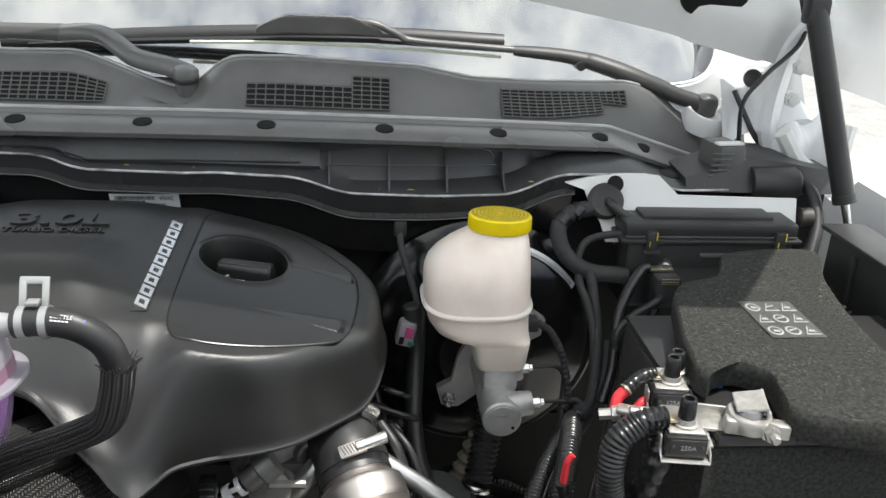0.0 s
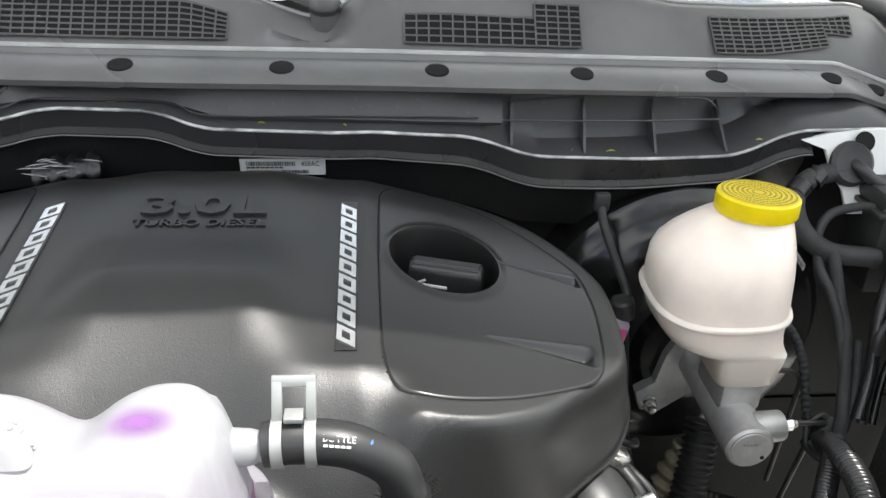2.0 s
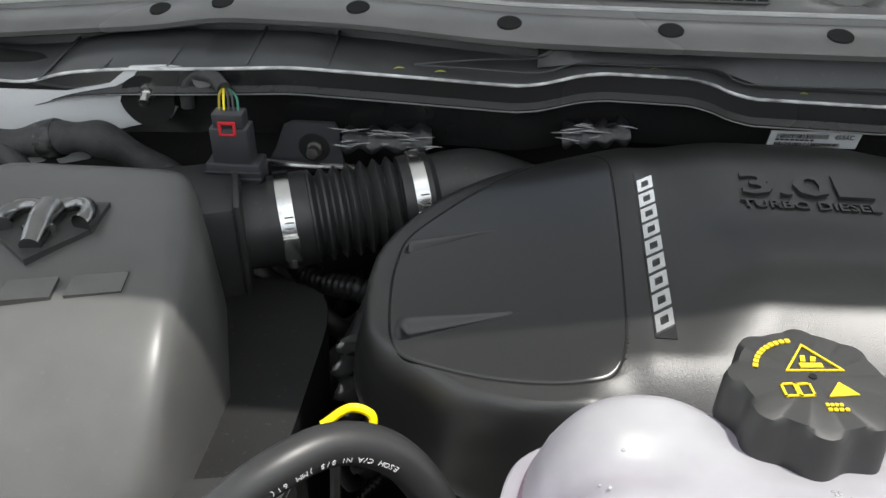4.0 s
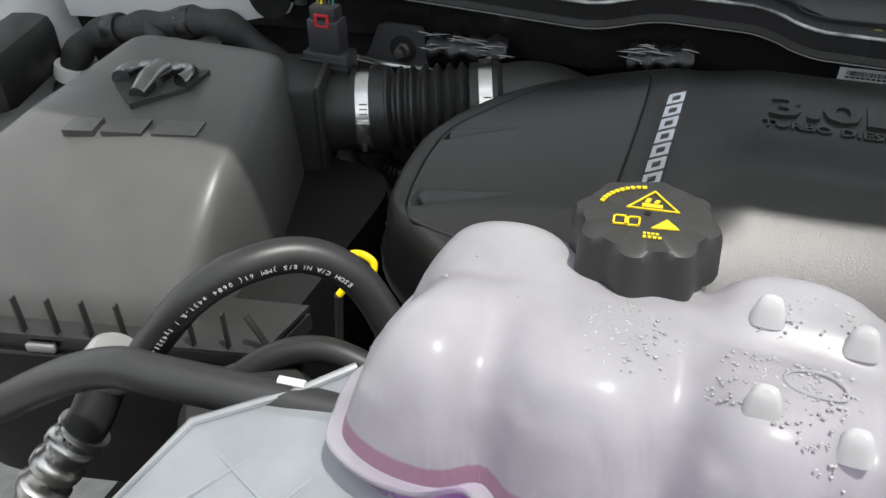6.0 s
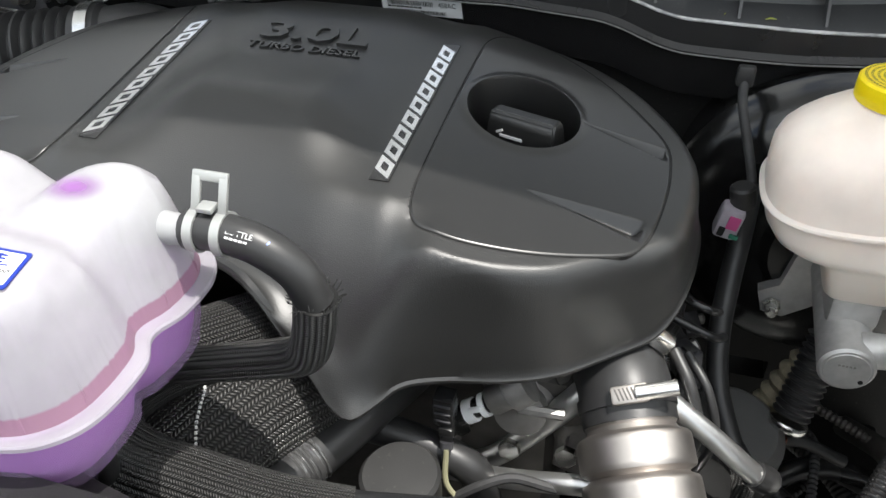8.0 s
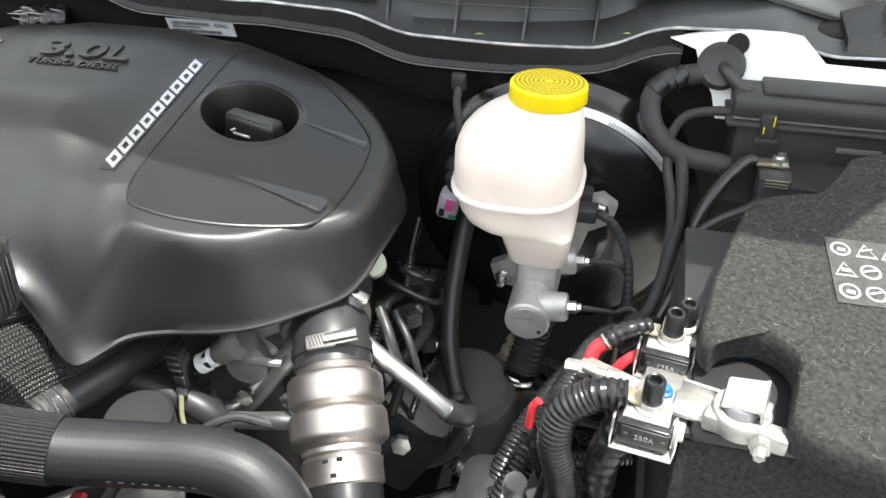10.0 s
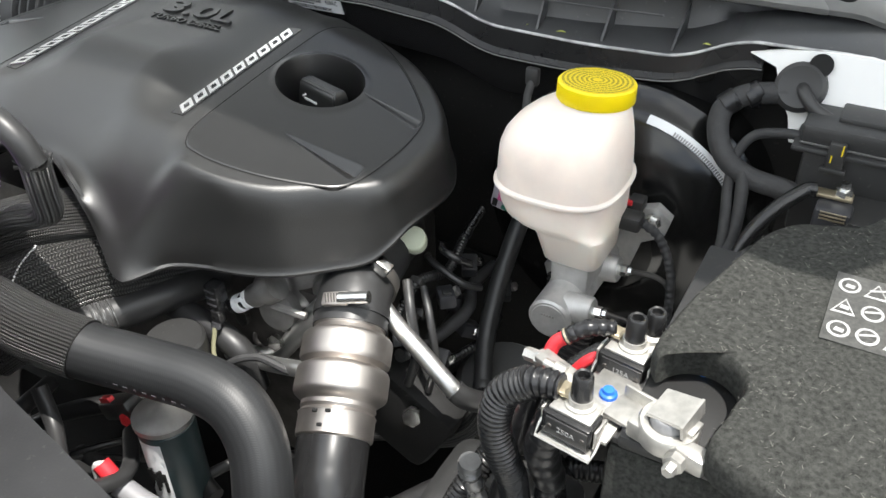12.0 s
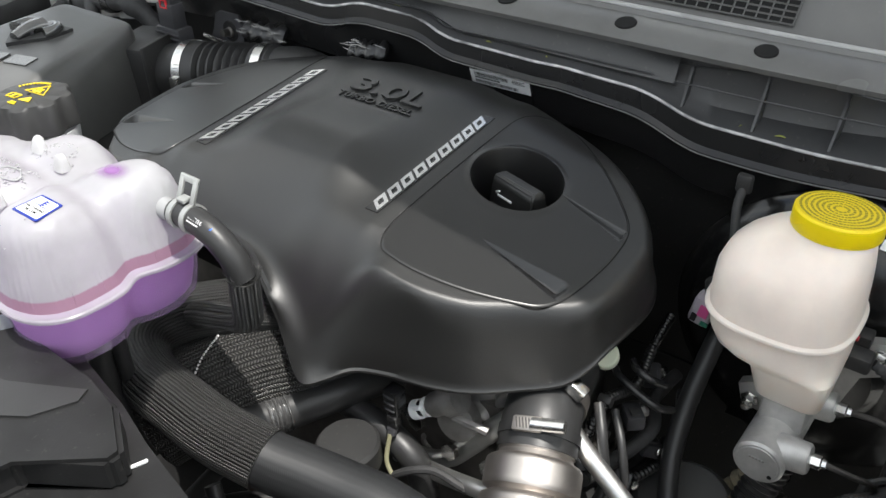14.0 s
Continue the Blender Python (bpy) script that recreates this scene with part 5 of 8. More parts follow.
    ink([(-0.002, 0.0085), (0.0, 0.0085), (0.001, 0.012), (-0.001, 0.012)])
    ink([(0.002, 0.0085), (0.004, 0.0085), (0.005, 0.011), (0.003, 0.0115)])
    ink([(0.002, -0.0115), (0.014, -0.0105), (0.0085, -0.0035)])
    for x0 in (-0.0145, -0.0085):
        for p in ([(x0, -0.0115), (x0 + 0.0058, -0.011), (x0 + 0.0058, -0.0102), (x0, -0.0107)], [(x0, -0.005), (x0 + 0.0058, -0.0045), (x0 + 0.0058, -0.0037), (x0, -0.0042)],
                  [(x0, -0.0115), (x0 + 0.0009, -0.0115), (x0 + 0.0009, -0.0042), (x0, -0.0042)], [(x0 + 0.005, -0.011), (x0 + 0.0058, -0.011), (x0 + 0.0058, -0.0037), (x0 + 0.005, -0.0037)]):
            ink(p)
    for k, (w, y) in enumerate(((0.007, -0.0165), (0.0085, -0.019))):
        for j in range(4):
            ink([(-0.001 + j * w / 4, y), (-0.001 + (j + 0.7) * w / 4, y), (-0.001 + (j + 0.7) * w / 4, y + 0.0014), (-0.001 + j * w / 4, y + 0.0014)], "print_bar")
    for k in range(10):
        a = radians(165 - k * 7.2)
        r0, r1 = 0.0205, 0.0225
        a2 = a - 0.09
        ink([(r0 * math.cos(a), r0 * math.sin(a)), (r0 * math.cos(a2), r0 * math.sin(a2)), (r1 * math.cos(a2), r1 * math.sin(a2)), (r1 * math.cos(a), r1 * math.sin(a))], "print_bar")
    part("centre_dimple", lathe([(0.0015, 0), (0.0015, 0.0004), (0, 0.0004)], m @ V(0, 0, 0.0), (0, 0, 1), 10), INK, cap)

    # overflow hose with its clamp and woven sleeve
    ho = thing("bottle_hose", (0.10, 0.19, 1.12), "black rubber bottle hose running into a woven sleeve", "hose")
    path = [(0.078, 0.186, 1.199), (0.092, 0.186, 1.2005), (0.112, 0.185, 1.198), (0.128, 0.186, 1.186), (0.134, 0.188, 1.168)]
    part("rubber", tube(path, 0.0090, 18, 8), RUBBER, ho)
    part("sleeve", tube([(0.1345, 0.188, 1.170), (0.130, 0.190, 1.148), (0.121, 0.195, 1.126), (0.102, 0.2005, 1.112), (0.072, 0.203, 1.099), (0.046, 0.208, 1.085), (0.027, 0.214, 1.072)], 0.0104, 22, 8), BRAID, ho, "frayed woven sleeve")
    fray = bmesh.new()
    for k in range(40):
        a = 2 * math.pi * k / 40
        base = V(0.1345, 0.188, 1.170) + V(math.cos(a) * 0.0105, math.sin(a) * 0.0105, rnd.uniform(-0.002, 0.002))
        tube([base, base + V(math.cos(a) * rnd.uniform(0.001, 0.004), math.sin(a) * rnd.uniform(0.001, 0.004), rnd.uniform(0.0, 0.005))], 0.0003, 3, 1, fray, smooth=False)
    part("frayed_ends", fray, BRAID, ho)
    cl = thing("spring_clamp", (0.09, 0.186, 1.2), "pale steel spring clamp round the bottle hose", "hose clamp")
    for x in (0.0835, 0.0965):
        part("band", lathe([(0.0091, -0.0022), (0.0102, -0.0022), (0.0102, 0.0022), (0.0091, 0.0022)], (x, 0.186, 1.2), (1, 0, 0.03), 32), CLAMPGREY, cl)
        part("ear_arm", box((x, 0.1905, 1.2165), (0.0042, 0.0022, 0.016), 0.0006, Matrix.Rotation(-0.45, 3, "X")), CLAMPGREY, cl)
    part("ear_loop", box((0.090, 0.194, 1.2235), (0.0172, 0.0022, 0.0046), 0.0007, Matrix.Rotation(-0.45, 3, "X")), CLAMPGREY, cl)
    part("ear_tab", box((0.0900, 0.1865, 1.2125), (0.0075, 0.007, 0.0025), 0.0006), CLAMPGREY, cl)
    part("blue_mark", lathe([(0.0015, 0), (0.0015, 0.0004), (0, 0.0005)], (0.1190, 0.1815, 1.2030), (0.3, -0.45, 1), 10), BLUE, ho)
    out = V(0.0, -0.62, 0.78).normalized()
    mt = frame_of(V(0.1075, 0.1853, 1.1990) + out * 0.0092, (1, -0.03, -0.10), (-0.03, 0.78, 0.62))
    lettering("hose_print", "BOTTLE", 0.0036, mt, WHITEINK, ho, 0.0001)
    for k in range(5):
        part("print_bar", box(mt @ V(-0.005 + 0.0022 * k, -0.0027, 0.0), (0.0016, 0.0009, 0.0003), 0, mt.to_3x3()), WHITEINK, ho)


STAIN = bpy.data.materials.new("purple_stain")
STAIN.use_nodes = True
sn, sl = STAIN.node_tree.nodes, STAIN.node_tree.links
sn["Principled BSDF"].inputs["Base Color"].default_value = (0.26, 0.09, 0.33, 1)
sn["Principled BSDF"].inputs["Roughness"].default_value = 0.35
smap, sgrad, sramp, sclear, smx = sn.new("ShaderNodeMapping"), sn.new("ShaderNodeTexGradient"), sn.new("ShaderNodeMapRange"), sn.new("ShaderNodeBsdfTransparent"), sn.new("ShaderNodeMixShader")
scoord = sn.new("ShaderNodeTexCoord")
sgrad.gradient_type = "SPHERICAL"
smap.inputs["Scale"].default_value = (2, 2, 0)
smap.inputs["Location"].default_value = (-1, -1, 0)
sramp.inputs["From Min"].default_value, sramp.inputs["From Max"].default_value, sramp.inputs["To Max"].default_value = 0.0, 1.0, 0.72
sramp.interpolation_type = "SMOOTHSTEP"
sl.new(scoord.outputs["Generated"], smap.inputs["Vector"])
sl.new(smap.outputs["Vector"], sgrad.inputs["Vector"])
sl.new(sgrad.outputs["Fac"], sramp.inputs["Value"])
sl.new(sramp.outputs["Result"], smx.inputs[0])
sl.new(sclear.outputs[0], smx.inputs[1])
sl.new(sn["Principled BSDF"].outputs[0], smx.inputs[2])
sl.new(smx.outputs[0], sn["Material Output"].inputs["Surface"])
DROPS = mat("water_drops", (0.34, 0.345, 0.35), 0.06, var=0.3, scale=600)
CLAMPGREY = mat("grey_coated_steel", (0.42, 0.43, 0.42), 0.4, 0.5, var=0.1)


# ---- brakes ----
def superring(cx, cy, z, rx, ry, n=56, e=2.3):
    out = []
    for k in range(n):
        a = 2 * math.pi * k / n
        ca, sa = math.cos(a), math.sin(a)
        out.append(V(cx + rx * math.copysign(abs(ca) ** (2 / e), ca), cy + ry * math.copysign(abs(sa) ** (2 / e), sa), z))
    return out


def build_brakes():
    bo = thing("brake_booster", (0.418, 0.62, 0.98), "round black enamelled brake booster on the firewall", "brake booster")
    part("shell", lathe([(0.128, 0), (0.138, 0.004), (0.138, 0.05), (0.143, 0.054), (0.143, 0.062), (0.136, 0.066), (0.131, 0.078), (0.118, 0.092), (0.085, 0.102), (0.058, 0.106), (0.05, 0.115), (0.0, 0.116)], (0.418, 0.655, 0.98), (0, -1, 0), 72), BOOST, bo)
    m = bmesh.new()
    for r0, r1, f in ((0.1195, 0.1290, 0),):
        rows = []
        for k in range(17):
            a = radians(80 - 44 * k / 16)
            rows.append([V(0.418 + r * math.cos(a), 0.655 - h, 0.98 + r * math.sin(a)) for r, h in ((0.1225, 0.0890), (0.1260, 0.0860), (0.1285, 0.0825))])
        loft(rows, cap=False, closed=False, bm=m)
    part("arc_label", m, PAPER, bo, "curved white label on the rim").location += V(0, -0.0006, 0.0002)
    for k in range(26):
        m = bmesh.new()
        a = radians(68 - 30 * k / 26)
        a2 = a - 0.012
        vs = [m.verts.new(V(0.418 + r * math.cos(b), 0.655 - h - 0.0012, 0.98 + r * math.sin(b) + 0.0003)) for b, r, h in ((a, 0.1222, 0.0893), (a2, 0.1222, 0.0893), (a2, 0.1258, 0.0862), (a, 0.1258, 0.0862))]
        m.faces.new(vs)
        part("barcode_bar", m, GREYPLUG, bo)

    mc = thing("master_cylinder", (0.42, 0.47, 0.96), "cast aluminium brake master cylinder", "master cylinder")
    part("bore", lathe([(0.0, 0.0), (0.0175, 0.0), (0.0195, 0.002), (0.0195, 0.12), (0.024, 0.126), (0.0, 0.128)], (0.4195, 0.413, 0.979), (0.01, 1, 0.0), 36), CAST, mc)
    part("face_disc", lathe([(0.0, 0.0006), (0.0155, 0.0006), (0.016, 0)], (0.4195, 0.413, 0.979), (0, -1, 0), 30), CAST, mc)
    part("face_hole", lathe([(0.0, 0.0012), (0.0018, 0.0012), (0.0018, 0)], (0.4305, 0.413, 0.971), (0, -1, 0), 10), INK, mc)
    for k in range(5):
        part("print_bar", box((0.4135 + 0.0025 * k, 0.4122, 0.984), (0.0016, 0.0008, 0.0014)), DULLALU, mc)
    part("saddle", box((0.4215, 0.474, 1.002), (0.036, 0.054, 0.030), 0.006), CAST, mc)
    fl = [(0.366, 0.945), (0.372, 0.925), (0.39, 0.922), (0.42, 0.945), (0.447, 0.958), (0.458, 1.0), (0.478, 1.012), (0.482, 1.03), (0.468, 1.04), (0.44, 1.03), (0.40, 1.01), (0.388, 0.985), (0.382, 0.955)]
    part("flange", sheet([(x, 0.530, z) for x, z in fl], 0.011, (0, -1, 0)), CAST, mc)
    for x, z in ((0.379, 0.934), (0.467, 1.027)):
        part("flange_nut", lathe([(0.0085, 0), (0.0085, 0.002), (0.006, 0.0025), (0.006, 0.009), (0.004, 0.0095), (0.004, 0.014), (0, 0.0145)], (x, 0.529, z), (0, -1, 0), 6), BRIGHT, mc)
    for y, z in ((0.494, 0.994), (0.431, 0.991)):
        part("outlet_boss", lathe([(0.0135, 0), (0.0125, 0.022), (0.011, 0.024), (0, 0.024)], (0.428, y, z - 0.006), (1, 0, 0.12), 20), CAST, mc)
        part("pipe_nut", lathe([(0.0055, 0), (0.0055, 0.008), (0.004, 0.009), (0.0035, 0.012), (0, 0.012)], (0.4515, y, z - 0.003), (1, 0, 0.12), 6), BRIGHT, mc)
    pb = thing("brake_pipe", (0.49, 0.49, 0.95), "thin dark steel brake pipe", "brake pipe", "brake pipes")
    part("pipe", tube([(0.462, 0.494, 0.9925), (0.485, 0.494, 0.994), (0.497, 0.494, 0.985), (0.499, 0.495, 0.96), (0.498, 0.5, 0.86)], 0.0024, 8, 8), DARKMET, pb)
    pb = thing("brake_pipe", (0.49, 0.43, 0.95), "thin dark steel brake pipe", "brake pipe", "brake pipes")
    part("pipe", tube([(0.462, 0.431, 0.9895), (0.48, 0.431, 0.989), (0.494, 0.44, 0.98), (0.497, 0.455, 0.955), (0.495, 0.47, 0.86)], 0.0024, 8, 8), DARKMET, pb)

    re = thing("brake_reservoir", (0.41, 0.48, 1.008), "cream translucent brake fluid reservoir", "fluid reservoir")
    # left, right, front and back of the moulding, height, squareness
    sec = [(0.399, 0.444, 0.447, 0.501, 1.014, 6), (0.396, 0.4465, 0.4435, 0.5045, 1.018, 6), (0.3885, 0.449, 0.438, 0.510, 1.044, 6), (0.384, 0.4495, 0.4365, 0.513, 1.0475, 5), (0.366, 0.4495, 0.4345, 0.527, 1.0505, 3.6), (0.354, 0.4495, 0.4335, 0.534, 1.055, 3.2), (0.3475, 0.4495, 0.4325, 0.5385, 1.063, 2.9),
           (0.3445, 0.4497, 0.432, 0.541, 1.074, 2.8), (0.3437, 0.4500, 0.4315, 0.5415, 1.0765, 2.8), (0.3410, 0.4525, 0.429, 0.5445, 1.0777, 2.8), (0.3405, 0.4530, 0.4285, 0.545, 1.0792, 2.8), (0.3412, 0.4525, 0.429, 0.5445, 1.0807, 2.8), (0.3437, 0.4500, 0.4315, 0.5415, 1.0822, 2.8),
           (0.343, 0.4495, 0.4325, 0.541, 1.096, 2.7), (0.3435, 0.449, 0.434, 0.540, 1.110, 2.6), (0.3465, 0.4485, 0.436, 0.538, 1.119, 2.5), (0.353, 0.448, 0.4395, 0.534, 1.1275, 2.4), (0.363, 0.447, 0.4455, 0.529, 1.136, 2.3), (0.374, 0.446, 0.452, 0.524, 1.143, 2.2), (0.383, 0.445, 0.457, 0.519, 1.148, 2.1), (0.388, 0.4435, 0.460, 0.517, 1.152, 2), (0.389, 0.443, 0.461, 0.516, 1.158, 2)]
    part("tank", loft([superring((a + b) / 2, (f + g) / 2, z, (b - a) / 2, (g - f) / 2, 72, e) for a, b, f, g, z, e in sec]), CREAM, re)
    part("filler_cap", lathe([(0.0305, 0), (0.0315, 0.0015), (0.0312, 0.0135), (0.0298, 0.0150), (0.0255, 0.0153), (0.0, 0.0154)], (0.4165, 0.489, 1.1515), (0.01, 0.07, 1), 64), YELLOW, re, "bright yellow cap with printed rings")
    m = bmesh.new()
    a3, b3, d3 = axes_of((0.01, 0.07, 1))
    o3 = V(0.4165, 0.489, 1.1515) + d3 * 0.0156
    rnd = random.Random(3)
    for r in (0.0040, 0.0078, 0.0115, 0.0152, 0.0189, 0.0226, 0.0263):
        k = 0.0
        while k < 6.28:
            ln = rnd.uniform(0.05, 0.16) * 0.016 / r
            gap = rnd.uniform(0.02, 0.05) * 0.016 / r
            vs = []
            for a, q in ((k, r), (k + ln / 2, r), (k + ln, r), (k + ln, r + 0.0018), (k + ln / 2, r + 0.0018), (k, r + 0.0018)):
                vs.append(m.verts.new(o3 + a3 * (q * math.cos(a)) + b3 * (q * math.sin(a))))
            m.faces.new(vs)
            k += ln + gap
    part("cap_print", m, OLIVE, re, "dark rings of small print")
    # level sensor with its plug
    se = thing("level_sensor_plug", (0.46, 0.50, 1.04), "black sensor plug with a red lock tab", "connector")
    part("plug", box((0.452, 0.497, 1.043), (0.028, 0.018, 0.014), 0.003), PLASTIC, se)
    part("lock_tab", box((0.441, 0.489, 1.049), (0.008, 0.006, 0.006), 0.001), RED, se)
    part("wire", tube([(0.466, 0.498, 1.043), (0.482, 0.50, 1.03), (0.497, 0.495, 1.0), (0.503, 0.48, 0.96), (0.503, 0.46, 0.94)], 0.004, 10, 8, ribs=(0.006, 0.0004)), WRAP, se)


# ---- firewall side loose things ----
def build_vacuum_and_plug():
    pl = thing("wire_plug", (0.328, 0.51, 1.026), "grey connector hanging on a taped wire", "connector")
    ry = Matrix.Rotation(0.2, 3, "Y")
    b = box((0.3285, 0.511, 1.026), (0.019, 0.018, 0.028), 0.004, ry)
    part("body", b, LILAC, pl, "pale lilac connector body")
    part("insert", box((0.3315, 0.5015, 1.029), (0.009, 0.002, 0.012), 0.0008, ry), PINKPL, pl)
    part("socket", box((0.3235, 0.5015, 1.0205), (0.005, 0.002, 0.008), 0.0006, ry), INK, pl)
    part("seal", box((0.3335, 0.5015, 1.0165), (0.007, 0.002, 0.004), 0.0006, ry), TEALWIRE, pl)
    part("wire", tube([(0.323, 0.58, 1.115), (0.324, 0.565, 1.10), (0.333, 0.545, 1.075), (0.34, 0.525, 1.055), (0.34, 0.515, 1.04), (0.334, 0.512, 1.035)], 0.0038, 10, 8), WRAP, pl)
    part("collar", lathe([(0.009, 0), (0.01, 0.004), (0.01, 0.016), (0.008, 0.018)], (0.337, 0.516, 1.038), (-0.2, 0, 1), 14), PLASTIC, pl)
    part("clip", box((0.323, 0.578, 1.117), (0.014, 0.008, 0.018), 0.003), PLASTIC, pl)
    va = thing("vacuum_hose", (0.335, 0.5, 0.9), "thick black vacuum hose beside the booster", "hose")
    part("hose", tube([(0.345, 0.56, 1.03), (0.342, 0.53, 1.00), (0.339, 0.505, 0.968), (0.338, 0.48, 0.935), (0.343, 0.45, 0.905), (0.355, 0.42, 0.886), (0.366, 0.399, 0.874)], 0.0090, 14, 8), RUBBER, va)
    part("clip", lathe([(0.0094, -0.005), (0.0102, -0.003), (0.0102, 0.003), (0.0094, 0.005)], (0.362, 0.406, 0.8785), (0.45, -0.8, -0.45), 16), PLASTIC, va)
    # bellows and strut below the master cylinder
    sh = thing("steering_shaft", (0.40, 0.47, 0.80), "black bellows over the steering shaft", "steering shaft")
    part("bellows", tube([(0.425, 0.505, 0.93), (0.418, 0.490, 0.90), (0.409, 0.473, 0.864)], 0.0150, 16, 6, ribs=(0.006, 0.0016)), RUBBER, sh)
    part("clamp", lathe([(0.0165, 0), (0.0172, 0.001), (0.0172, 0.006), (0.0165, 0.007)], (0.408, 0.471, 0.860), (-0.25, -0.4, -1), 22), BRIGHT, sh)
    part("rust_ring", lathe([(0.011, 0), (0.0115, 0.001), (0.0115, 0.009), (0.010, 0.010)], (0.400, 0.466, 0.845), (-0.25, -0.4, -1), 18), RUST, sh, "rust-brown ring")
    part("joint", box((0.391, 0.461, 0.828), (0.016, 0.014, 0.028), 0.003, Matrix.Rotation(0.45, 3, "Y")), DULLALU, sh)
    rt = thing("level_sensor_tab", (0.447, 0.517, 1.047), "red lock tab of the reservoir level sensor", "sensor")
    part("tab", box((0.447, 0.517, 1.0475), (0.006, 0.006, 0.0045), 0.001), RED, rt)
    part("socket", box((0.452, 0.524, 1.044), (0.014, 0.016, 0.012), 0.002), PLASTIC, rt)
    hs = thing("heat_sleeve", (0.39, 0.50, 0.84), "crinkled tan heat sleeve below the master cylinder", "heat sleeve")
    part("sleeve", tube([(0.415, 0.505, 0.90), (0.398, 0.50, 0.86), (0.384, 0.495, 0.82), (0.37, 0.485, 0.75)], lambda f: 0.0125 + 0.002 * math.sin(60 * f), 16, 14), TAN, hs)
    part("shaft", tube([(0.389, 0.460, 0.825), (0.375, 0.44, 0.762), (0.35, 0.40, 0.64)], 0.0055, 12, 4), DARKMET, sh)


# ---- intake, left side ----
def build_air_box():
    ab = thing("air_box", (-0.50, 0.33, 1.0), "grey-black plastic air filter box with an emblem", "air box")
    n = 48

    def ring(x0, x1, y0, y1, z0, z1, r, t=0):
        """A rounded rectangle in plan, tilted from z0 in front to z1 behind."""
        out = []
        cx, cy, hx, hy = (x0 + x1) / 2, (y0 + y1) / 2, (x1 - x0) / 2, (y1 - y0) / 2
        for k in range(n):
            a = 2 * math.pi * k / n
            ca, sa = math.cos(a), math.sin(a)
            e = 2 / r
            px, py = cx + hx * math.copysign(abs(ca) ** e, ca), cy + hy * math.copysign(abs(sa) ** e, sa)
            out.append(V(px, py, z0 + (z1 - z0) * (py - y0) / (y1 - y0)))
        return out
    rings = [ring(-0.635, -0.388, 0.215, 0.525, 1.0, 1.0, 9), ring(-0.630, -0.391, 0.222, 0.523, 1.045, 1.05, 9), ring(-0.627, -0.394, 0.235, 0.521, 1.062, 1.10, 10), ring(-0.622, -0.397, 0.262, 0.519, 1.086, 1.122, 11), ring(-0.617, -0.400, 0.290, 0.516, 1.104, 1.1295, 12),
             ring(-0.611, -0.405, 0.318, 0.512, 1.117, 1.1325, 12), ring(-0.603, -0.412, 0.345, 0.506, 1.1262, 1.1338, 11), ring(-0.592, -0.424, 0.37, 0.496, 1.1305, 1.1340, 9), ring(-0.56, -0.46, 0.40, 0.47, 1.1325, 1.1338, 6)]
    # the side wall runs askew towards the back, the front edge along the flange
    rings = [[V(p.x - 0.40 * max(0.0, p.y - 0.385) * smooth01((p.x + 0.52) / 0.1), p.y + 0.227 * (p.x + 0.503) * (1 - smooth01((p.y - 0.235) / 0.12)), p.z) for p in r] for r in rings]
    part("lid", loft(rings), GREYPL, ab)
    low = [ring(-0.63, -0.345, 0.222, 0.515, 0.86, 0.86, 6), ring(-0.635, -0.34, 0.214, 0.515, 1.0, 1.0, 6), ring(-0.637, -0.338, 0.212, 0.515, 1.030, 1.030, 6)]
    low = [[V(p.x, p.y + 0.227 * (p.x + 0.503) * (1 - smooth01((p.y - 0.24) / 0.12)), p.z) for p in r] for r in low]
    part("base", loft(low), DARK, ab)
    def edge(x, back=0.0):
        return 0.204 + 0.227 * (x + 0.503) + back
    for z, back, h in ((1.040, 0.0, 0.0035), (1.0325, 0.005, 0.012), (1.0215, 0.001, 0.003)):
        fl = sheet([(-0.64, edge(-0.64, back), z), (-0.332, edge(-0.332, back), z), (-0.325, 0.30, z), (-0.64, 0.24, z)], h)
        part("flange", fl, PLASTIC, ab)
    for k in range(12):
        x = -0.6255 + 0.0245 * k
        if k == 9:
            continue
        part("flange_rib", box((x, edge(x, 0.0045), 1.0545), (0.0022, 0.005, 0.032), 0.0006, Matrix.Rotation(0.22, 3, "Z")), PLASTIC, ab)
    part("flange_rib", box((-0.334, edge(-0.334, 0.006), 1.053), (0.0022, 0.005, 0.034), 0.0006, Matrix.Rotation(-0.5, 3, "Y")), PLASTIC, ab)
    part("latch", box((-0.492, edge(-0.492, 0.001), 1.028), (0.022, 0.006, 0.007), 0.0015, Matrix.Rotation(0.22, 3, "Z")), GREYPLUG, ab)
    # emblem drawn as plain raised shapes, and four raised blocks for the brand word
    nrm = V(0, -0.38, 0.92)
    m = frame_of((-0.521, 0.416, 1.1335), (1, 0.15, 0.0), (-0.15, 1, 0.02)) @ Matrix.Scale(1.08, 4) @ Matrix.Scale(1.25, 4, (0, 1, 0))

    def raised(pts, h, name, mt, lab=""):
        part(name, sheet([m @ V(x, y, h) for x, y in pts], 0.006, m.to_3x3() @ V(0, 0, 1)), mt, ab, lab)
    raised([(-0.034, 0.022), (0.034, 0.022), (0.031, -0.004), (0, -0.030), (-0.031, -0.004)], 0.003, "emblem_shield", PLASTIC, "plain shield emblem")
    for s in (-1, 1):
        pts = [m @ V(s * (0.004 + 0.012 * math.cos(a)) + s * 0.011, 0.004 + 0.013 * math.sin(a), 0.006) for a in np.linspace(-0.6, 4.2, 16)]
        part("emblem_curl", tube(pts, lambda f: 0.0075 - 0.004 * f, 12, 2), CHROME, ab, "chromed curl of the emblem")
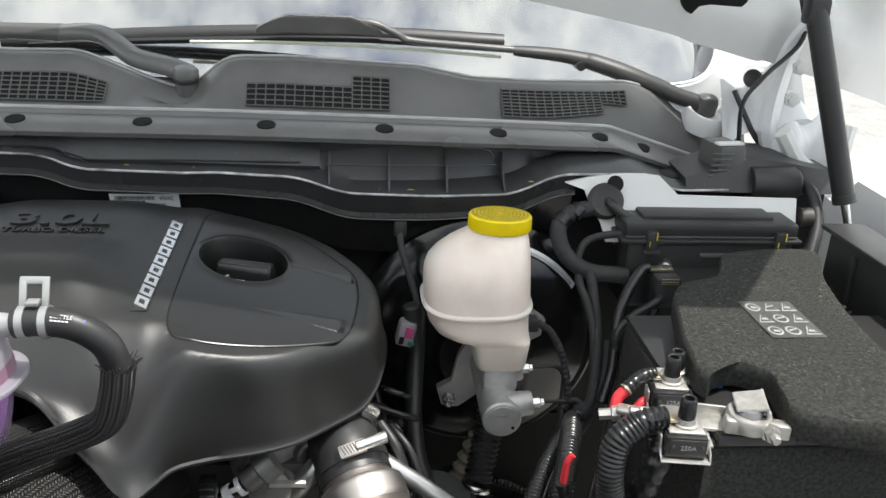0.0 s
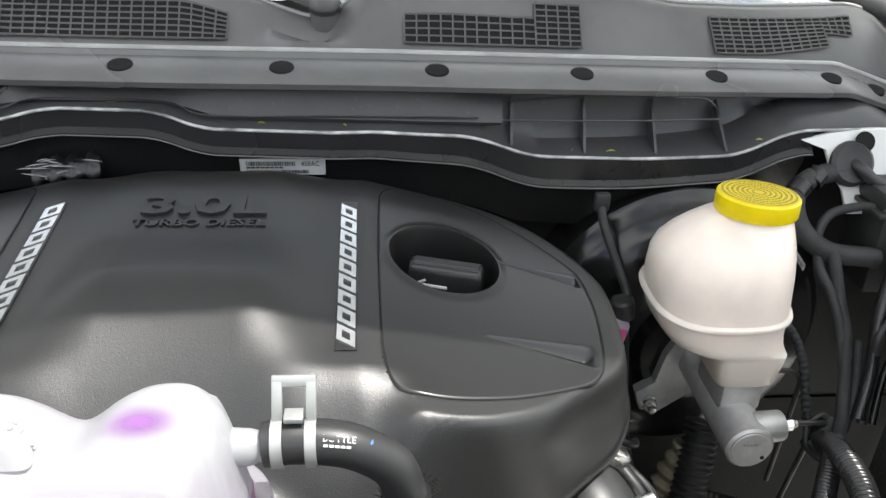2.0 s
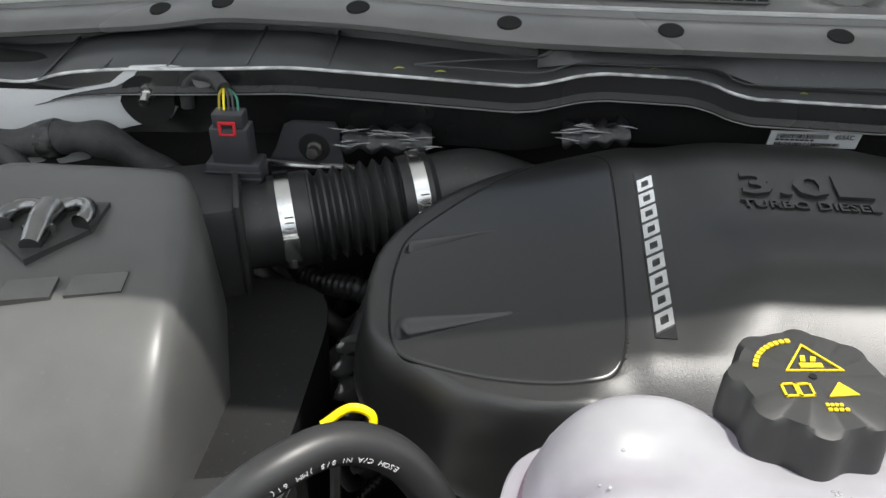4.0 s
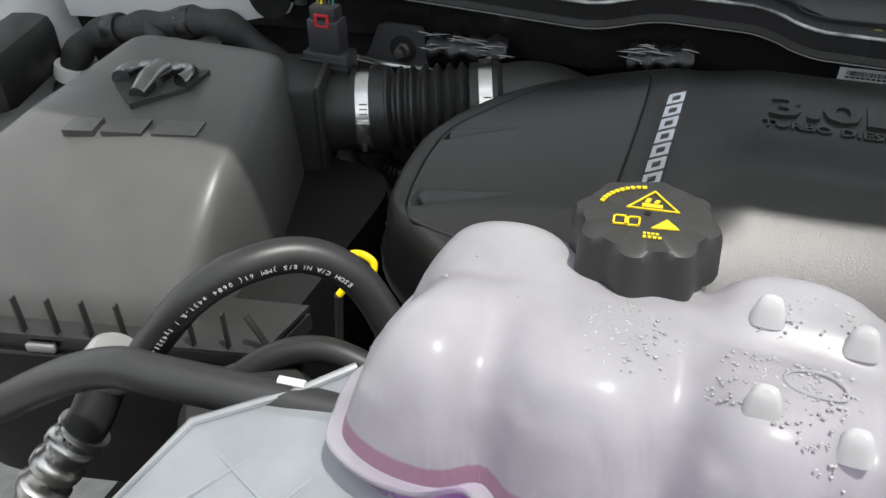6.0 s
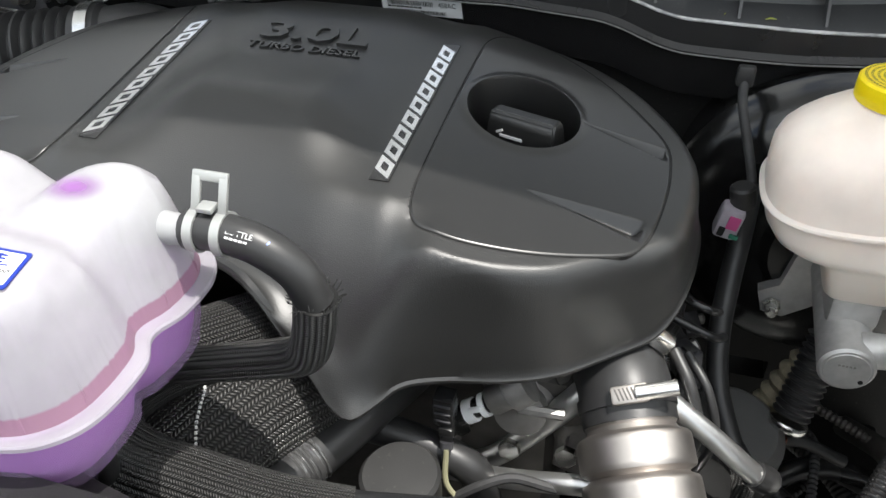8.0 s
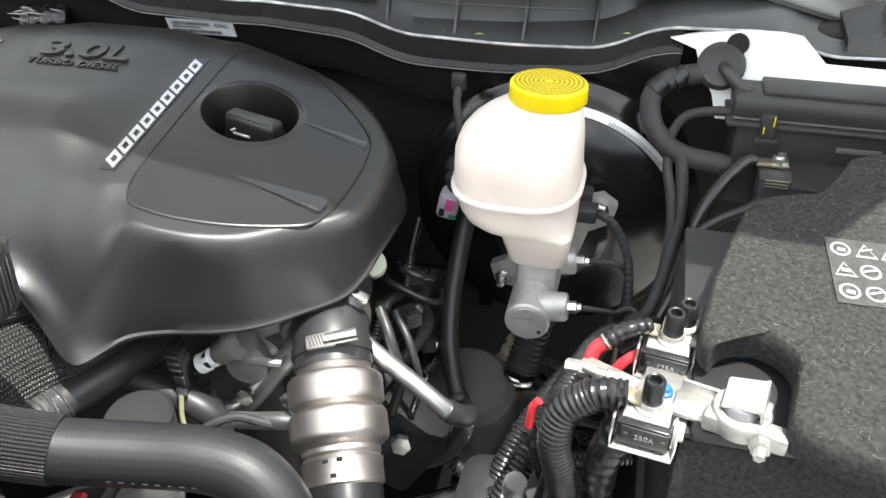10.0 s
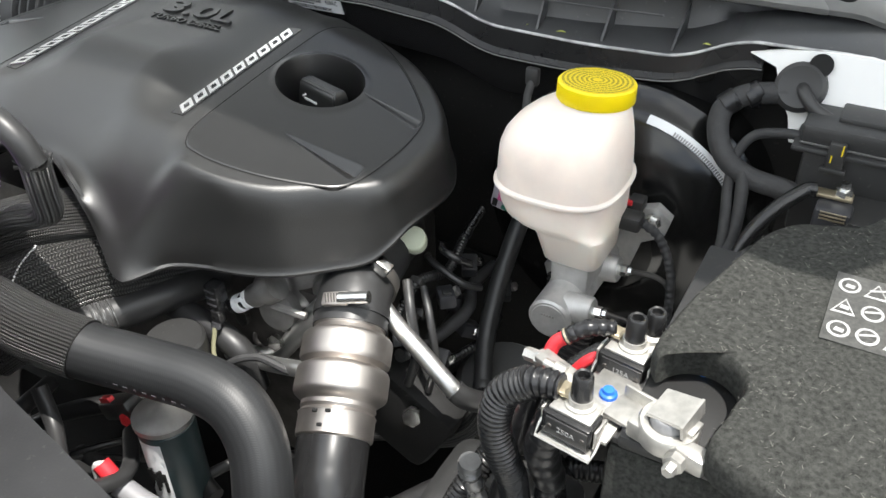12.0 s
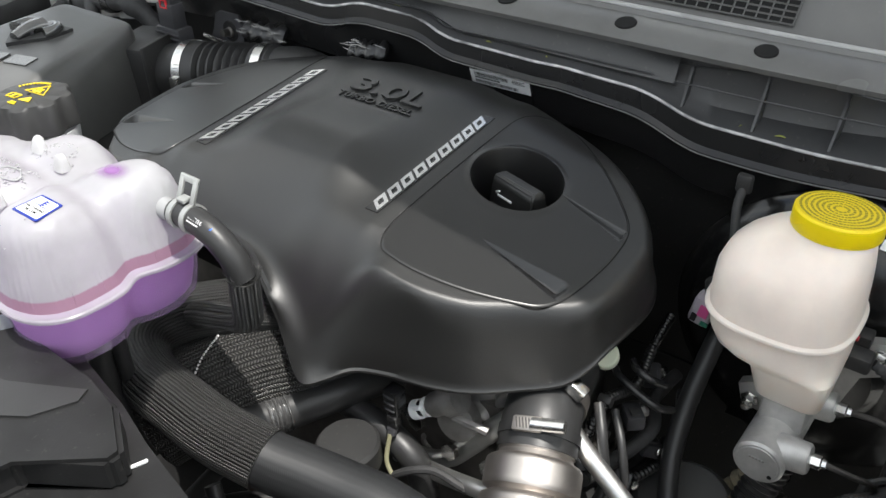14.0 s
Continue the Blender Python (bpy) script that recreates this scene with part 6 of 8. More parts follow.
    part("emblem_centre", tube([m @ V(0, 0.012, 0.005), m @ V(0, -0.004, 0.007), m @ V(0, -0.02, 0.004)], lambda f: 0.0115 - 0.004 * f, 12, 6), CHROME, ab)
    m2 = frame_of((-0.494, 0.354, 1.1292), (1, 0.24, 0.0), (-0.24, 1, 0.17)) @ Matrix.Scale(1.32, 4) @ Matrix.Scale(1.5, 4, (0, 1, 0))
    for k, w in enumerate((0.014, 0.020, 0.022)):
        x = (-0.033, -0.006, 0.026)[k]
        part("brand_block", sheet([m2 @ V(x - w / 2 - 0.003, -0.0045, 0.0015), m2 @ V(x + w / 2 + 0.002, -0.0045, 0.0015), m2 @ V(x + w / 2 + 0.004, 0.0045, 0.0015), m2 @ V(x - w / 2, 0.0045, 0.0015)], 0.006, m2.to_3x3() @ V(0, 0, 1)), CHROME, ab, "plain dark chromed block")

    du = thing("intake_duct", (-0.34, 0.50, 1.06), "black bellows intake duct with two bright clamps", "intake duct")
    a, b = V(-0.448, 0.525, 1.066), V(-0.255, 0.589, 1.079)
    d = (b - a).normalized()

    def at(f):
        return a.lerp(b, f)
    part("housing", box(at(-0.03), (0.068, 0.088, 0.092), 0.006, Matrix.Rotation(radians(18), 3, "Z")), PLASTIC, du)
    part("housing_lip", box(at(0.12), (0.006, 0.094, 0.096), 0.003, Matrix.Rotation(radians(18), 3, "Z")), PLASTIC, du)
    part("sensor_tube", lathe([(0.036, 0), (0.036, 0.05), (0.039, 0.052), (0.039, 0.058)], at(0.02), d, 36), PLASTIC, du)
    part("cuff", lathe([(0.040, 0), (0.0405, 0.03), (0.038, 0.034)], at(0.25), d, 36), RUBBER, du)
    part("bellows", tube([at(0.40), at(0.6), at(0.80)], 0.037, 36, 6, ribs=(0.0115, 0.0036)), RUBBER, du)
    part("end_cuff", lathe([(0.039, 0), (0.040, 0.025), (0.036, 0.03)], at(0.79), d, 36), RUBBER, du)
    part("pipe", tube([at(0.9), at(1.1), at(1.25) + V(0.02, 0.0, -0.02)], 0.036, 30, 6), PLASTIC, du)
    for f in (0.31, 0.86):
        cl = thing("worm_clamp", at(f), "bright steel worm-drive clamp on the intake duct", "hose clamp", "intake clamps")
        part("band", lathe([(0.0405, -0.006), (0.0422, -0.006), (0.0422, 0.006), (0.0405, 0.006)], at(f), d, 40), BRIGHT, cl)
        ps = at(f) + V(d.y, -d.x, 0).normalized() * 0.0425
        part("screw_housing", box(ps, (0.014, 0.009, 0.022), 0.002, Matrix.Rotation(radians(18), 3, "Z")), BRIGHT, cl)
        for k in range(3):
            e = radians(22 + 6 * k)
            part("band_slot", box(at(f) + (V(d.y, -d.x, 0).normalized() * math.cos(e) + V(0, 0, math.sin(e))) * 0.0424, (0.007, 0.0010, 0.0009), 0, Matrix.Rotation(radians(18), 3, "Z")), DULLALU, cl)
        part("screw", lathe([(0.0045, 0), (0.0045, 0.008), (0, 0.008)], ps + V(0, 0, -0.01), (0, 0, -1), 8), BRIGHT, cl)
    se = thing("flow_sensor", (-0.43, 0.557, 1.10), "charcoal air flow sensor plug with red lock", "sensor")
    o = V(-0.4310, 0.5570, 1.1100)
    rz = Matrix.Rotation(radians(0), 3, "Z")
    part("foot", box(o + V(0, 0, -0.001), (0.046, 0.024, 0.024), 0.002, rz), DKPLUG, se)
    for k in range(3):
        part("foot_rib", box(o + V(0, -0.0125, -0.008 + 0.006 * k), (0.048, 0.003, 0.002), 0.0006, rz), DKPLUG, se)
    part("plug", box(o + V(0.0, 0, 0.026), (0.032, 0.020, 0.032), 0.002, rz), DKPLUG, se)
    part("plug_top", box(o + V(0, 0, 0.046), (0.026, 0.016, 0.016), 0.002, rz), DKPLUG, se)
    for dx, dz, w, h in ((0, 0.047, 0.014, 0.0025), (-0.006, 0.042, 0.0025, 0.012), (0.006, 0.042, 0.0025, 0.012), (0, 0.037, 0.014, 0.002)):
        part("red_lock", box(o + V(dx, -0.0095, dz), (w, 0.002, h), 0.0004), RED, se)
    for k in range(5):
        part("wire", tube([o + V(-0.008 + 0.004 * k, 0, 0.052), o + V(-0.010 + 0.0035 * k, 0.010, 0.062), o + V(-0.016 + 0.001 * k, 0.035, 0.058)], 0.0011, 6, 6), (OLIVE, YELLOW, PLASTIC, PLASTIC, TEALWIRE)[k], se)
    part("wire_sleeve", tube([o + V(-0.014, 0.033, 0.058), o + V(-0.028, 0.048, 0.062), o + V(-0.046, 0.056, 0.060), o + V(-0.056, 0.056, 0.050), o + V(-0.058, 0.056, 0.030)], 0.0062, 12, 6), WRAP, se, "black cloth sleeve over the wires")
    # bracket, harness and foil on the firewall behind the duct
    br = thing("mounting_bracket", (-0.375, 0.60, 1.09), "dark grey steel bracket with a round stud", "bracket")
    part("plate", sheet([(-0.425, 0.604, 1.085), (-0.411, 0.604, 1.108), (-0.402, 0.604, 1.130), (-0.394, 0.604, 1.134), (-0.357, 0.604, 1.134), (-0.354, 0.604, 1.128), (-0.350, 0.604, 1.085)], 0.004, (0, -1, 0)), DKPLUG, br)
    part("hole", lathe([(0.0, 0.001), (0.0135, 0.001), (0.014, 0)], (-0.3765, 0.604, 1.110), (0, -1, 0), 24), INK, br)
    part("stud", lathe([(0.007, 0), (0.007, 0.012), (0.005, 0.014), (0.005, 0.024), (0, 0.025)], (-0.376, 0.612, 1.108), (0.05, -1, 0.15), 14), DARKMET, br)
    part("pipe", tube([(-0.425, 0.598, 1.098), (-0.39, 0.596, 1.096), (-0.34, 0.60, 1.094)], 0.003, 8, 4), BRIGHT, br, "thin bright pipe")
    rnd = random.Random(29)
    for x0, x1, z, c in ((-0.350, -0.272, 1.122, 26), (-0.160, -0.105, 1.136, 14)):
        fo = thing("foil_wrap", (x0, 0.60, z), "crinkled glossy black wrap behind the engine", "foil")
        part("foil", tube([(x0, 0.606, z - 0.004), ((x0 + x1) / 2, 0.602, z), (x1, 0.606, z + 0.002)], lambda f: 0.011 + 0.003 * math.sin(23 * f), 12, 10, flat=0.35), TAPE, fo)
        for k in range(c):
            f = rnd.random()
            q = V(x0 + (x1 - x0) * f, 0.5975, z + rnd.uniform(-0.010, 0.011))
            e = V(rnd.uniform(0.004, 0.014), 0.0, rnd.uniform(-0.002, 0.003))
            part("crease", tube([q - e, q + V(0, -0.0008, 0.0008), q + e], lambda f: 0.0001 + 0.0008 * math.sin(3.14 * f), 5, 3), FOIL, fo)
    ha = thing("wiring_harness", (-0.55, 0.56, 1.10), "taped black wiring harness behind the air box", "wiring")
    part("trunk", tube([(-0.78, 0.56, 1.01), (-0.765, 0.57, 1.055), (-0.735, 0.578, 1.088), (-0.69, 0.58, 1.102), (-0.64, 0.58, 1.112), (-0.59, 0.583, 1.120), (-0.555, 0.59, 1.112), (-0.51, 0.60, 1.07)], lambda f: 0.015 + 0.002 * math.sin(40 * f), 14, 10), WRAP, ha)
    part("pale_cuff", lathe([(0.0185, -0.008), (0.019, -0.005), (0.019, 0.005), (0.0185, 0.008)], (-0.768, 0.568, 1.048), (0.3, 0.1, 1), 18), PRIMER, ha, "pale tape cuff")
    for q in ((-0.70, 0.58, 1.100), (-0.605, 0.582, 1.118)):
        part("tape_band", lathe([(0.0168, -0.009), (0.0176, -0.006), (0.0176, 0.006), (0.0168, 0.009)], q, (1, 0, 0.25), 18), GLOSSBLK, ha)
    part("branch", tube([(-0.65, 0.575, 1.113), (-0.62, 0.55, 1.09), (-0.64, 0.52, 1.05), (-0.67, 0.48, 1.0)], 0.010, 10, 8), WRAP, ha)
    for p in ((-0.645, 0.60, 1.09), (-0.60, 0.60, 1.095)):
        part("pale_tape", box(p, (0.03, 0.012, 0.014), 0.004, Matrix.Rotation(0.5, 3, "Z")), PRIMER, ha)
    re = thing("relay_bracket", (-0.66, 0.42, 1.06), "black plastic bracket beside the air box", "bracket")
    part("arm", box((-0.80, 0.52, 1.075), (0.06, 0.14, 0.07), 0.02, Matrix.Rotation(0.3, 3, "Z")), PLASTIC, re)
    part("boss", lathe([(0.012, 0), (0.011, 0.006), (0.006, 0.007), (0, 0.007)], (-0.787, 0.47, 1.085), (0.3, -0.8, 0.4), 14), GREYPLUG, re)
    part("clip", box((-0.665, 0.36, 1.06), (0.03, 0.03, 0.03), 0.006), PLASTIC, re)
    # dark hoses and crumpled wrap in the gap under the intake duct
    rnd = random.Random(17)
    for k in range(16):
        c = V(rnd.uniform(-0.40, -0.29), rnd.uniform(0.46, 0.60), rnd.uniform(0.80, 0.99))
        a = rnd.uniform(-0.6, 0.9)
        d = V(math.cos(a), 0.4 * math.sin(3 * a), math.sin(a)) * rnd.uniform(0.05, 0.10)
        lo = thing("low_hose", c, "dark hose under the intake duct", "hose", "duct hoses")
        part("hose", tube([V(c.x - d.x, 0.665, c.z - d.z), c - d * 0.6, c + V(0.01, -0.02, 0.012), c + d * 0.6, V(c.x + d.x, 0.665, c.z + d.z)], rnd.uniform(0.004, 0.014), 12, 6, ribs=(0.006, 0.0008) if k % 4 == 0 else None), (RUBBER, GLOSSBLK, WRAP, DARKMET)[k % 4], lo)
    fo = thing("foil_wrap", (-0.325, 0.44, 0.98), "crumpled silver wrap hanging beside the engine", "foil")
    part("foil", tube([(-0.318, 0.455, 1.02), (-0.325, 0.45, 0.985), (-0.318, 0.445, 0.95), (-0.328, 0.44, 0.90)], lambda f: 0.012 + 0.004 * math.sin(31 * f), 14, 12, flat=0.4), FOIL, fo)
    # duct below the box, dipstick loop
    lo = thing("dipstick", (-0.289, 0.336, 1.03), "yellow dipstick loop beside the engine cover", "dipstick")
    part("loop", tube([(-0.304, 0.301, 1.082), (-0.289, 0.311, 1.088), (-0.276, 0.311, 1.084), (-0.276, 0.306, 1.076), (-0.287, 0.303, 1.074), (-0.296, 0.294, 1.062)], 0.0028, 8, 6), YELLOW, lo)
    part("stem", tube([(-0.296, 0.294, 1.062), (-0.299, 0.291, 1.014)], 0.0032, 8, 2, smooth=False), PLASTIC, lo, "dark stem")
    part("tube_stem", tube([(-0.255, 0.265, 1.05), (-0.25, 0.27, 0.9)], 0.005, 8, 4), DARKMET, lo)


def build_ac_lines():
    a = thing("refrigerant_hose", (-0.28, 0.2, 1.1), "black refrigerant hose arching beside the bottle", "hose")
    path = [(-0.362, 0.165, 1.085), (-0.350, 0.172, 1.105), (-0.325, 0.186, 1.136), (-0.300, 0.205, 1.150), (-0.275, 0.225, 1.150), (-0.25, 0.235, 1.135), (-0.23, 0.235, 1.105), (-0.215, 0.23, 1.06)]
    part("hose", tube(path, 0.0105, 18, 8), RUBBER, a)
    txt = "R-1234yf / R-134a 4860 (16 MM) 5/8 IN A/C HOSE"
    pts = spline(path, 12)
    acc = [0.0]
    for p, q in zip(pts, pts[1:]):
        acc.append(acc[-1] + (q - p).length)
    bm = bmesh.new()
    for k, ch in enumerate(txt):
        if ch == " ":
            continue
        s = 0.026 + 0.0031 * k
        j = min(len(pts) - 2, max(i for i in range(len(acc)) if acc[i] <= s))
        p = pts[j].lerp(pts[j + 1], (s - acc[j]) / (acc[j + 1] - acc[j]))
        d = (pts[j + 1] - pts[j]).normalized()
        out = V(0.45, -0.85, -0.05)
        out = (out - d * out.dot(d)).normalized()
        m = frame_of(p + out * 0.0107, -d, out.cross(-d))
        ob = lettering("glyph", ch, 0.0042, m, WHITEINK, None, 0.0001)
        bm.from_mesh(ob.data)
        bpy.data.objects.remove(ob)
    part("hose_print", bm, WHITEINK, a, "white printed hose marking")
    part("collar", lathe([(0.0125, 0), (0.0175, 0.001), (0.0185, 0.004), (0.0185, 0.014), (0.0165, 0.017), (0.011, 0.0175)], (-0.381, 0.162, 1.082), (0.62, 0.25, 0.75), 24), CLAMPGREY, a, "pale crimp collar")
    part("lower_hose", tube([(-0.378, 0.162, 1.086), (-0.383, 0.142, 1.062), (-0.392, 0.132, 1.048)], 0.0130, 18, 6), RUBBER, a)
    part("crimp_ferrule", tube([(-0.386, 0.139, 1.056), (-0.396, 0.128, 1.042), (-0.408, 0.115, 1.022), (-0.418, 0.104, 1.0), (-0.424, 0.098, 0.975)], lambda f: 0.0150 + 0.0012 * math.tanh(4 * math.sin(1 + 38 * f)) if f < 0.62 else 0.0115, 24, 14), ALUPIPE, a, "crimped aluminium ferrule with bands")
    b = thing("refrigerant_line", (-0.32, 0.12, 1.12), "thick black rigid line crossing the bay", "pipe")
    part("line", tube([(-0.56, 0.115, 0.985), (-0.45, 0.118, 1.062), (-0.37, 0.12, 1.118), (-0.325, 0.12, 1.142), (-0.29, 0.12, 1.146), (-0.20, 0.13, 1.142)], 0.0105, 16, 8), RUBBER, b)
    part("white_mark", tube([(-0.235, 0.1295, 1.1545), (-0.222, 0.131, 1.154)], 0.0022, 6, 2, smooth=False), WHITEINK, b)
    c = thing("heater_hose", (-0.25, 0.2, 1.08), "thin black hose behind the bottle", "hose")
    part("hose", tube([(-0.36, 0.12, 0.98), (-0.335, 0.16, 1.04), (-0.30, 0.19, 1.085), (-0.26, 0.205, 1.10), (-0.21, 0.205, 1.09)], 0.008, 12, 8), RUBBER, c)
    d = thing("metal_pipe", (-0.48, 0.12, 1.05), "silver aluminium pipe at the fender side", "pipe")
    part("pipe", tube([(-0.52, 0.10, 1.11), (-0.50, 0.105, 1.11), (-0.475, 0.105, 1.09), (-0.465, 0.10, 1.03), (-0.46, 0.095, 0.97)], 0.012, 14, 8), DULLALU, d)
    e = thing("accumulator", (-0.20, 0.24, 1.0), "dark round canister behind the bottle", "canister")
    part("can", lathe([(0.036, 0), (0.04, 0.004), (0.04, 0.06), (0.034, 0.068), (0, 0.07)], (-0.285, 0.165, 1.02), (0, 0, 1), 28), PLASTIC, e)


# ---- battery side ----
def build_battery():
    ba = thing("battery", (0.67, 0.25, 0.88), "battery under a grey felt insulation jacket", "battery")
    part("case", box((0.664, 0.322, 0.982), (0.262, 0.211, 0.20), 0.008), FELT, ba, "felt jacket around the sides")
    part("top_ledge", box((0.664, 0.324, 1.0835), (0.258, 0.210, 0.005), 0.0015), PLASTIC, ba, "black plastic battery top")
    arc = [(0.571 + 0.0235 * math.cos(a), 0.2535 + 0.0235 * math.sin(a)) for a in np.linspace(radians(170), radians(-25), 18)]
    outl = [(0.541, 0.268), (0.543, 0.290), (0.549, 0.325), (0.558, 0.360), (0.570, 0.405), (0.586, 0.431), (0.606, 0.440), (0.628, 0.450), (0.646, 0.484), (0.66, 0.508), (0.70, 0.522), (0.755, 0.524), (0.762, 0.50), (0.735, 0.44), (0.712, 0.34), (0.705, 0.26), (0.70, 0.18), (0.66, 0.183), (0.63, 0.190), (0.607, 0.196), (0.592, 0.203), (0.587, 0.212), (0.590, 0.226)] + arc[::-1]
    # felt lid, slightly wavy, rolled over at its edges
    bm = bmesh.new()
    ring = closed_spline([V(x, y, 0) for x, y in outl], 180)
    c = V(0.67, 0.33, 0)
    rows = []
    for f, z in ((1.0, 1.098), (1.006, 1.102), (1.006, 1.112), (0.997, 1.1175), (0.98, 1.1195)):
        rows.append([bm.verts.new((c.x + (p.x - c.x) * f, c.y + (p.y - c.y) * f, z)) for p in ring])
    for k in range(1, 14):
        f = 0.97 * (1 - k / 14)
        rows.append([bm.verts.new((c.x + (p.x - c.x) * f, c.y + (p.y - c.y) * f, 1.1205 + 0.0012 * math.sin(31 * (c.x + (p.x - c.x) * f)) * math.sin(23 * (c.y + (p.y - c.y) * f)))) for p in ring])
    for a, b in zip(rows, rows[1:]):
        for k in range(len(ring)):
            bm.faces.new((a[k], a[(k + 1) % len(ring)], b[(k + 1) % len(ring)], b[k]))
    bm.faces.new(rows[-1])
    part("felt_lid", bm, FELT, ba, "grey felt lid with a cut-out")
    fz = bmesh.new()
    rnd = random.Random(11)
    for _ in range(1100):
        p = ring[rnd.randrange(len(ring))]
        f = math.sqrt(rnd.random())
        q = V(c.x + (p.x - c.x) * f, c.y + (p.y - c.y) * f, 1.1205)
        a = rnd.uniform(0, 6.28)
        d = V(math.cos(a), math.sin(a), rnd.uniform(0, 0.5)) * rnd.uniform(0.001, 0.003)
        tube([q, q + d], 0.00012, 3, 1, fz, smooth=False, caps=False)
    part("fibre_fuzz", fz, mat("pale_fibre", (0.16, 0.155, 0.14), 0.9), ba)["kind"] = "stuff"
    # warning sticker with nine symbols
    m = frame_of((0.645, 0.348, 1.1215), (1, 0.0, 0.0), (0.2, 1, 0.0)) @ Matrix.Scale(0.86, 4) @ Matrix.Scale(1.2, 4, (0, 1, 0))
    part("sticker", sheet([m @ V(x, y, 0.0006) for x, y in ((-0.028, 0.034), (0.028, 0.034), (0.028, -0.034), (-0.028, -0.034))], 0.0003), FELTSHINE, ba, "clear sticker with white warning symbols")
    for r in range(3):
        for q in range(3):
            cx, cy = -0.018 + 0.018 * q, 0.022 - 0.022 * r
            if (r + q) % 3 == 1 or q == 2:
                pts = [(cx - 0.008, cy - 0.007), (cx + 0.008, cy - 0.007), (cx, cy + 0.008)]
            else:
                pts = [(cx + 0.0075 * math.cos(a), cy + 0.0075 * math.sin(a)) for a in np.linspace(0, 6.283, 17)[:-1]]
            part("symbol", sheet([m @ V(x, y, 0.0009) for x, y in pts], 0.0003), SYMGREY, ba)
            part("symbol_field", sheet([m @ V(cx + (x - cx) * 0.74, cy + (y - cy) * 0.74, 0.0012) for x, y in pts], 0.0003), FELTSHINE, ba)
            bars = (((-0.003, -0.0025), (0.003, -0.0035), (0.0035, 0.000), (-0.002, 0.0008)) if q != 1 else ((-0.005, 0.0), (0.005, 0.0035), (0.0052, 0.0018), (-0.0048, -0.0017)))
            part("symbol_mark", sheet([m @ V(cx + dx, cy + dy, 0.0015) for dx, dy in bars], 0.0003), SYMGREY, ba)
    part("blue_vent", lathe([(0.0035, 0), (0.0035, 0.003), (0, 0.004)], (0.568, 0.285, 1.092), (0, 0, 1), 12), BLUE, ba)
    part("post_pad", box((0.57, 0.25, 1.088), (0.060, 0.07, 0.010), 0.003), PLASTIC, ba)

    ft = thing("fuse_terminal", (0.53, 0.24, 1.09), "silver battery terminal with two bolted fuses", "battery terminal")
    rz = Matrix.Rotation(radians(-8), 3, "Z")
    part("bus_bar", box((0.525, 0.243, 1.0865), (0.030, 0.060, 0.003), 0.001, rz), TIN, ft)
    part("bus_disc", lathe([(0.018, 0), (0.018, 0.0032), (0.0165, 0.0038), (0, 0.0038)], (0.5255, 0.246, 1.0850), (0, 0, 1), 28), TIN, ft)
    rc = Matrix.Rotation(radians(-14), 3, "Z")
    part("bus_arm", box((0.547, 0.232, 1.0925), (0.036, 0.020, 0.003), 0.001, rc), TIN, ft)
    part("arm_flange", box((0.548, 0.2425, 1.097), (0.030, 0.0025, 0.010), 0.0008, rc), TIN, ft)
    part("post_ring", lathe([(0.0155, 0), (0.0165, 0.001), (0.0165, 0.010), (0.0155, 0.0115), (0.0115, 0.0115), (0.011, 0.009), (0, 0.009)], (0.564, 0.224, 1.0965), (0.05, -0.05, 1), 28), TIN, ft)
    part("post_clamp", box((0.567, 0.2155, 1.1005), (0.046, 0.012, 0.012), 0.0025, rc), TIN, ft, "dull tinned post clamp")
    part("battery_post", lathe([(0.0105, 0), (0.0098, 0.013), (0.0085, 0.0145), (0, 0.0145)], (0.564, 0.224, 1.0985), (0, 0, 1), 24), LEADGREY, ft, "grey lead post")
    part("tab_base", box((0.570, 0.226, 1.1085), (0.020, 0.012, 0.003), 0.001, rc), TIN, ft)
    b = sheet([(0.552, 0.219, 1.1125), (0.557, 0.241, 1.1145), (0.578, 0.2365, 1.1195), (0.573, 0.2135, 1.1165)], 0.0022, (-0.2, -0.05, 1))
    bmesh.ops.bevel(b, geom=list(b.edges), offset=0.0006, segments=2, affect="EDGES")
    part("cover_plate", b, TIN, ft, "slanted bright plate over the post")
    part("plate_fold", sheet([(0.578, 0.2365, 1.1195), (0.573, 0.2135, 1.1165), (0.5745, 0.2135, 1.1085), (0.5795, 0.2360, 1.1105)], 0.0016, (1, -0.2, 0.1)), TIN, ft)
    part("clamp_bolt", lathe([(0.0075, 0), (0.0075, 0.0018), (0.0058, 0.002), (0.0058, 0.0075), (0.0036, 0.008), (0.0036, 0.013), (0.0028, 0.014), (0, 0.014)], (0.5745, 0.2085, 1.1005), (-0.15, -1, 0.08), 6), TIN, ft)
    part("blue_nut", lathe([(0.0056, 0), (0.0053, 0.002), (0.0038, 0.003), (0.0033, 0.005), (0, 0.0055)], (0.5240, 0.2455, 1.0887), (0, 0, 1), 12), BLUE, ft)
    for x, y, z, amp in ((0.524, 0.271, 1.0895, "125A"), (0.514, 0.211, 1.0895, "250A")):
        fu = part("fuse_body", box((x, y + 0.0035, z), (0.030, 0.017, 0.017), 0.0015, rz), GLOSSBLK, ft, "black fuse block with printed rating")
        part("window_frame", box((x, y - 0.0052, z + 0.0005), (0.026, 0.0012, 0.0125), 0.0005, rz), PLASTIC, fu)
        mm = frame_of((x, y - 0.0062, z + 0.0005), rz @ V(1, 0, 0), (0, 0, 1))
        lettering("rating", amp, 0.0052, mm, SYMGREY, fu, 0.0001)
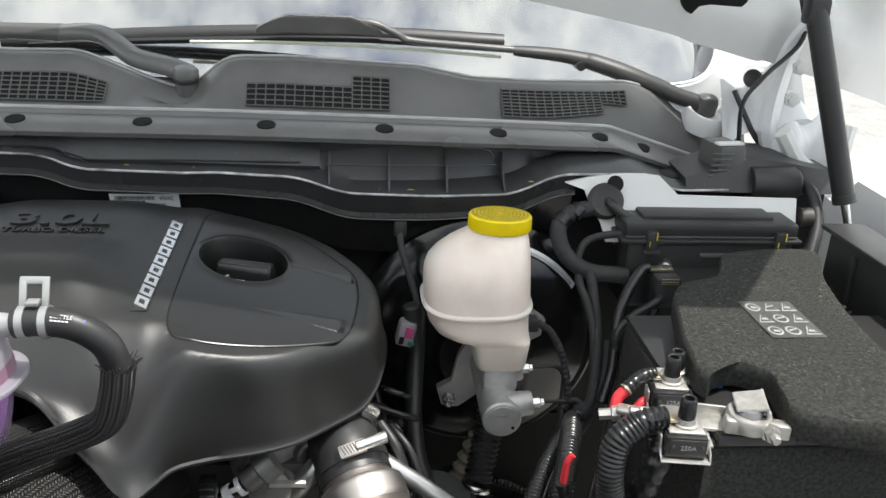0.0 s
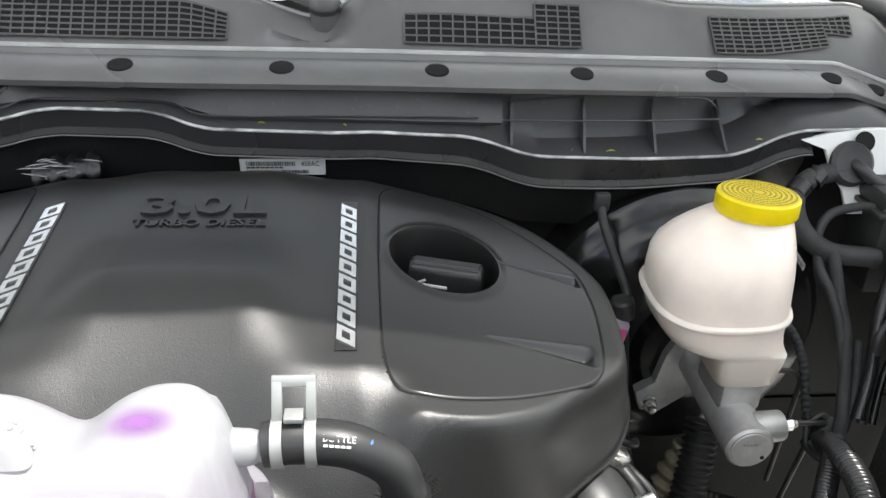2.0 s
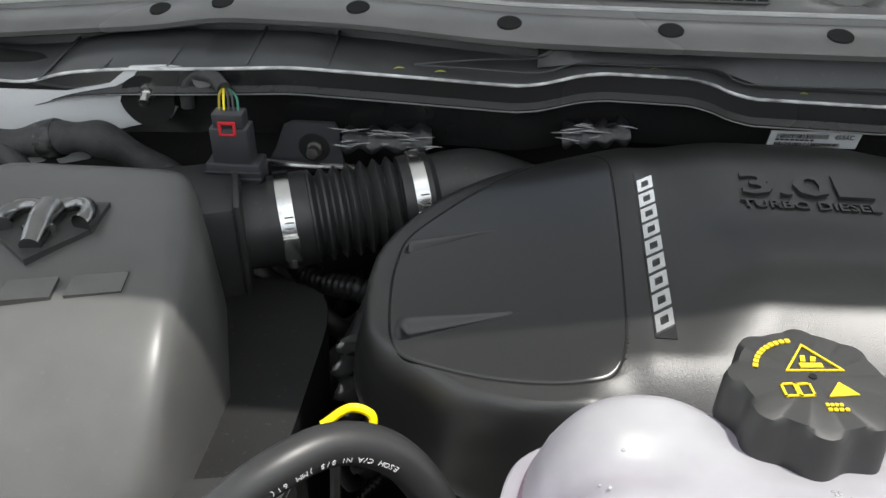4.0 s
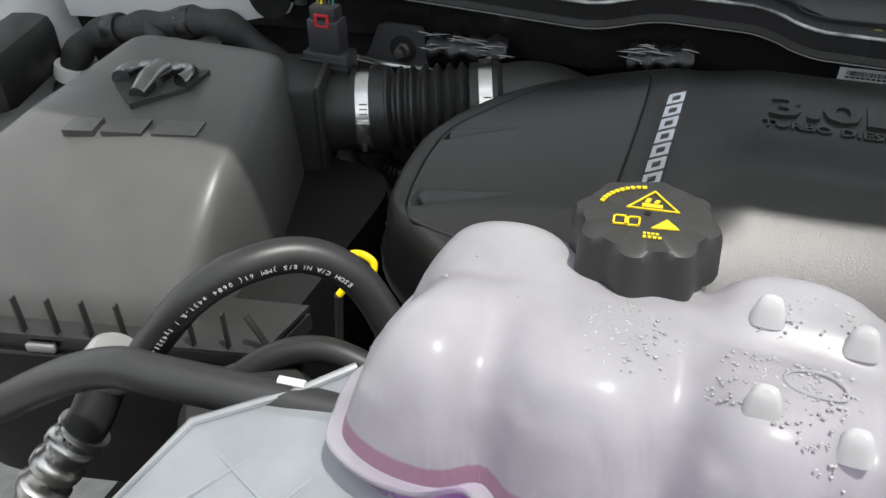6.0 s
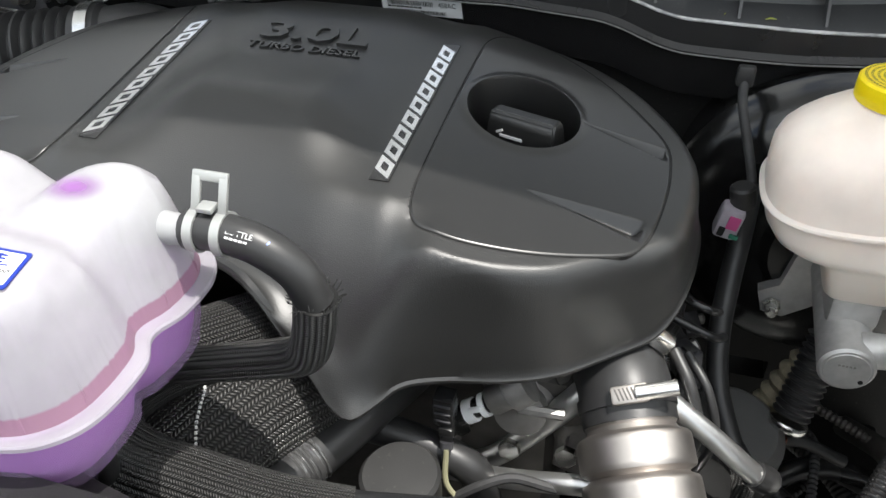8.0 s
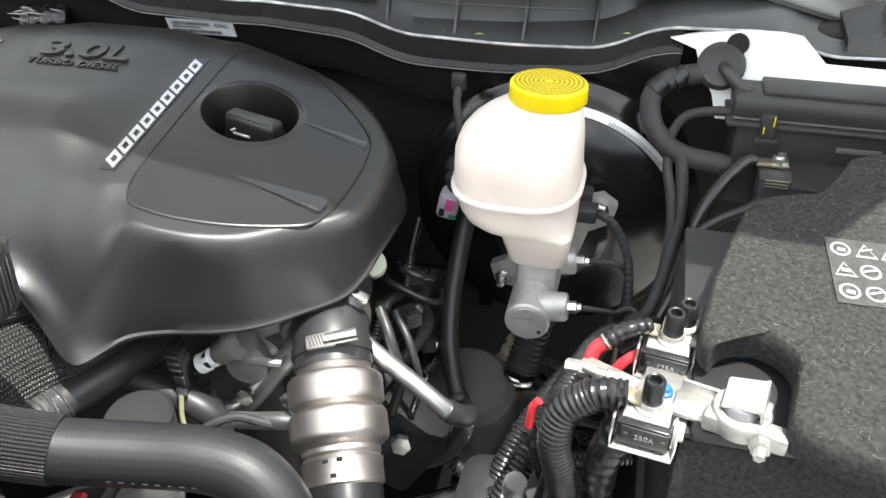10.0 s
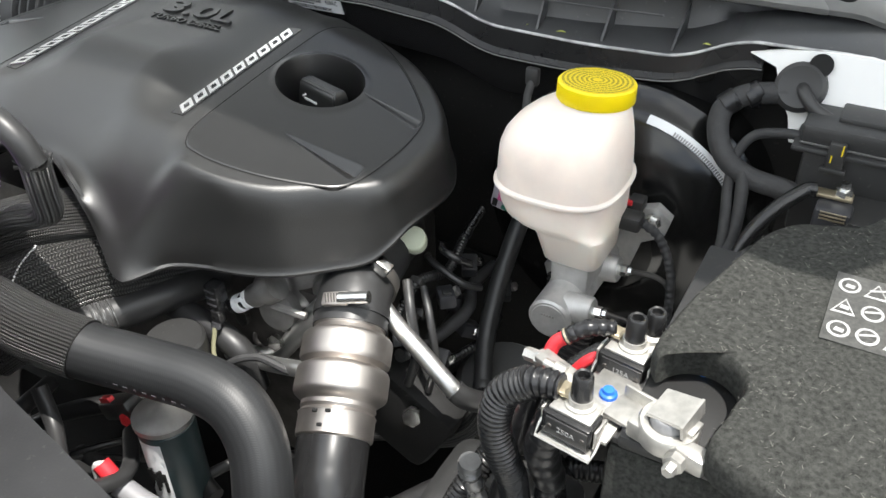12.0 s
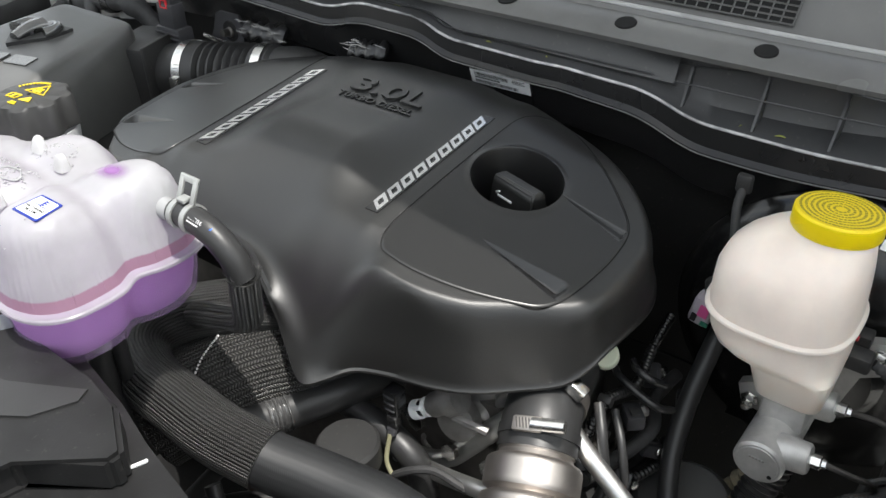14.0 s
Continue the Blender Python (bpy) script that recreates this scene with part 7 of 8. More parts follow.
        for s in (-1, 1):
            part("fuse_screw", lathe([(0.0016, 0), (0.0014, 0.001), (0, 0.0012)], V(x, y - 0.0056, z + 0.001) + rz @ V(s * 0.0105, 0, 0), (0, -1, 0), 8), DARKMET, fu)
            part("side_plate", box(V(x, y + 0.006, z - 0.0005) + rz @ V(s * 0.0168, 0, 0), (0.0016, 0.013, 0.013), 0.0004, rz), TIN, fu)
        q = [V(x, y, z) + rz @ V(dx, dy, dz) for dx, dy, dz in ((-0.0175, 0.010, 0.004), (-0.0178, -0.003, -0.006), (-0.0172, -0.0075, -0.0102), (0.0172, -0.0075, -0.0102), (0.0178, -0.003, -0.006), (0.0175, 0.010, 0.004))]
        part("fuse_frame", tube(q, 0.0011, 6, 1, smooth=False), TIN, fu, "bent tinned frame round the fuse")
        part("frame_foot", box(V(x, y - 0.003, z - 0.0100), (0.033, 0.010, 0.0014), 0.0005, rz), TIN, fu)
        part("stud_plate", box((x + 0.001, y + 0.008, z + 0.0095), (0.026, 0.019, 0.0022), 0.0008, rz), TIN, ft)
        part("stud_washer", lathe([(0.0092, 0), (0.0092, 0.0016), (0.0072, 0.002), (0.0072, 0.006), (0, 0.006)], (x + 0.002, y + 0.010, z + 0.0106), (0, 0, 1), 20), TIN, ft)
        part("stud_cap", lathe([(0.0062, 0), (0.0064, 0.0015), (0.0059, 0.0155), (0.0048, 0.017), (0.0036, 0.0165), (0.0033, 0.012), (0, 0.012)], (x + 0.002, y + 0.010, z + 0.0158), (0, 0, 1), 20), GLOSSBLK, ft, "black rubber stud cap")
    part("stud_cap", lathe([(0.0060, 0), (0.0062, 0.0015), (0.0057, 0.0145), (0.0046, 0.016), (0.0035, 0.0155), (0.0032, 0.012), (0, 0.012)], (0.534, 0.294, 1.1045), (0, 0, 1), 20), GLOSSBLK, ft)
    part("stud_washer", lathe([(0.009, 0), (0.009, 0.003), (0.0075, 0.004), (0, 0.004)], (0.534, 0.294, 1.1005), (0, 0, 1), 16), TIN, ft)
    part("stud_plate", box((0.532, 0.291, 1.099), (0.024, 0.022, 0.0025), 0.0008, rz), TIN, ft)
    part("side_nut", lathe([(0.0062, 0), (0.0062, 0.006), (0.0045, 0.007), (0.0045, 0.016), (0, 0.016)], (0.480, 0.258, 1.086), (-1, 0.25, -0.2), 6), TIN, ft)
    part("side_nut", lathe([(0.0052, 0), (0.0052, 0.007), (0.0035, 0.008), (0.0035, 0.014), (0, 0.014)], (0.497, 0.2455, 1.0935), (-1, 0.1, 0.1), 12), TIN, ft)
    part("side_lug", box((0.492, 0.250, 1.0915), (0.034, 0.012, 0.0045), 0.0016, Matrix.Rotation(-0.4, 3, "Z")), TIN, ft)
    part("copper_lug", box((0.505, 0.2245, 1.1035), (0.016, 0.011, 0.0028), 0.001, rz), COPPER, ft)
    part("copper_lug", box((0.5115, 0.2845, 1.1035), (0.014, 0.010, 0.0026), 0.001, rz), COPPER, ft)

    ca = thing("battery_cable", (0.47, 0.24, 1.0), "red and black taped battery cable", "cable", "battery cables")
    part("taped_tail", tube([(0.512, 0.285, 1.105), (0.498, 0.2765, 1.106), (0.486, 0.271, 1.098)], lambda f: 0.0052 + 0.0005 * math.sin(40 * f), 12, 10), TAPE, ca, "wrinkled black tape")
    part("yellow_tape", tube([(0.4875, 0.2718, 1.0990), (0.4865, 0.2713, 1.0983)], 0.0056, 12, 2), COPPER, ca)
    part("red_jacket", tube([(0.487, 0.2715, 1.0985), (0.4805, 0.2695, 1.092), (0.478, 0.265, 1.083), (0.4775, 0.262, 1.076)], 0.0046, 12, 8), RED, ca)
    part("lower_run", tube([(0.478, 0.263, 1.079), (0.474, 0.258, 1.06), (0.468, 0.25, 1.03), (0.455, 0.24, 0.95)], 0.0062, 12, 8), TAPE, ca)
    part("red_branch", tube([(0.515, 0.283, 1.086), (0.502, 0.276, 1.083), (0.492, 0.272, 1.070)], 0.0036, 12, 8), RED, ca)
    cb = thing("battery_cable", (0.47, 0.2, 1.0), "thick black cable in ribbed conduit", "cable", "battery cables")
    part("tail", tube([(0.503, 0.2245, 1.1035), (0.491, 0.2245, 1.102), (0.479, 0.225, 1.096)], lambda f: 0.0080 + 0.0016 * f + 0.0006 * math.sin(37 * f), 14, 12), TAPE, cb, "wrinkled black tape")
    part("conduit", tube([(0.484, 0.2247, 1.099), (0.4685, 0.222, 1.085), (0.464, 0.219, 1.06), (0.469, 0.222, 1.03), (0.472, 0.231, 1.0), (0.474, 0.24, 0.95)], 0.0102, 16, 8, ribs=(0.0036, 0.0005)), GLOSSBLK, cb)
    part("taped_branch", tube([(0.503, 0.226, 1.086), (0.4985, 0.219, 1.07), (0.494, 0.224, 1.045), (0.494, 0.242, 1.0), (0.494, 0.25, 0.94)], lambda f: 0.0105 + 0.0007 * math.sin(55 * f), 14, 12), TAPE, cb, "wrinkled black tape")
    part("red_lead", tube([(0.449, 0.2655, 1.043), (0.445, 0.265, 1.035), (0.4435, 0.2643, 1.018)], 0.0030, 12, 6), RED, cb)
    part("taped_lead", tube([(0.443, 0.264, 1.018), (0.450, 0.265, 0.99), (0.457, 0.264, 0.965), (0.462, 0.264, 0.925)], lambda f: 0.0052 + 0.0005 * math.sin(45 * f), 12, 10), TAPE, cb)
    cc = thing("battery_cable", (0.49, 0.19, 1.0), "black ribbed conduit beside the battery", "cable", "battery cables")
    part("conduit", tube([(0.505, 0.455, 0.95), (0.485, 0.40, 0.985), (0.468, 0.34, 1.0), (0.45, 0.29, 0.985), (0.425, 0.25, 0.94), (0.41, 0.23, 0.88)], 0.0095, 14, 8, ribs=(0.004, 0.0008)), GLOSSBLK, cc)
    part("silver_tape", tube([(0.441, 0.231, 1.000), (0.440, 0.233, 0.985), (0.445, 0.24, 0.95)], lambda f: 0.0075 + 0.001 * math.sin(31 * f), 14, 8), FOIL, cc, "crinkled silver wrap")



FELTSHINE = mat("clear_sticker_film", (0.055, 0.055, 0.052), 0.35, var=0.5, scale=2500)
SYMGREY = mat("faded_white_print", (0.34, 0.34, 0.335), 0.5, var=0.3, scale=900)
TIN = mat("dull_tinned_metal", (0.50, 0.488, 0.46), 0.46, 0.85, var=0.22, scale=150, bump=0.15, bump_scale=300)
LEADGREY = mat("grey_lead", (0.25, 0.25, 0.255), 0.5, 0.6, var=0.2, scale=200, bump=0.2)
TAPE = mat("wrinkled_black_tape", (0.010, 0.010, 0.011), 0.28, var=0.2, scale=80, bump=0.9, bump_scale=130)
COPPER = mat("brass_lug", (0.52, 0.45, 0.32), 0.4, 0.9, var=0.15)


def build_power_box():
    pd = thing("power_box", (0.67, 0.55, 1.07), "black power distribution box with clipped lid", "fuse box")
    part("base", box((0.666, 0.582, 1.088), (0.190, 0.058, 0.09), 0.005), PLASTIC, pd)
    part("lid", box((0.665, 0.581, 1.1345), (0.198, 0.056, 0.018), 0.004), PLASTIC, pd)
    part("lid_rim", box((0.665, 0.580, 1.1235), (0.206, 0.064, 0.005), 0.002), PLASTIC, pd)
    part("step", box((0.665, 0.586, 1.1445), (0.15, 0.035, 0.006), 0.002), PLASTIC, pd)
    for x in (0.596, 0.742):
        part("clip", box((x, 0.550, 1.122), (0.013, 0.008, 0.026), 0.002), PLASTIC, pd)
        part("clip_loop", box((x, 0.547, 1.112), (0.019, 0.006, 0.004), 0.001), PLASTIC, pd)
        part("clip_mark", box((x + 0.004, 0.5448, 1.131), (0.0009, 0.001, 0.009)), YELLOWINK, pd)
    part("emboss", box((0.672, 0.5525, 1.107), (0.036, 0.003, 0.005), 0.001), COWLPL, pd)
    for x in (0.596, 0.742):
        part("clip_mark", box((x - 0.003, 0.5455, 1.122), (0.0009, 0.001, 0.006)), YELLOWINK, pd)
    # thin paler bar that paints the highlight along the lid's edge
    part("lid_highlight", box((0.665, 0.5520, 1.1285), (0.196, 0.0015, 0.0012)), COWLPL, pd)
    part("side_cover", loft([superring(0.675, 0.535, z, r, 0.03, 32, 4) for z, r in ((1.04, 0.08), (1.085, 0.08), (1.092, 0.074))]), PLASTIC, pd)
    pd.location.z -= 0.008
    gh = thing("ground_stud", (0.605, 0.535, 1.08), "brass ring terminal bolted to the power box", "terminal")
    part("ring", box((0.600, 0.533, 1.091), (0.034, 0.012, 0.003), 0.001), COPPER, gh)
    part("bolt", lathe([(0.007, 0), (0.007, 0.005), (0.004, 0.006), (0.004, 0.011), (0, 0.011)], (0.609, 0.534, 1.0925), (0, 0, 1), 6), BRIGHT, gh)
    part("relay", box((0.606, 0.519, 1.072), (0.027, 0.022, 0.034), 0.003), DKPLUG, gh)
    for k in range(3):
        part("copper_strip", box((0.6065, 0.5068, 1.0835 + 0.0028 * k), (0.019, 0.0015, 0.0011), 0.0003), COPPER, gh)
    part("relay_lug", box((0.6235, 0.519, 1.068), (0.010, 0.014, 0.012), 0.002), DKPLUG, gh)
    part("lead", tube([(0.590, 0.533, 1.092), (0.581, 0.53, 1.090), (0.563, 0.51, 1.076), (0.549, 0.49, 1.05), (0.543, 0.47, 1.005), (0.53, 0.45, 0.975)], 0.0062, 12, 8), GLOSSBLK, gh)
    part("lead", tube([(0.60, 0.512, 1.068), (0.588, 0.50, 1.064), (0.565, 0.49, 1.055), (0.547, 0.48, 1.04), (0.545, 0.472, 1.01), (0.535, 0.45, 0.97)], 0.0045, 10, 8), RUBBER, gh)
    part("lead", tube([(0.598, 0.515, 1.052), (0.58, 0.495, 1.03), (0.562, 0.478, 1.0), (0.548, 0.455, 0.965)], 0.0036, 10, 8), GLOSSBLK, gh)

    hs = thing("wiring_harness", (0.52, 0.56, 1.05), "cloth-taped wiring harness dropping behind the booster", "wiring")
    part("trunk", tube([(0.572, 0.549, 1.074), (0.563, 0.550, 1.076), (0.535, 0.555, 1.077), (0.514, 0.560, 1.086), (0.501, 0.570, 1.102), (0.499, 0.580, 1.121), (0.513, 0.590, 1.133), (0.535, 0.597, 1.137), (0.560, 0.602, 1.139)], 0.0092, 16, 8), WRAP, hs)
    part("loop", tube([(0.575, 0.565, 1.118), (0.555, 0.570, 1.116), (0.531, 0.570, 1.109), (0.521, 0.565, 1.094), (0.520, 0.558, 1.080)], 0.0042, 12, 8), WRAP, hs)
    part("downlead", tube([(0.520, 0.556, 1.078), (0.521, 0.548, 1.065), (0.526, 0.530, 1.051), (0.530, 0.510, 1.029), (0.528, 0.480, 0.995)], 0.0046, 12, 8), WRAP, hs)
    part("downlead", tube([(0.517, 0.558, 1.082), (0.524, 0.556, 1.078), (0.531, 0.55, 1.078), (0.536, 0.53, 1.044), (0.533, 0.50, 1.02), (0.525, 0.47, 0.985), (0.514, 0.447, 0.972), (0.490, 0.413, 0.977)], 0.0056, 12, 8), WRAP, hs)
    part("conduit", tube([(0.497, 0.423, 0.975), (0.481, 0.40, 0.975), (0.449, 0.35, 0.965), (0.424, 0.30, 0.938), (0.41, 0.27, 0.88)], 0.0082, 16, 8, ribs=(0.0036, 0.0006)), GLOSSBLK, hs, "black ribbed conduit")
    part("downlead", tube([(0.545, 0.50, 1.02), (0.535, 0.47, 0.985), (0.52, 0.45, 0.96)], 0.0045, 10, 8), WRAP, hs)
    for p in ((0.520, 0.5925, 1.1345), (0.503, 0.5845, 1.127)):
        part("shiny_tape", lathe([(0.0094, -0.007), (0.0102, -0.006), (0.0102, 0.006), (0.0094, 0.007)], p, (0.75, 0.5, 0.6), 16), TAPE, hs)
    part("junction", tube([(0.515, 0.462, 0.962), (0.505, 0.45, 0.952), (0.495, 0.445, 0.945)], 0.013, 12, 6), WRAP, hs)
    part("ring_clip", tube([(0.49, 0.455, 0.965), (0.505, 0.46, 0.972), (0.515, 0.45, 0.96), (0.505, 0.44, 0.945), (0.49, 0.445, 0.95), (0.49, 0.455, 0.965)], 0.003, 8, 6), PLASTIC, hs)
    ri = thing("fender_clip_hose", (0.79, 0.6, 1.12), "black hose and clip beside the power box", "hose")
    part("hose", tube([(0.80, 0.66, 1.155), (0.812, 0.63, 1.15), (0.81, 0.60, 1.12), (0.795, 0.575, 1.09), (0.78, 0.55, 1.06)], 0.008, 12, 8), RUBBER, ri)
    part("clip", lathe([(0.012, 0), (0.012, 0.014), (0.008, 0.016), (0, 0.016)], (0.80, 0.60, 1.128), (-1, 0, 0), 14), DARKMET, ri)
    bl = thing("side_liner", (0.81, 0.42, 1.05), "black plastic liner beside the battery", "liner")
    part("liner", box((0.822, 0.37, 1.052), (0.04, 0.38, 0.154), 0.008), PLASTIC, bl)
    part("lip", box((0.818, 0.37, 1.132), (0.050, 0.386, 0.006), 0.002), PLASTIC, bl)
    for y in (0.24, 0.37, 0.50):
        part("rib", box((0.8005, y, 1.05), (0.006, 0.008, 0.14), 0.002), PLASTIC, bl)


# ---- charge pipe, hoses and engine front ----
def build_charge_pipe():
    tp = thing("charge_pipe", (0.28, 0.3, 0.95), "brushed steel charge pipe with double bulge", "pipe")
    o, d = V(0.2773, 0.3251, 0.9845), V(0.0215, -0.0520, -0.0340).normalized()
    prof = [(0.026, 0.0), (0.031, 0.003), (0.031, 0.006), (0.029, 0.009), (0.0305, 0.013), (0.0355, 0.0155), (0.0372, 0.0175), (0.0378, 0.0205), (0.0378, 0.022), (0.0378, 0.037), (0.0378, 0.0385), (0.0370, 0.0415), (0.0335, 0.0435), (0.0318, 0.045), (0.0335, 0.0465), (0.0372, 0.0485), (0.0383, 0.051), (0.0385, 0.053), (0.0385, 0.0545), (0.0385, 0.070), (0.0385, 0.0715), (0.0372, 0.0745), (0.034, 0.0775), (0.0315, 0.079),
            (0.0305, 0.081), (0.031, 0.085), (0.0295, 0.088), (0.032, 0.091), (0.0312, 0.094), (0.0312, 0.112), (0.029, 0.114)]
    part("muffler", lathe([(r, 0.87 * f) for r, f in prof], o, d, 56), STEEL, tp)
    ax, bx, _ = axes_of(d)
    part("lower_pipe", tube([o + d * 0.097, o + d * 0.12, o + d * 0.14 + V(0, 0, -0.004), o + d * 0.16 + V(0, 0, -0.03), o + d * 0.165 + V(0, 0, -0.10)], 0.0292, 28, 8), GLOSSBLK, tp, "glossy black lower pipe")
    up = (V(-0.1, -0.25, 1) - d * V(-0.1, -0.25, 1).dot(d)).normalized()
    across = d.cross(up).normalized()
    md = Matrix((across, d, across.cross(d))).transposed()
    for e, f in ((-0.0055, 0.0815), (0.0055, 0.0815), (0.0, 0.0925)):
        part("slot", box(o + d * f + up * 0.0310 + across * e, (0.0042, 0.0028, 0.003), 0.0005, md), INK, tp)
    part("rubber_elbow", tube([o + d * 0.006, o, o - d * 0.020, o + V(-0.017, 0.044, 0.012), o + V(-0.024, 0.080, 0.016)], 0.0315, 30, 8), RUBBER, tp, "black rubber elbow")
    wc = thing("worm_clamp", o, "bright steel worm-drive clamp on the rubber elbow", "hose clamp", "charge pipe clamps")
    oc = o - d * 0.008
    part("band", lathe([(0.0316, -0.0042), (0.0328, -0.0042), (0.0328, 0.0042), (0.0316, 0.0042)], oc, d, 48), RUBBER, wc, "dark rubber-lined band")
    fwd = (V(-0.1, -0.55, 0.84) - d * V(-0.1, -0.55, 0.84).dot(d)).normalized()
    sx = d.cross(fwd).normalized()
    mo = Matrix((sx, d, sx.cross(d))).transposed()
    part("worm_housing", box(oc + fwd * 0.036 - sx * 0.004, (0.024, 0.012, 0.006), 0.002, mo), STEEL, wc)
    for k in range(8):
        part("band_slot", box(oc + fwd * 0.0391 - sx * (0.0145 - 0.0026 * k), (0.0011, 0.008, 0.0010), 0, mo @ Matrix.Rotation(0.25, 3, "Z")), DARKMET, wc)
    s1 = 1 if sx.x > 0 else -1
    part("screw", tube([oc + fwd * 0.037 + sx * s1 * 0.008, oc + fwd * 0.036 + sx * s1 * 0.034], 0.0052, 14, 2, smooth=False), BRIGHT, wc)
    wc2 = thing("worm_clamp", o, "bright steel worm-drive clamp under the cover rim", "hose clamp", "charge pipe clamps")
    o2 = V(0.2615, 0.366, 0.996)
    part("band", lathe([(0.0316, -0.006), (0.0333, -0.006), (0.0333, 0.006), (0.0316, 0.006)], o2, (-0.25, 1, 0.25), 40), STEEL, wc2)
    hw = V(0.290, 0.359, 1.026)
    part("worm_housing", box(hw, (0.016, 0.011, 0.012), 0.002, Matrix.Rotation(0.5, 3, "Y")), BRIGHT, wc2)
    for k in range(4):
        part("band_slot", box(hw + V(-0.005 + 0.0034 * k, -0.001, 0.0075 - 0.0018 * k), (0.0011, 0.008, 0.002), 0, Matrix.Rotation(0.5, 3, "Y")), DARKMET, wc2)
    # silver pipes round it
    for pts, r in (([(0.135, 0.322, 0.895), (0.162, 0.327, 0.896), (0.186, 0.330, 0.909), (0.210, 0.330, 0.940), (0.236, 0.332, 0.976), (0.256, 0.345, 0.998)], 0.0092), ([(0.150, 0.302, 0.915), (0.177, 0.299, 0.9216), (0.21, 0.293, 0.934), (0.245, 0.288, 0.948), (0.275, 0.290, 0.952)], 0.0072),
                   ([(0.280, 0.362, 1.000), (0.295, 0.352, 0.985), (0.336, 0.345, 0.957), (0.362, 0.342, 0.937), (0.371, 0.343, 0.929)], 0.0078)):
        pp = thing("metal_pipe", pts[0], "bare aluminium pipe beside the charge pipe", "pipe", "engine pipes")
        part("pipe", tube(pts, r, 16, 8), ALUPIPE, pp)
        if pts[0][0] > 0.25:
            part("fitting", tube([(0.366, 0.342, 0.934), (0.374, 0.345, 0.926), (0.379, 0.355, 0.915), (0.379, 0.37, 0.90)], 0.0098, 14, 6), RUBBER, pp, "black hose end on the pipe")
    ch = thing("coolant_hose", (0.33, 0.36, 0.85), "black braided hose with a bright clip behind the charge pipe", "hose")
    part("hose", tube([(0.262, 0.350, 0.822), (0.284, 0.358, 0.827), (0.313, 0.36, 0.838), (0.345, 0.362, 0.846), (0.364, 0.374, 0.856), (0.370, 0.390, 0.869), (0.364, 0.404, 0.877)], 0.0108, 16, 8), BRAID, ch)
    part("clip", lathe([(0.0110, -0.0022), (0.0116, -0.0022), (0.0116, 0.0022), (0.0110, 0.0022)], (0.315, 0.3602, 0.839), (1, 0.03, 0.42), 18), BRIGHT, ch)


def build_big_hose():
    bh = thing("radiator_hose", (0.2, 0.15, 0.95), "thick smooth rubber radiator hose bending down", "hose")
    part("rubber", tube([(0.120, 0.169, 1.021), (0.145, 0.175, 1.015), (0.172, 0.183, 1.011), (0.200, 0.190, 1.008), (0.235, 0.196, 1.006), (0.266, 0.196, 0.999), (0.289, 0.188, 0.978), (0.302, 0.172, 0.945), (0.308, 0.150, 0.88)], 0.0222, 40, 8), HOSE, bh)
    part("braided_sleeve", tube([(0.140, 0.1735, 1.016), (0.100, 0.165, 1.025), (0.053, 0.165, 1.030), (0.018, 0.168, 1.031), (-0.012, 0.180, 1.034), (-0.022, 0.202, 1.040), (-0.008, 0.228, 1.048), (0.022, 0.252, 1.054), (0.05, 0.285, 1.05)], 0.0240, 40, 8), BRAID, bh, "fine woven sleeve over the hose")
    for k in range(9):
        f = k / 8
        q = V(0.172, 0.183, 1.011).lerp(V(0.235, 0.196, 1.006), f) + V(0.10, -0.99, -0.10).normalized() * 0.0223
        part("print_bar", box(q, (0.0035 if k % 3 else 0.002, 0.0006, 0.0016), 0, Matrix.Rotation(0.2, 3, "Z")), DKPLUG, bh)
    dk = thing("intake_sleeve", (0.06, 0.28, 1.0), "wide coarse-woven black sleeve under the engine cover", "sleeve")
    part("sleeve", tube([(0.000, 0.168, 0.978), (0.020, 0.205, 0.992), (0.040, 0.245, 0.998), (0.060, 0.285, 0.992), (0.080, 0.335, 0.98)], 0.044, 56, 8), BRAIDBIG, dk)
    bmw = bmesh.new()
    thread = spline([V(0.0400, 0.1925, 1.0325), V(0.0349, 0.2039, 1.0372), V(0.0317, 0.2158, 1.0403), V(0.0287, 0.2266, 1.0417), V(0.0186, 0.2397, 1.0394)], 8)
    for a, b in list(zip(thread, thread[1:]))[::2]:
        tube([a, b], 0.0009, 6, 1, bmw, smooth=False)
    part("tracer_thread", bmw, WHITEINK, dk, "white dashed tracer thread")
    part("rubber_end", tube([(0.070, 0.198, 0.985), (0.082, 0.229, 0.982), (0.095, 0.262, 0.980), (0.107, 0.294, 0.978), (0.118, 0.33, 0.972), (0.125, 0.37, 0.96)], 0.0165, 28, 6), RUBBER, dk)
    part("foil_collar", tube([(0.079, 0.222, 0.9825), (0.083, 0.2315, 0.982), (0.086, 0.239, 0.9818)], lambda f: 0.0170 + 0.0008 * math.sin(21 * f) + 0.0005 * math.sin(57 * f), 28, 10), FOIL, dk, "crinkled silver braid at the hose end")
    ou = thing("outlet_hose", (0.02, 0.14, 1.09), "black outlet hose below the bottle with pale clamp", "hose")
    part("hose", tube([(0.013, 0.141, 1.098), (0.009, 0.139, 1.07), (0.004, 0.141, 1.045), (0.0, 0.15, 1.0), (0.0, 0.16, 0.95)], 0.0095, 14, 8), RUBBER, ou)
    part("thin_hose", tube([(0.024, 0.148, 1.108), (0.020, 0.150, 1.075), (0.014, 0.153, 1.045), (0.006, 0.16, 1.0)], 0.006, 12, 8), RUBBER, ou)
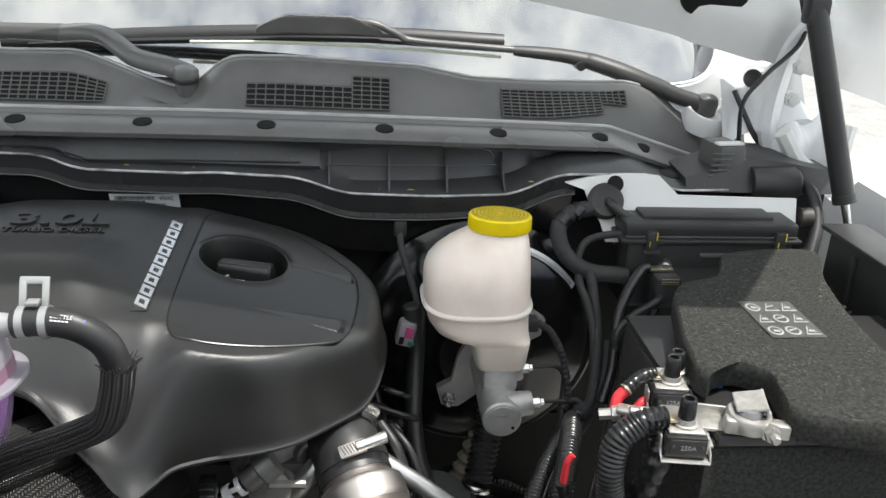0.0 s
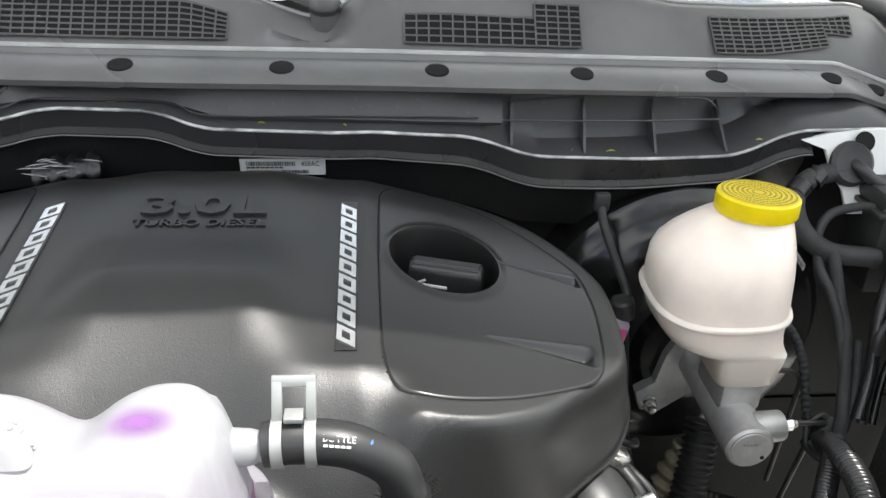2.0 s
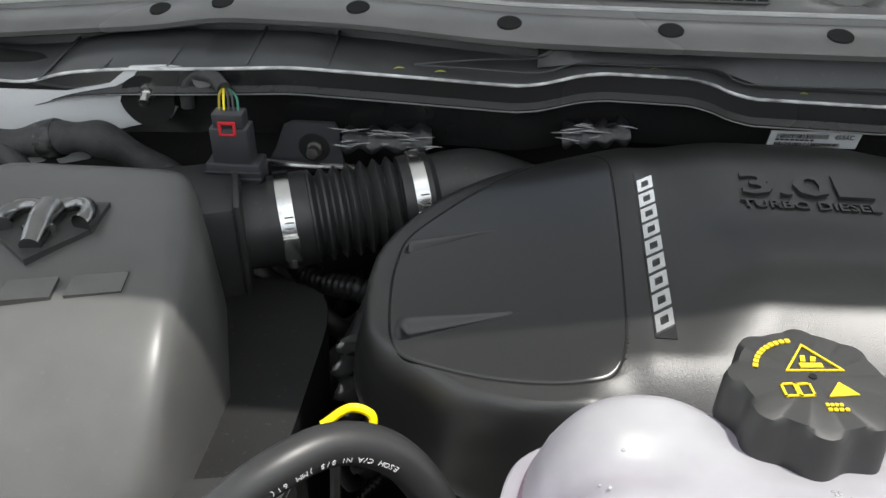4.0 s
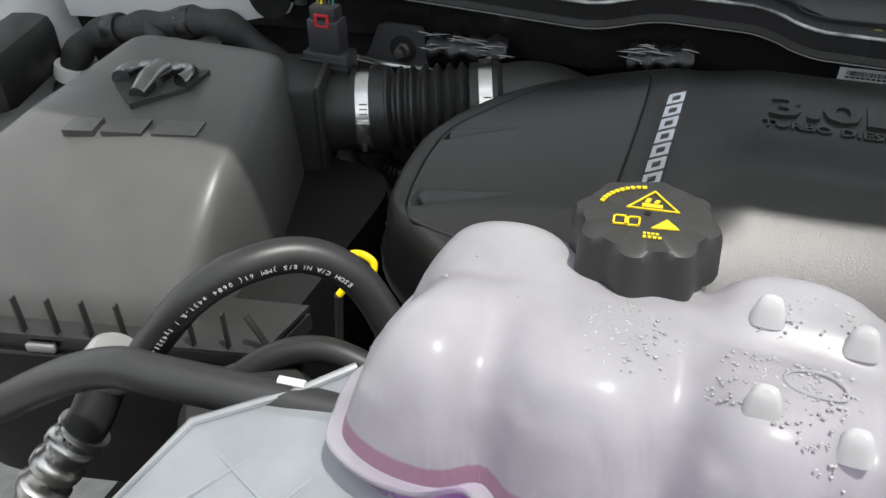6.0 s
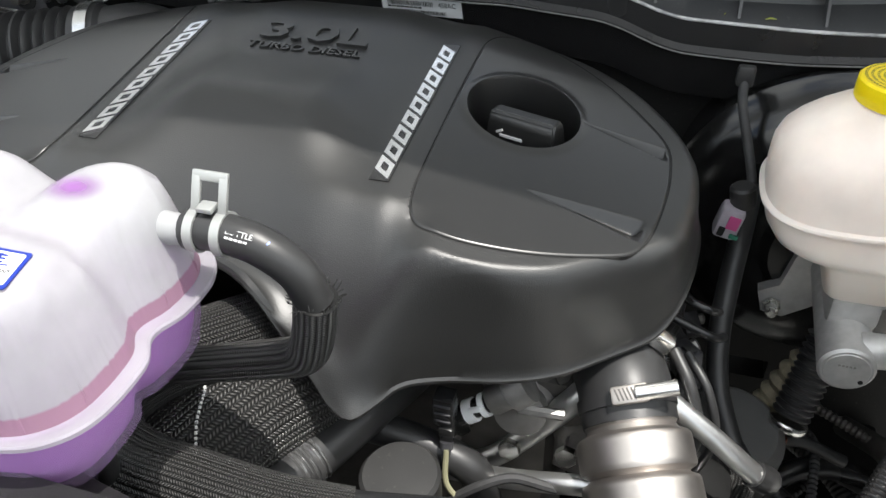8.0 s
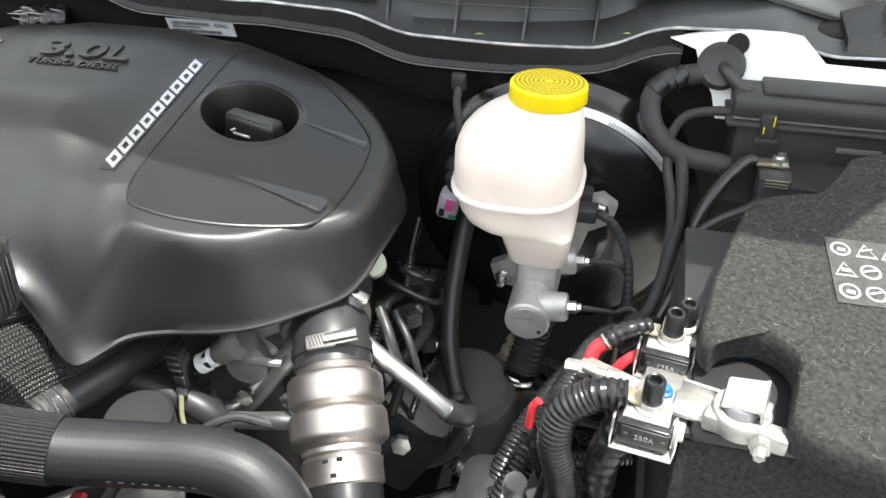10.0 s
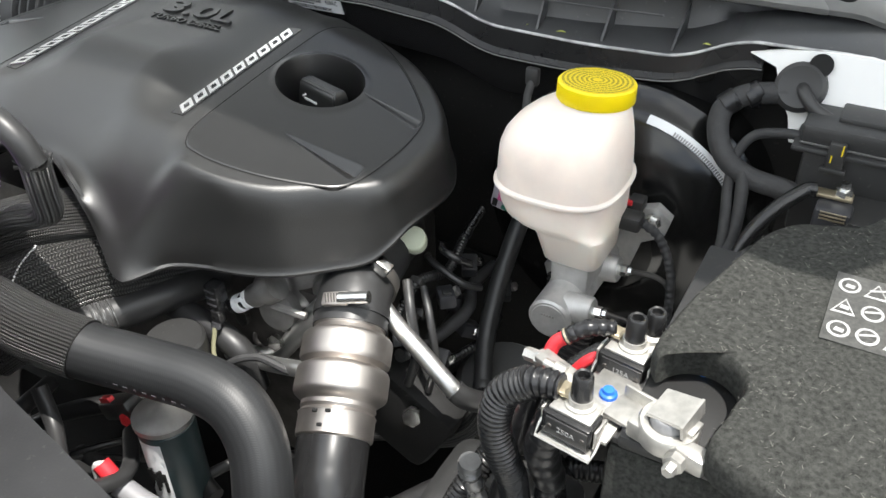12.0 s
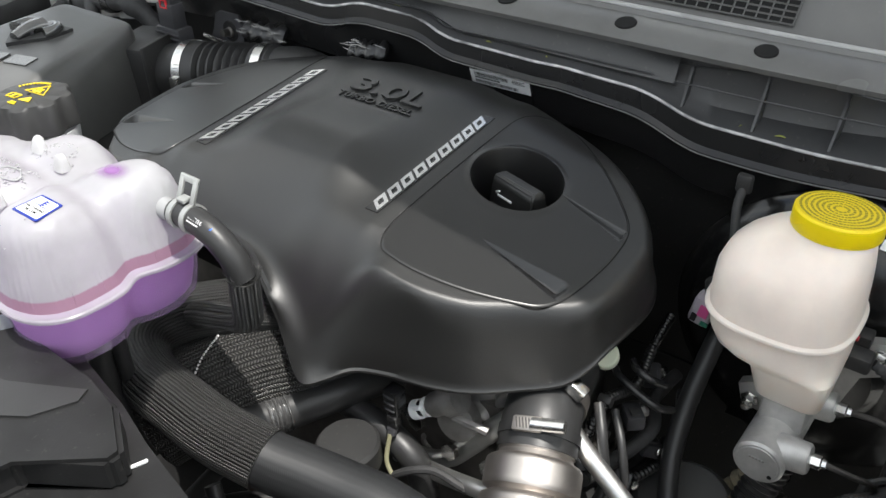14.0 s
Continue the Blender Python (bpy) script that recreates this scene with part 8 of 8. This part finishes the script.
    part("clamp", lathe([(0.0075, -0.005), (0.0082, -0.003), (0.0082, 0.003), (0.0075, 0.005)], (0.0235, 0.148, 1.104), (-0.1, 0.05, -1), 16), CLAMPGREY, ou)
    part("clamp", lathe([(0.0115, -0.006), (0.012, -0.004), (0.012, 0.004), (0.0115, 0.006)], (0.0125, 0.141, 1.092), (-0.12, -0.05, -1), 18), CLAMPGREY, ou)
    for k in (2,):
        lw = thing("loom_line", (0.09, 0.12, 0.98), "thin black hose below the radiator hose", "hose", "low hoses")
        part("hose", tube([(0.06 + 0.01 * k, 0.16, 1.0 - 0.02 * k), (0.10, 0.13 + 0.01 * k, 0.975 - 0.02 * k), (0.15, 0.12, 0.96 - 0.02 * k), (0.16, 0.16, 0.94 - 0.02 * k), (0.12, 0.20, 0.93 - 0.02 * k)], 0.007, 10, 8), RUBBER, lw)


def build_engine_front():
    en = thing("engine_block", (0.0, 0.42, 0.80), "dark oily engine castings below the cover", "engine")
    part("block", box((0.0, 0.45, 0.86), (0.46, 0.24, 0.22), 0.03), DARKMET, en)
    part("head", box((0.17, 0.42, 0.965), (0.16, 0.17, 0.05), 0.015), DARKMET, en)
    part("head", box((-0.17, 0.42, 0.965), (0.16, 0.17, 0.05), 0.015), DARKMET, en)
    bosses = ((0.155, 0.955, 0.014, 0.010), (0.185, 0.985, 0.016, 0.012), (0.215, 0.96, 0.020, 0.014), (0.24, 0.99, 0.014, 0.010), (0.20, 0.925, 0.015, 0.010), (0.245, 0.93, 0.018, 0.012), (0.165, 0.915, 0.012, 0.009))

    def casting(u, v):
        x, z = 0.125 + 0.15 * u, 0.885 + 0.125 * v
        y = 0.345 - 0.010 * math.sin(9 * u) * math.sin(5 * v + 1) + 0.25 * max(0, x - 0.19) ** 1.2
        for bx, bz, r, h in bosses:
            q = math.hypot(x - bx, z - bz) / r
            y -= h * smooth01((1.25 - q) / 0.4) - 0.4 * h * smooth01((0.5 - q) / 0.1)
        y -= 0.006 * smooth01((0.004 - abs(z - 0.945 - 0.4 * (x - 0.2))) / 0.003) + 0.005 * smooth01((0.003 - abs(x - 0.2 + 0.3 * (z - 0.95))) / 0.002)
        return V(x, y, z)
    part("front_cover", grid(casting, 90, 76), DULLALU, en, "ribbed dull aluminium casting with bosses")
    part("rib", tube([(0.205, 0.312, 0.985), (0.235, 0.318, 0.98)], 0.004, 8, 3), DULLALU, en)
    part("boss", lathe([(0.018, 0), (0.018, 0.012), (0.012, 0.014), (0, 0.014)], (0.205, 0.325, 0.975), (0.1, -1, 0.2), 20), DULLALU, en)
    for x, z in ((0.24, 0.945), (0.165, 0.955), (0.2, 0.94)):
        part("bolt", lathe([(0.008, 0), (0.008, 0.006), (0, 0.007)], (x, 0.315, z), (0, -1, 0.2), 6), BRIGHT, en)
    part("pulley_cover", lathe([(0.027, 0), (0.027, 0.02), (0.0245, 0.023), (0, 0.0235)], (0.140, 0.254, 0.944), (0.0, -0.05, 1), 36), PLASTIC, en, "round dark grey cap")
    ij = thing("injector_plug", (0.165, 0.29, 1.0), "black connector with white clip and wires", "connector")
    part("plug", box((0.160, 0.292, 0.994), (0.014, 0.014, 0.026), 0.002), GLOSSBLK, ij)
    for z in (0.988, 0.995, 1.002):
        part("plug_rib", box((0.160, 0.2845, z), (0.011, 0.0016, 0.0014), 0.0004), DKPLUG, ij)
    part("plug", box((0.162, 0.288, 0.975), (0.010, 0.010, 0.014), 0.0015), GLOSSBLK, ij)
    part("seal", lathe([(0.0046, 0), (0.0046, 0.005), (0.003, 0.006)], (0.163, 0.2835, 0.970), (0.05, -0.5, -1), 12), DKPLUG, ij)
    for q, w in (((0.1745, 0.304, 0.982), 0.0035), ((0.1835, 0.306, 0.9885), 0.0020)):
        part("white_clip", lathe([(0.0072, -w), (0.0086, -w), (0.0086, w), (0.0072, w)], q, (0.8, 0.15, 0.5), 18), PAPER, ij, "white lock ring")
    part("clip_tab", box((0.179, 0.2970, 0.9915), (0.010, 0.003, 0.004), 0.001, Matrix.Rotation(-0.5, 3, "Y")), PAPER, ij)
    part("elbow", tube([(0.166, 0.302, 0.976), (0.174, 0.304, 0.982), (0.188, 0.307, 0.992)], 0.0070, 12, 6), GLOSSBLK, ij)
    part("sensor_neck", lathe([(0.0095, 0), (0.0105, 0.002), (0.0105, 0.014), (0.014, 0.016), (0.014, 0.030), (0, 0.031)], (0.187, 0.307, 0.991), (0.75, 0.25, 0.55), 20), DULLALU, ij, "dull aluminium sensor neck")
    part("wire", tube([(0.164, 0.279, 0.968), (0.166, 0.27, 0.945), (0.176, 0.268, 0.93)], 0.002, 8, 6), OLIVEWIRE, ij)
    part("wire", tube([(0.17, 0.268, 0.93), (0.19, 0.272, 0.947), (0.21, 0.28, 0.952), (0.24, 0.285, 0.945), (0.26, 0.30, 0.94)], 0.0035, 8, 6), WRAP, ij)
    hz = thing("cross_hose", (0.12, 0.29, 0.95), "black hose crossing below the cover", "hose")
    part("hose", tube([(0.08, 0.29, 0.965), (0.14, 0.29, 0.955), (0.18, 0.288, 0.94), (0.19, 0.29, 0.90)], 0.012, 14, 6), RUBBER, hz)
    # hoses, leads and fittings down the side of the engine
    rnd = random.Random(33)
    for k in range(9):
        x0 = 0.285 + 0.010 * (k % 4) + rnd.uniform(0, 0.01)
        z0 = 0.97 - 0.022 * k + rnd.uniform(-0.008, 0.008)
        pts = [(x0 + rnd.uniform(-0.012, 0.012), 0.36 + 0.045 * j, z0 + rnd.uniform(-0.010, 0.010) - 0.012 * j * (k % 2)) for j in range(5)]
        sl = thing("side_lead", pts[2], ("black sheathed lead along the engine side", "dull metal line along the engine side", "taped black loom along the engine side")[k % 3], ("cable", "pipe", "wiring")[k % 3], "engine side lines")
        part("run", tube(pts, (0.0045, 0.003, 0.0065)[k % 3], 10, 6, ribs=(0.004, 0.0005) if k % 3 == 0 else None), (GLOSSBLK, DARKMET, WRAP)[k % 3], sl)
        part("clip", box(pts[1], (0.012, 0.008, 0.012), 0.002, Matrix.Rotation(rnd.uniform(0, 1), 3, "X")), PLASTIC, sl)
    for k in range(7):
        p = V(0.288 + rnd.uniform(0, 0.035), 0.37 + 0.028 * k, 0.955 - rnd.uniform(0.0, 0.07))
        co = thing("side_connector", p, "small black connector with a bright bolt", "connector", "engine side connectors")
        r = Matrix.Rotation(rnd.uniform(-0.8, 0.8), 3, "Z") @ Matrix.Rotation(rnd.uniform(-0.6, 0.6), 3, "X")
        part("shell", box(p, (0.016, 0.022, 0.014), 0.002, r), DKPLUG, co)
        part("latch", box(p + r @ V(0, -0.004, 0.008), (0.008, 0.010, 0.003), 0.001, r), PLASTIC, co)
        part("bolt", lathe([(0.005, 0), (0.005, 0.004), (0.003, 0.005), (0, 0.005)], p + r @ V(0.009, 0.004, 0.002), r @ V(1, -0.3, 0.6), 6), BRIGHT if k % 2 else DULLALU, co)
    gm = thing("green_cap", (0.281, 0.427, 1.009), "pale green plastic cap under the cover rim", "cap")
    part("cap", lathe([(0.011, 0), (0.0118, 0.004), (0.0118, 0.013), (0.0105, 0.0145), (0, 0.015)], (0.280, 0.428, 1.004), (0.15, -0.55, 0.75), 24), GREENISH, gm)
    for k, pts in enumerate(([(0.300, 0.44, 1.002), (0.308, 0.43, 1.004), (0.322, 0.429, 1.000), (0.330, 0.44, 0.990)], [(0.285, 0.44, 0.985), (0.295, 0.43, 0.987), (0.328, 0.428, 0.975), (0.338, 0.445, 0.962)])):
        fl = thing("fuel_line", pts[0], "thin glossy black fuel line under the cover", "pipe", "fuel lines")
        part("line", tube(pts, 0.0034, 10, 6), GLOSSBLK, fl)
    loops = thing("ribbed_hose", (0.31, 0.34, 0.95), "black ribbed hose loop beside the charge pipe", "hose")
    part("hose", tube([(0.30, 0.38, 1.0), (0.315, 0.36, 0.985), (0.325, 0.35, 0.95), (0.315, 0.35, 0.91)], 0.0045, 12, 6), RUBBER, loops)
    part("hose", tube([(0.31, 0.39, 0.99), (0.328, 0.37, 0.975), (0.338, 0.36, 0.94), (0.33, 0.36, 0.90)], 0.0035, 12, 6), RUBBER, loops)
    ff = thing("filter_canister", (0.17, 0.2, 0.87), "dark canister with metal head and white label", "filter")
    part("head", lathe([(0.022, 0), (0.0255, 0.002), (0.0255, 0.007), (0.022, 0.008), (0.018, 0.011), (0.012, 0.0125), (0.006, 0.016), (0, 0.016)], (0.176, 0.198, 0.937), (0, 0, 1), 24), DULLALU, ff)
    part("can", lathe([(0.021, 0), (0.0235, 0.006), (0.0235, 0.085), (0.021, 0.088)], (0.176, 0.198, 0.850), (0, 0, 1), 28), TEAL, ff)
    lab = bmesh.new()
    loft([[V(0.176 + 0.0239 * math.cos(a), 0.198 + 0.0239 * math.sin(a), z) for z in (0.862, 0.930)] for a in np.linspace(radians(248), radians(302), 10)], cap=False, closed=False, bm=lab)
    part("label", lab, PAPER, ff, "white printed label")
    for k in range(7):
        a = radians(254 + 6.5 * k)
        part("print_bar", box((0.176 + 0.0240 * math.cos(a), 0.198 + 0.0240 * math.sin(a), 0.885 + 0.004 * (k % 3)), (0.0022, 0.0022, 0.022 - 0.004 * (k % 3))), INK, ff)
    rc = thing("red_connector", (0.13, 0.19, 0.94), "black connector with red lock tabs", "connector")
    part("plug", box((0.128, 0.195, 0.93), (0.045, 0.018, 0.018), 0.004, Matrix.Rotation(-0.5, 3, "Y")), PLASTIC, rc)
    part("tab", box((0.125, 0.186, 0.945), (0.014, 0.006, 0.005), 0.001, Matrix.Rotation(-0.5, 3, "Y")), RED, rc)
    part("tab", box((0.142, 0.186, 0.93), (0.007, 0.007, 0.01), 0.001), RED, rc)
    rw = thing("red_cable", (0.15, 0.15, 0.9), "red-tipped grey cable low in the bay", "cable")
    part("white_loop", tube([(0.135, 0.15, 0.875), (0.138, 0.15, 0.905), (0.15, 0.15, 0.915)], 0.0035, 8, 6), PRIMER, rw)
    part("red_end", tube([(0.147, 0.15, 0.915), (0.156, 0.15, 0.905), (0.16, 0.152, 0.89)], 0.0075, 10, 6), RED, rw)
    part("grey_run", tube([(0.158, 0.152, 0.893), (0.18, 0.155, 0.88), (0.215, 0.16, 0.87)], 0.0095, 10, 6), GREYPLUG, rw)
    # floor of the bay, frame rail and far clutter
    fr = thing("frame_rail", (0.5, 0.2, 0.62), "black steel frame rail below the battery", "frame rail", kind="structure")
    part("rail", box((0.50, 0.2, 0.62), (0.09, 1.1, 0.13), 0.01), DARK, fr)
    fr = thing("frame_rail", (-0.5, 0.2, 0.62), "black steel frame rail below the air box", "frame rail", kind="structure")
    part("rail", box((-0.50, 0.2, 0.62), (0.09, 1.1, 0.13), 0.01), DARK, fr)
    ut = thing("undertray", (0, 0.3, 0.5), "black plastic splash shield under the engine", "splash shield", kind="structure")
    part("panel", box((-0.245, 0.22, 0.48), (1.06, 0.95, 0.012), 0.004), DARK, ut)
    rnd = random.Random(21)
    for k in range(26):
        x, y, z = rnd.uniform(0.30, 0.50), rnd.uniform(0.30, 0.58), rnd.uniform(0.66, 0.82)
        lo = thing("low_hose", (x, y, z), "dark hose in the depth of the bay", "hose", "deep hoses")
        a = rnd.uniform(0, 3.14)
        d = V(math.cos(a), math.sin(a), rnd.uniform(-0.5, 0.5)) * rnd.uniform(0.04, 0.09)
        part("hose", tube([V(x, y, z) - d, V(x, y, z) + V(rnd.uniform(-0.02, 0.02), rnd.uniform(-0.02, 0.02), 0.02), V(x, y, z) + d], rnd.uniform(0.003, 0.011), 10, 6, ribs=(0.005, 0.0006) if k % 3 == 0 else None), (RUBBER, GLOSSBLK, DARKMET, WRAP)[k % 4], lo)
    for k in range(14):
        x, y, z = rnd.uniform(0.02, 0.20), rnd.uniform(0.13, 0.26), rnd.uniform(0.82, 0.93)
        lo = thing("low_hose", (x, y, z), "dark hose in the depth of the bay", "hose", "deep hoses")
        a = rnd.uniform(0, 3.14)
        d = V(math.cos(a), math.sin(a), rnd.uniform(-0.4, 0.4)) * rnd.uniform(0.04, 0.08)
        part("hose", tube([V(x, y, z) - d, V(x, y, z) + V(0, 0, 0.015), V(x, y, z) + d], rnd.uniform(0.003, 0.009), 10, 6), (RUBBER, GLOSSBLK, WRAP)[k % 3], lo)
    cm = thing("crossmember", (0, 0.3, 0.55), "dark steel crossmember under the engine", "crossmember", kind="structure")
    part("beam", box((0, 0.30, 0.55), (0.92, 0.16, 0.08), 0.01), DARK, cm)
    cn = thing("canister", (0.335, 0.46, 0.80), "dark grey canister below the vacuum hose", "canister")
    part("can", lathe([(0.045, 0), (0.048, 0.006), (0.048, 0.09), (0.04, 0.10), (0, 0.102)], (0.36, 0.47, 0.76), (0, -0.2, 1), 30), GREYPL, cn)
    mt = thing("engine_mount", (0.30, 0.35, 0.82), "dull aluminium engine mount bracket", "bracket")
    part("arm", box((0.30, 0.37, 0.86), (0.10, 0.05, 0.09), 0.012, Matrix.Rotation(0.5, 3, "Y")), DARK, mt)
    part("bolt", lathe([(0.009, 0), (0.009, 0.008), (0, 0.009)], (0.325, 0.34, 0.885), (0.3, -1, 0.3), 6), BRIGHT, mt)
    hv = thing("relay_cover", (0.445, 0.275, 0.82), "dark grey folded cover low beside the battery", "cover")
    part("body", loft([superring(0.445, 0.275, z, r, r * 0.8, 24, 6) for z, r in ((0.82, 0.062), (0.915, 0.056), (0.93, 0.036))]), PLASTIC, hv)


def build_shroud():
    sh = thing("fan_shroud", (0, -0.05, 1.08), "black plastic radiator shroud panel", "shroud", kind="structure")
    out = [(-0.52, 0.04), (-0.40, 0.03), (-0.25, 0.02), (-0.02, 0.10), (0.033, 0.114), (0.111, 0.099), (0.15, 0.088), (0.203, 0.077), (0.236, 0.066), (0.347, 0.043), (0.36, 0.0), (0.36, -0.25), (-0.52, -0.25)]
    part("deck", sheet([(x, y, 1.113) for x, y in out], 0.05), SHROUDPL, sh)
    up = [(-0.50, -0.02), (-0.2, 0.0), (-0.04, 0.095), (0.10, 0.090), (0.131, 0.087), (0.166, 0.067), (0.166, 0.057), (0.12, 0.028), (0.10, -0.05), (0.10, -0.24), (-0.50, -0.24)]
    b = sheet([(x, y, 1.136) for x, y in up], 0.024)
    bmesh.ops.bevel(b, geom=[e for e in b.edges], offset=0.003, segments=2, affect="EDGES")
    part("raised_cover", b, SHROUDPL, sh)
    part("rubber_pad", sheet([(x, y, 1.1375) for x, y in ((0.02, 0.02), (0.07, 0.03), (0.100, 0.050), (0.112, 0.074), (0.108, 0.083), (0.095, 0.076), (0.06, 0.058), (0.02, 0.05))], 0.003), RUBBER, sh)
    part("white_mark", box((0.160, 0.0747, 1.1142), (0.0115, 0.0022, 0.001), 0, Matrix.Rotation(1.2, 3, "Z")), WHITEINK, sh)
    rad = thing("radiator", (0, 0.0, 0.8), "dark radiator behind the shroud", "radiator", kind="structure")
    part("core", box((0, -0.02, 0.85), (0.84, 0.05, 0.40), 0.008), DARK, rad)
    gr = thing("front_crossbar", (0, -0.30, 1.05), "white painted front end panel", "front panel", kind="structure")
    part("panel", box((0, -0.36, 0.95), (1.7, 0.10, 0.22), 0.03), WHITE, gr)


TEALWIRE = mat("green_wire", (0.02, 0.16, 0.10), 0.5, var=0.1)
OLIVEWIRE = mat("olive_wire", (0.25, 0.24, 0.15), 0.5, var=0.2)
TEAL = mat("dark_teal_paint", (0.022, 0.038, 0.042), 0.35, var=0.2)

build_setting()
build_cowl()
build_windscreen()
build_wipers()
build_hood()
build_right_rear_trim()
build_engine_cover()
build_coolant_bottle()
build_brakes()
build_vacuum_and_plug()
build_air_box()
build_ac_lines()
build_battery()
build_power_box()
build_charge_pipe()
build_big_hose()
build_engine_front()
build_shroud()

# firewall label
lb = thing("parts_label", (0.045, 0.60, 1.137), "white barcode label on the black firewall apron", "label")


def build_label():
    m = frame_of((0.0465, 0.6100, 1.1348), (1, 0.02, 0.0), (-0.04, -0.35, 1)) @ Matrix.Scale(1.38, 4, (0, 1, 0))
    part("paper", sheet([m @ V(x, y, 0) for x, y in ((-0.0365, 0.0065), (0.0365, 0.0065), (0.0365, -0.0065), (-0.0365, -0.0065))], 0.0008, m.to_3x3() @ V(0, 0, 1)), PAPER, lb)
    rnd = random.Random(2)
    bm = bmesh.new()
    for row, x0, x1, y0, y1 in ((0, -0.031, 0.010, 0.0012, 0.0048), (1, -0.031, 0.022, -0.0052, -0.0022)):
        x = x0
        while x < x1:
            w = rnd.choice((0.0004, 0.0007, 0.0011))
            vs = [bm.verts.new(m @ V(a, b, 0.0004)) for a, b in ((x, y0), (x + w, y0), (x + w, y1), (x, y1))]
            bm.faces.new(vs)
            x += w + rnd.choice((0.0004, 0.0007))
    part("barcode", bm, INK, lb)
    for k in range(8):
        part("print_bar", sheet([m @ V(x, y, 0.0005) for x, y in ((-0.031 + 0.004 * k, 0.0004), (-0.028 + 0.004 * k, 0.0004), (-0.028 + 0.004 * k, -0.0008), (-0.031 + 0.004 * k, -0.0008))], 0.0003, m.to_3x3() @ V(0, 0, 1)), INK, lb)
    lettering("code", "458AC", 0.0055, m @ Matrix.Translation((0.0235, 0.0028, 0.0004)), INK, lb, 0.0001)
    part("arm", sheet([m @ V(x, y, -0.0009) for x, y in ((-0.0365, 0.0065), (0.0365, 0.0065), (0.0365, -0.02), (-0.0365, -0.02))], 0.004, m.to_3x3() @ V(0, 0, 1)), GLOSSBLK, lb, "black backing of the apron")


build_label()
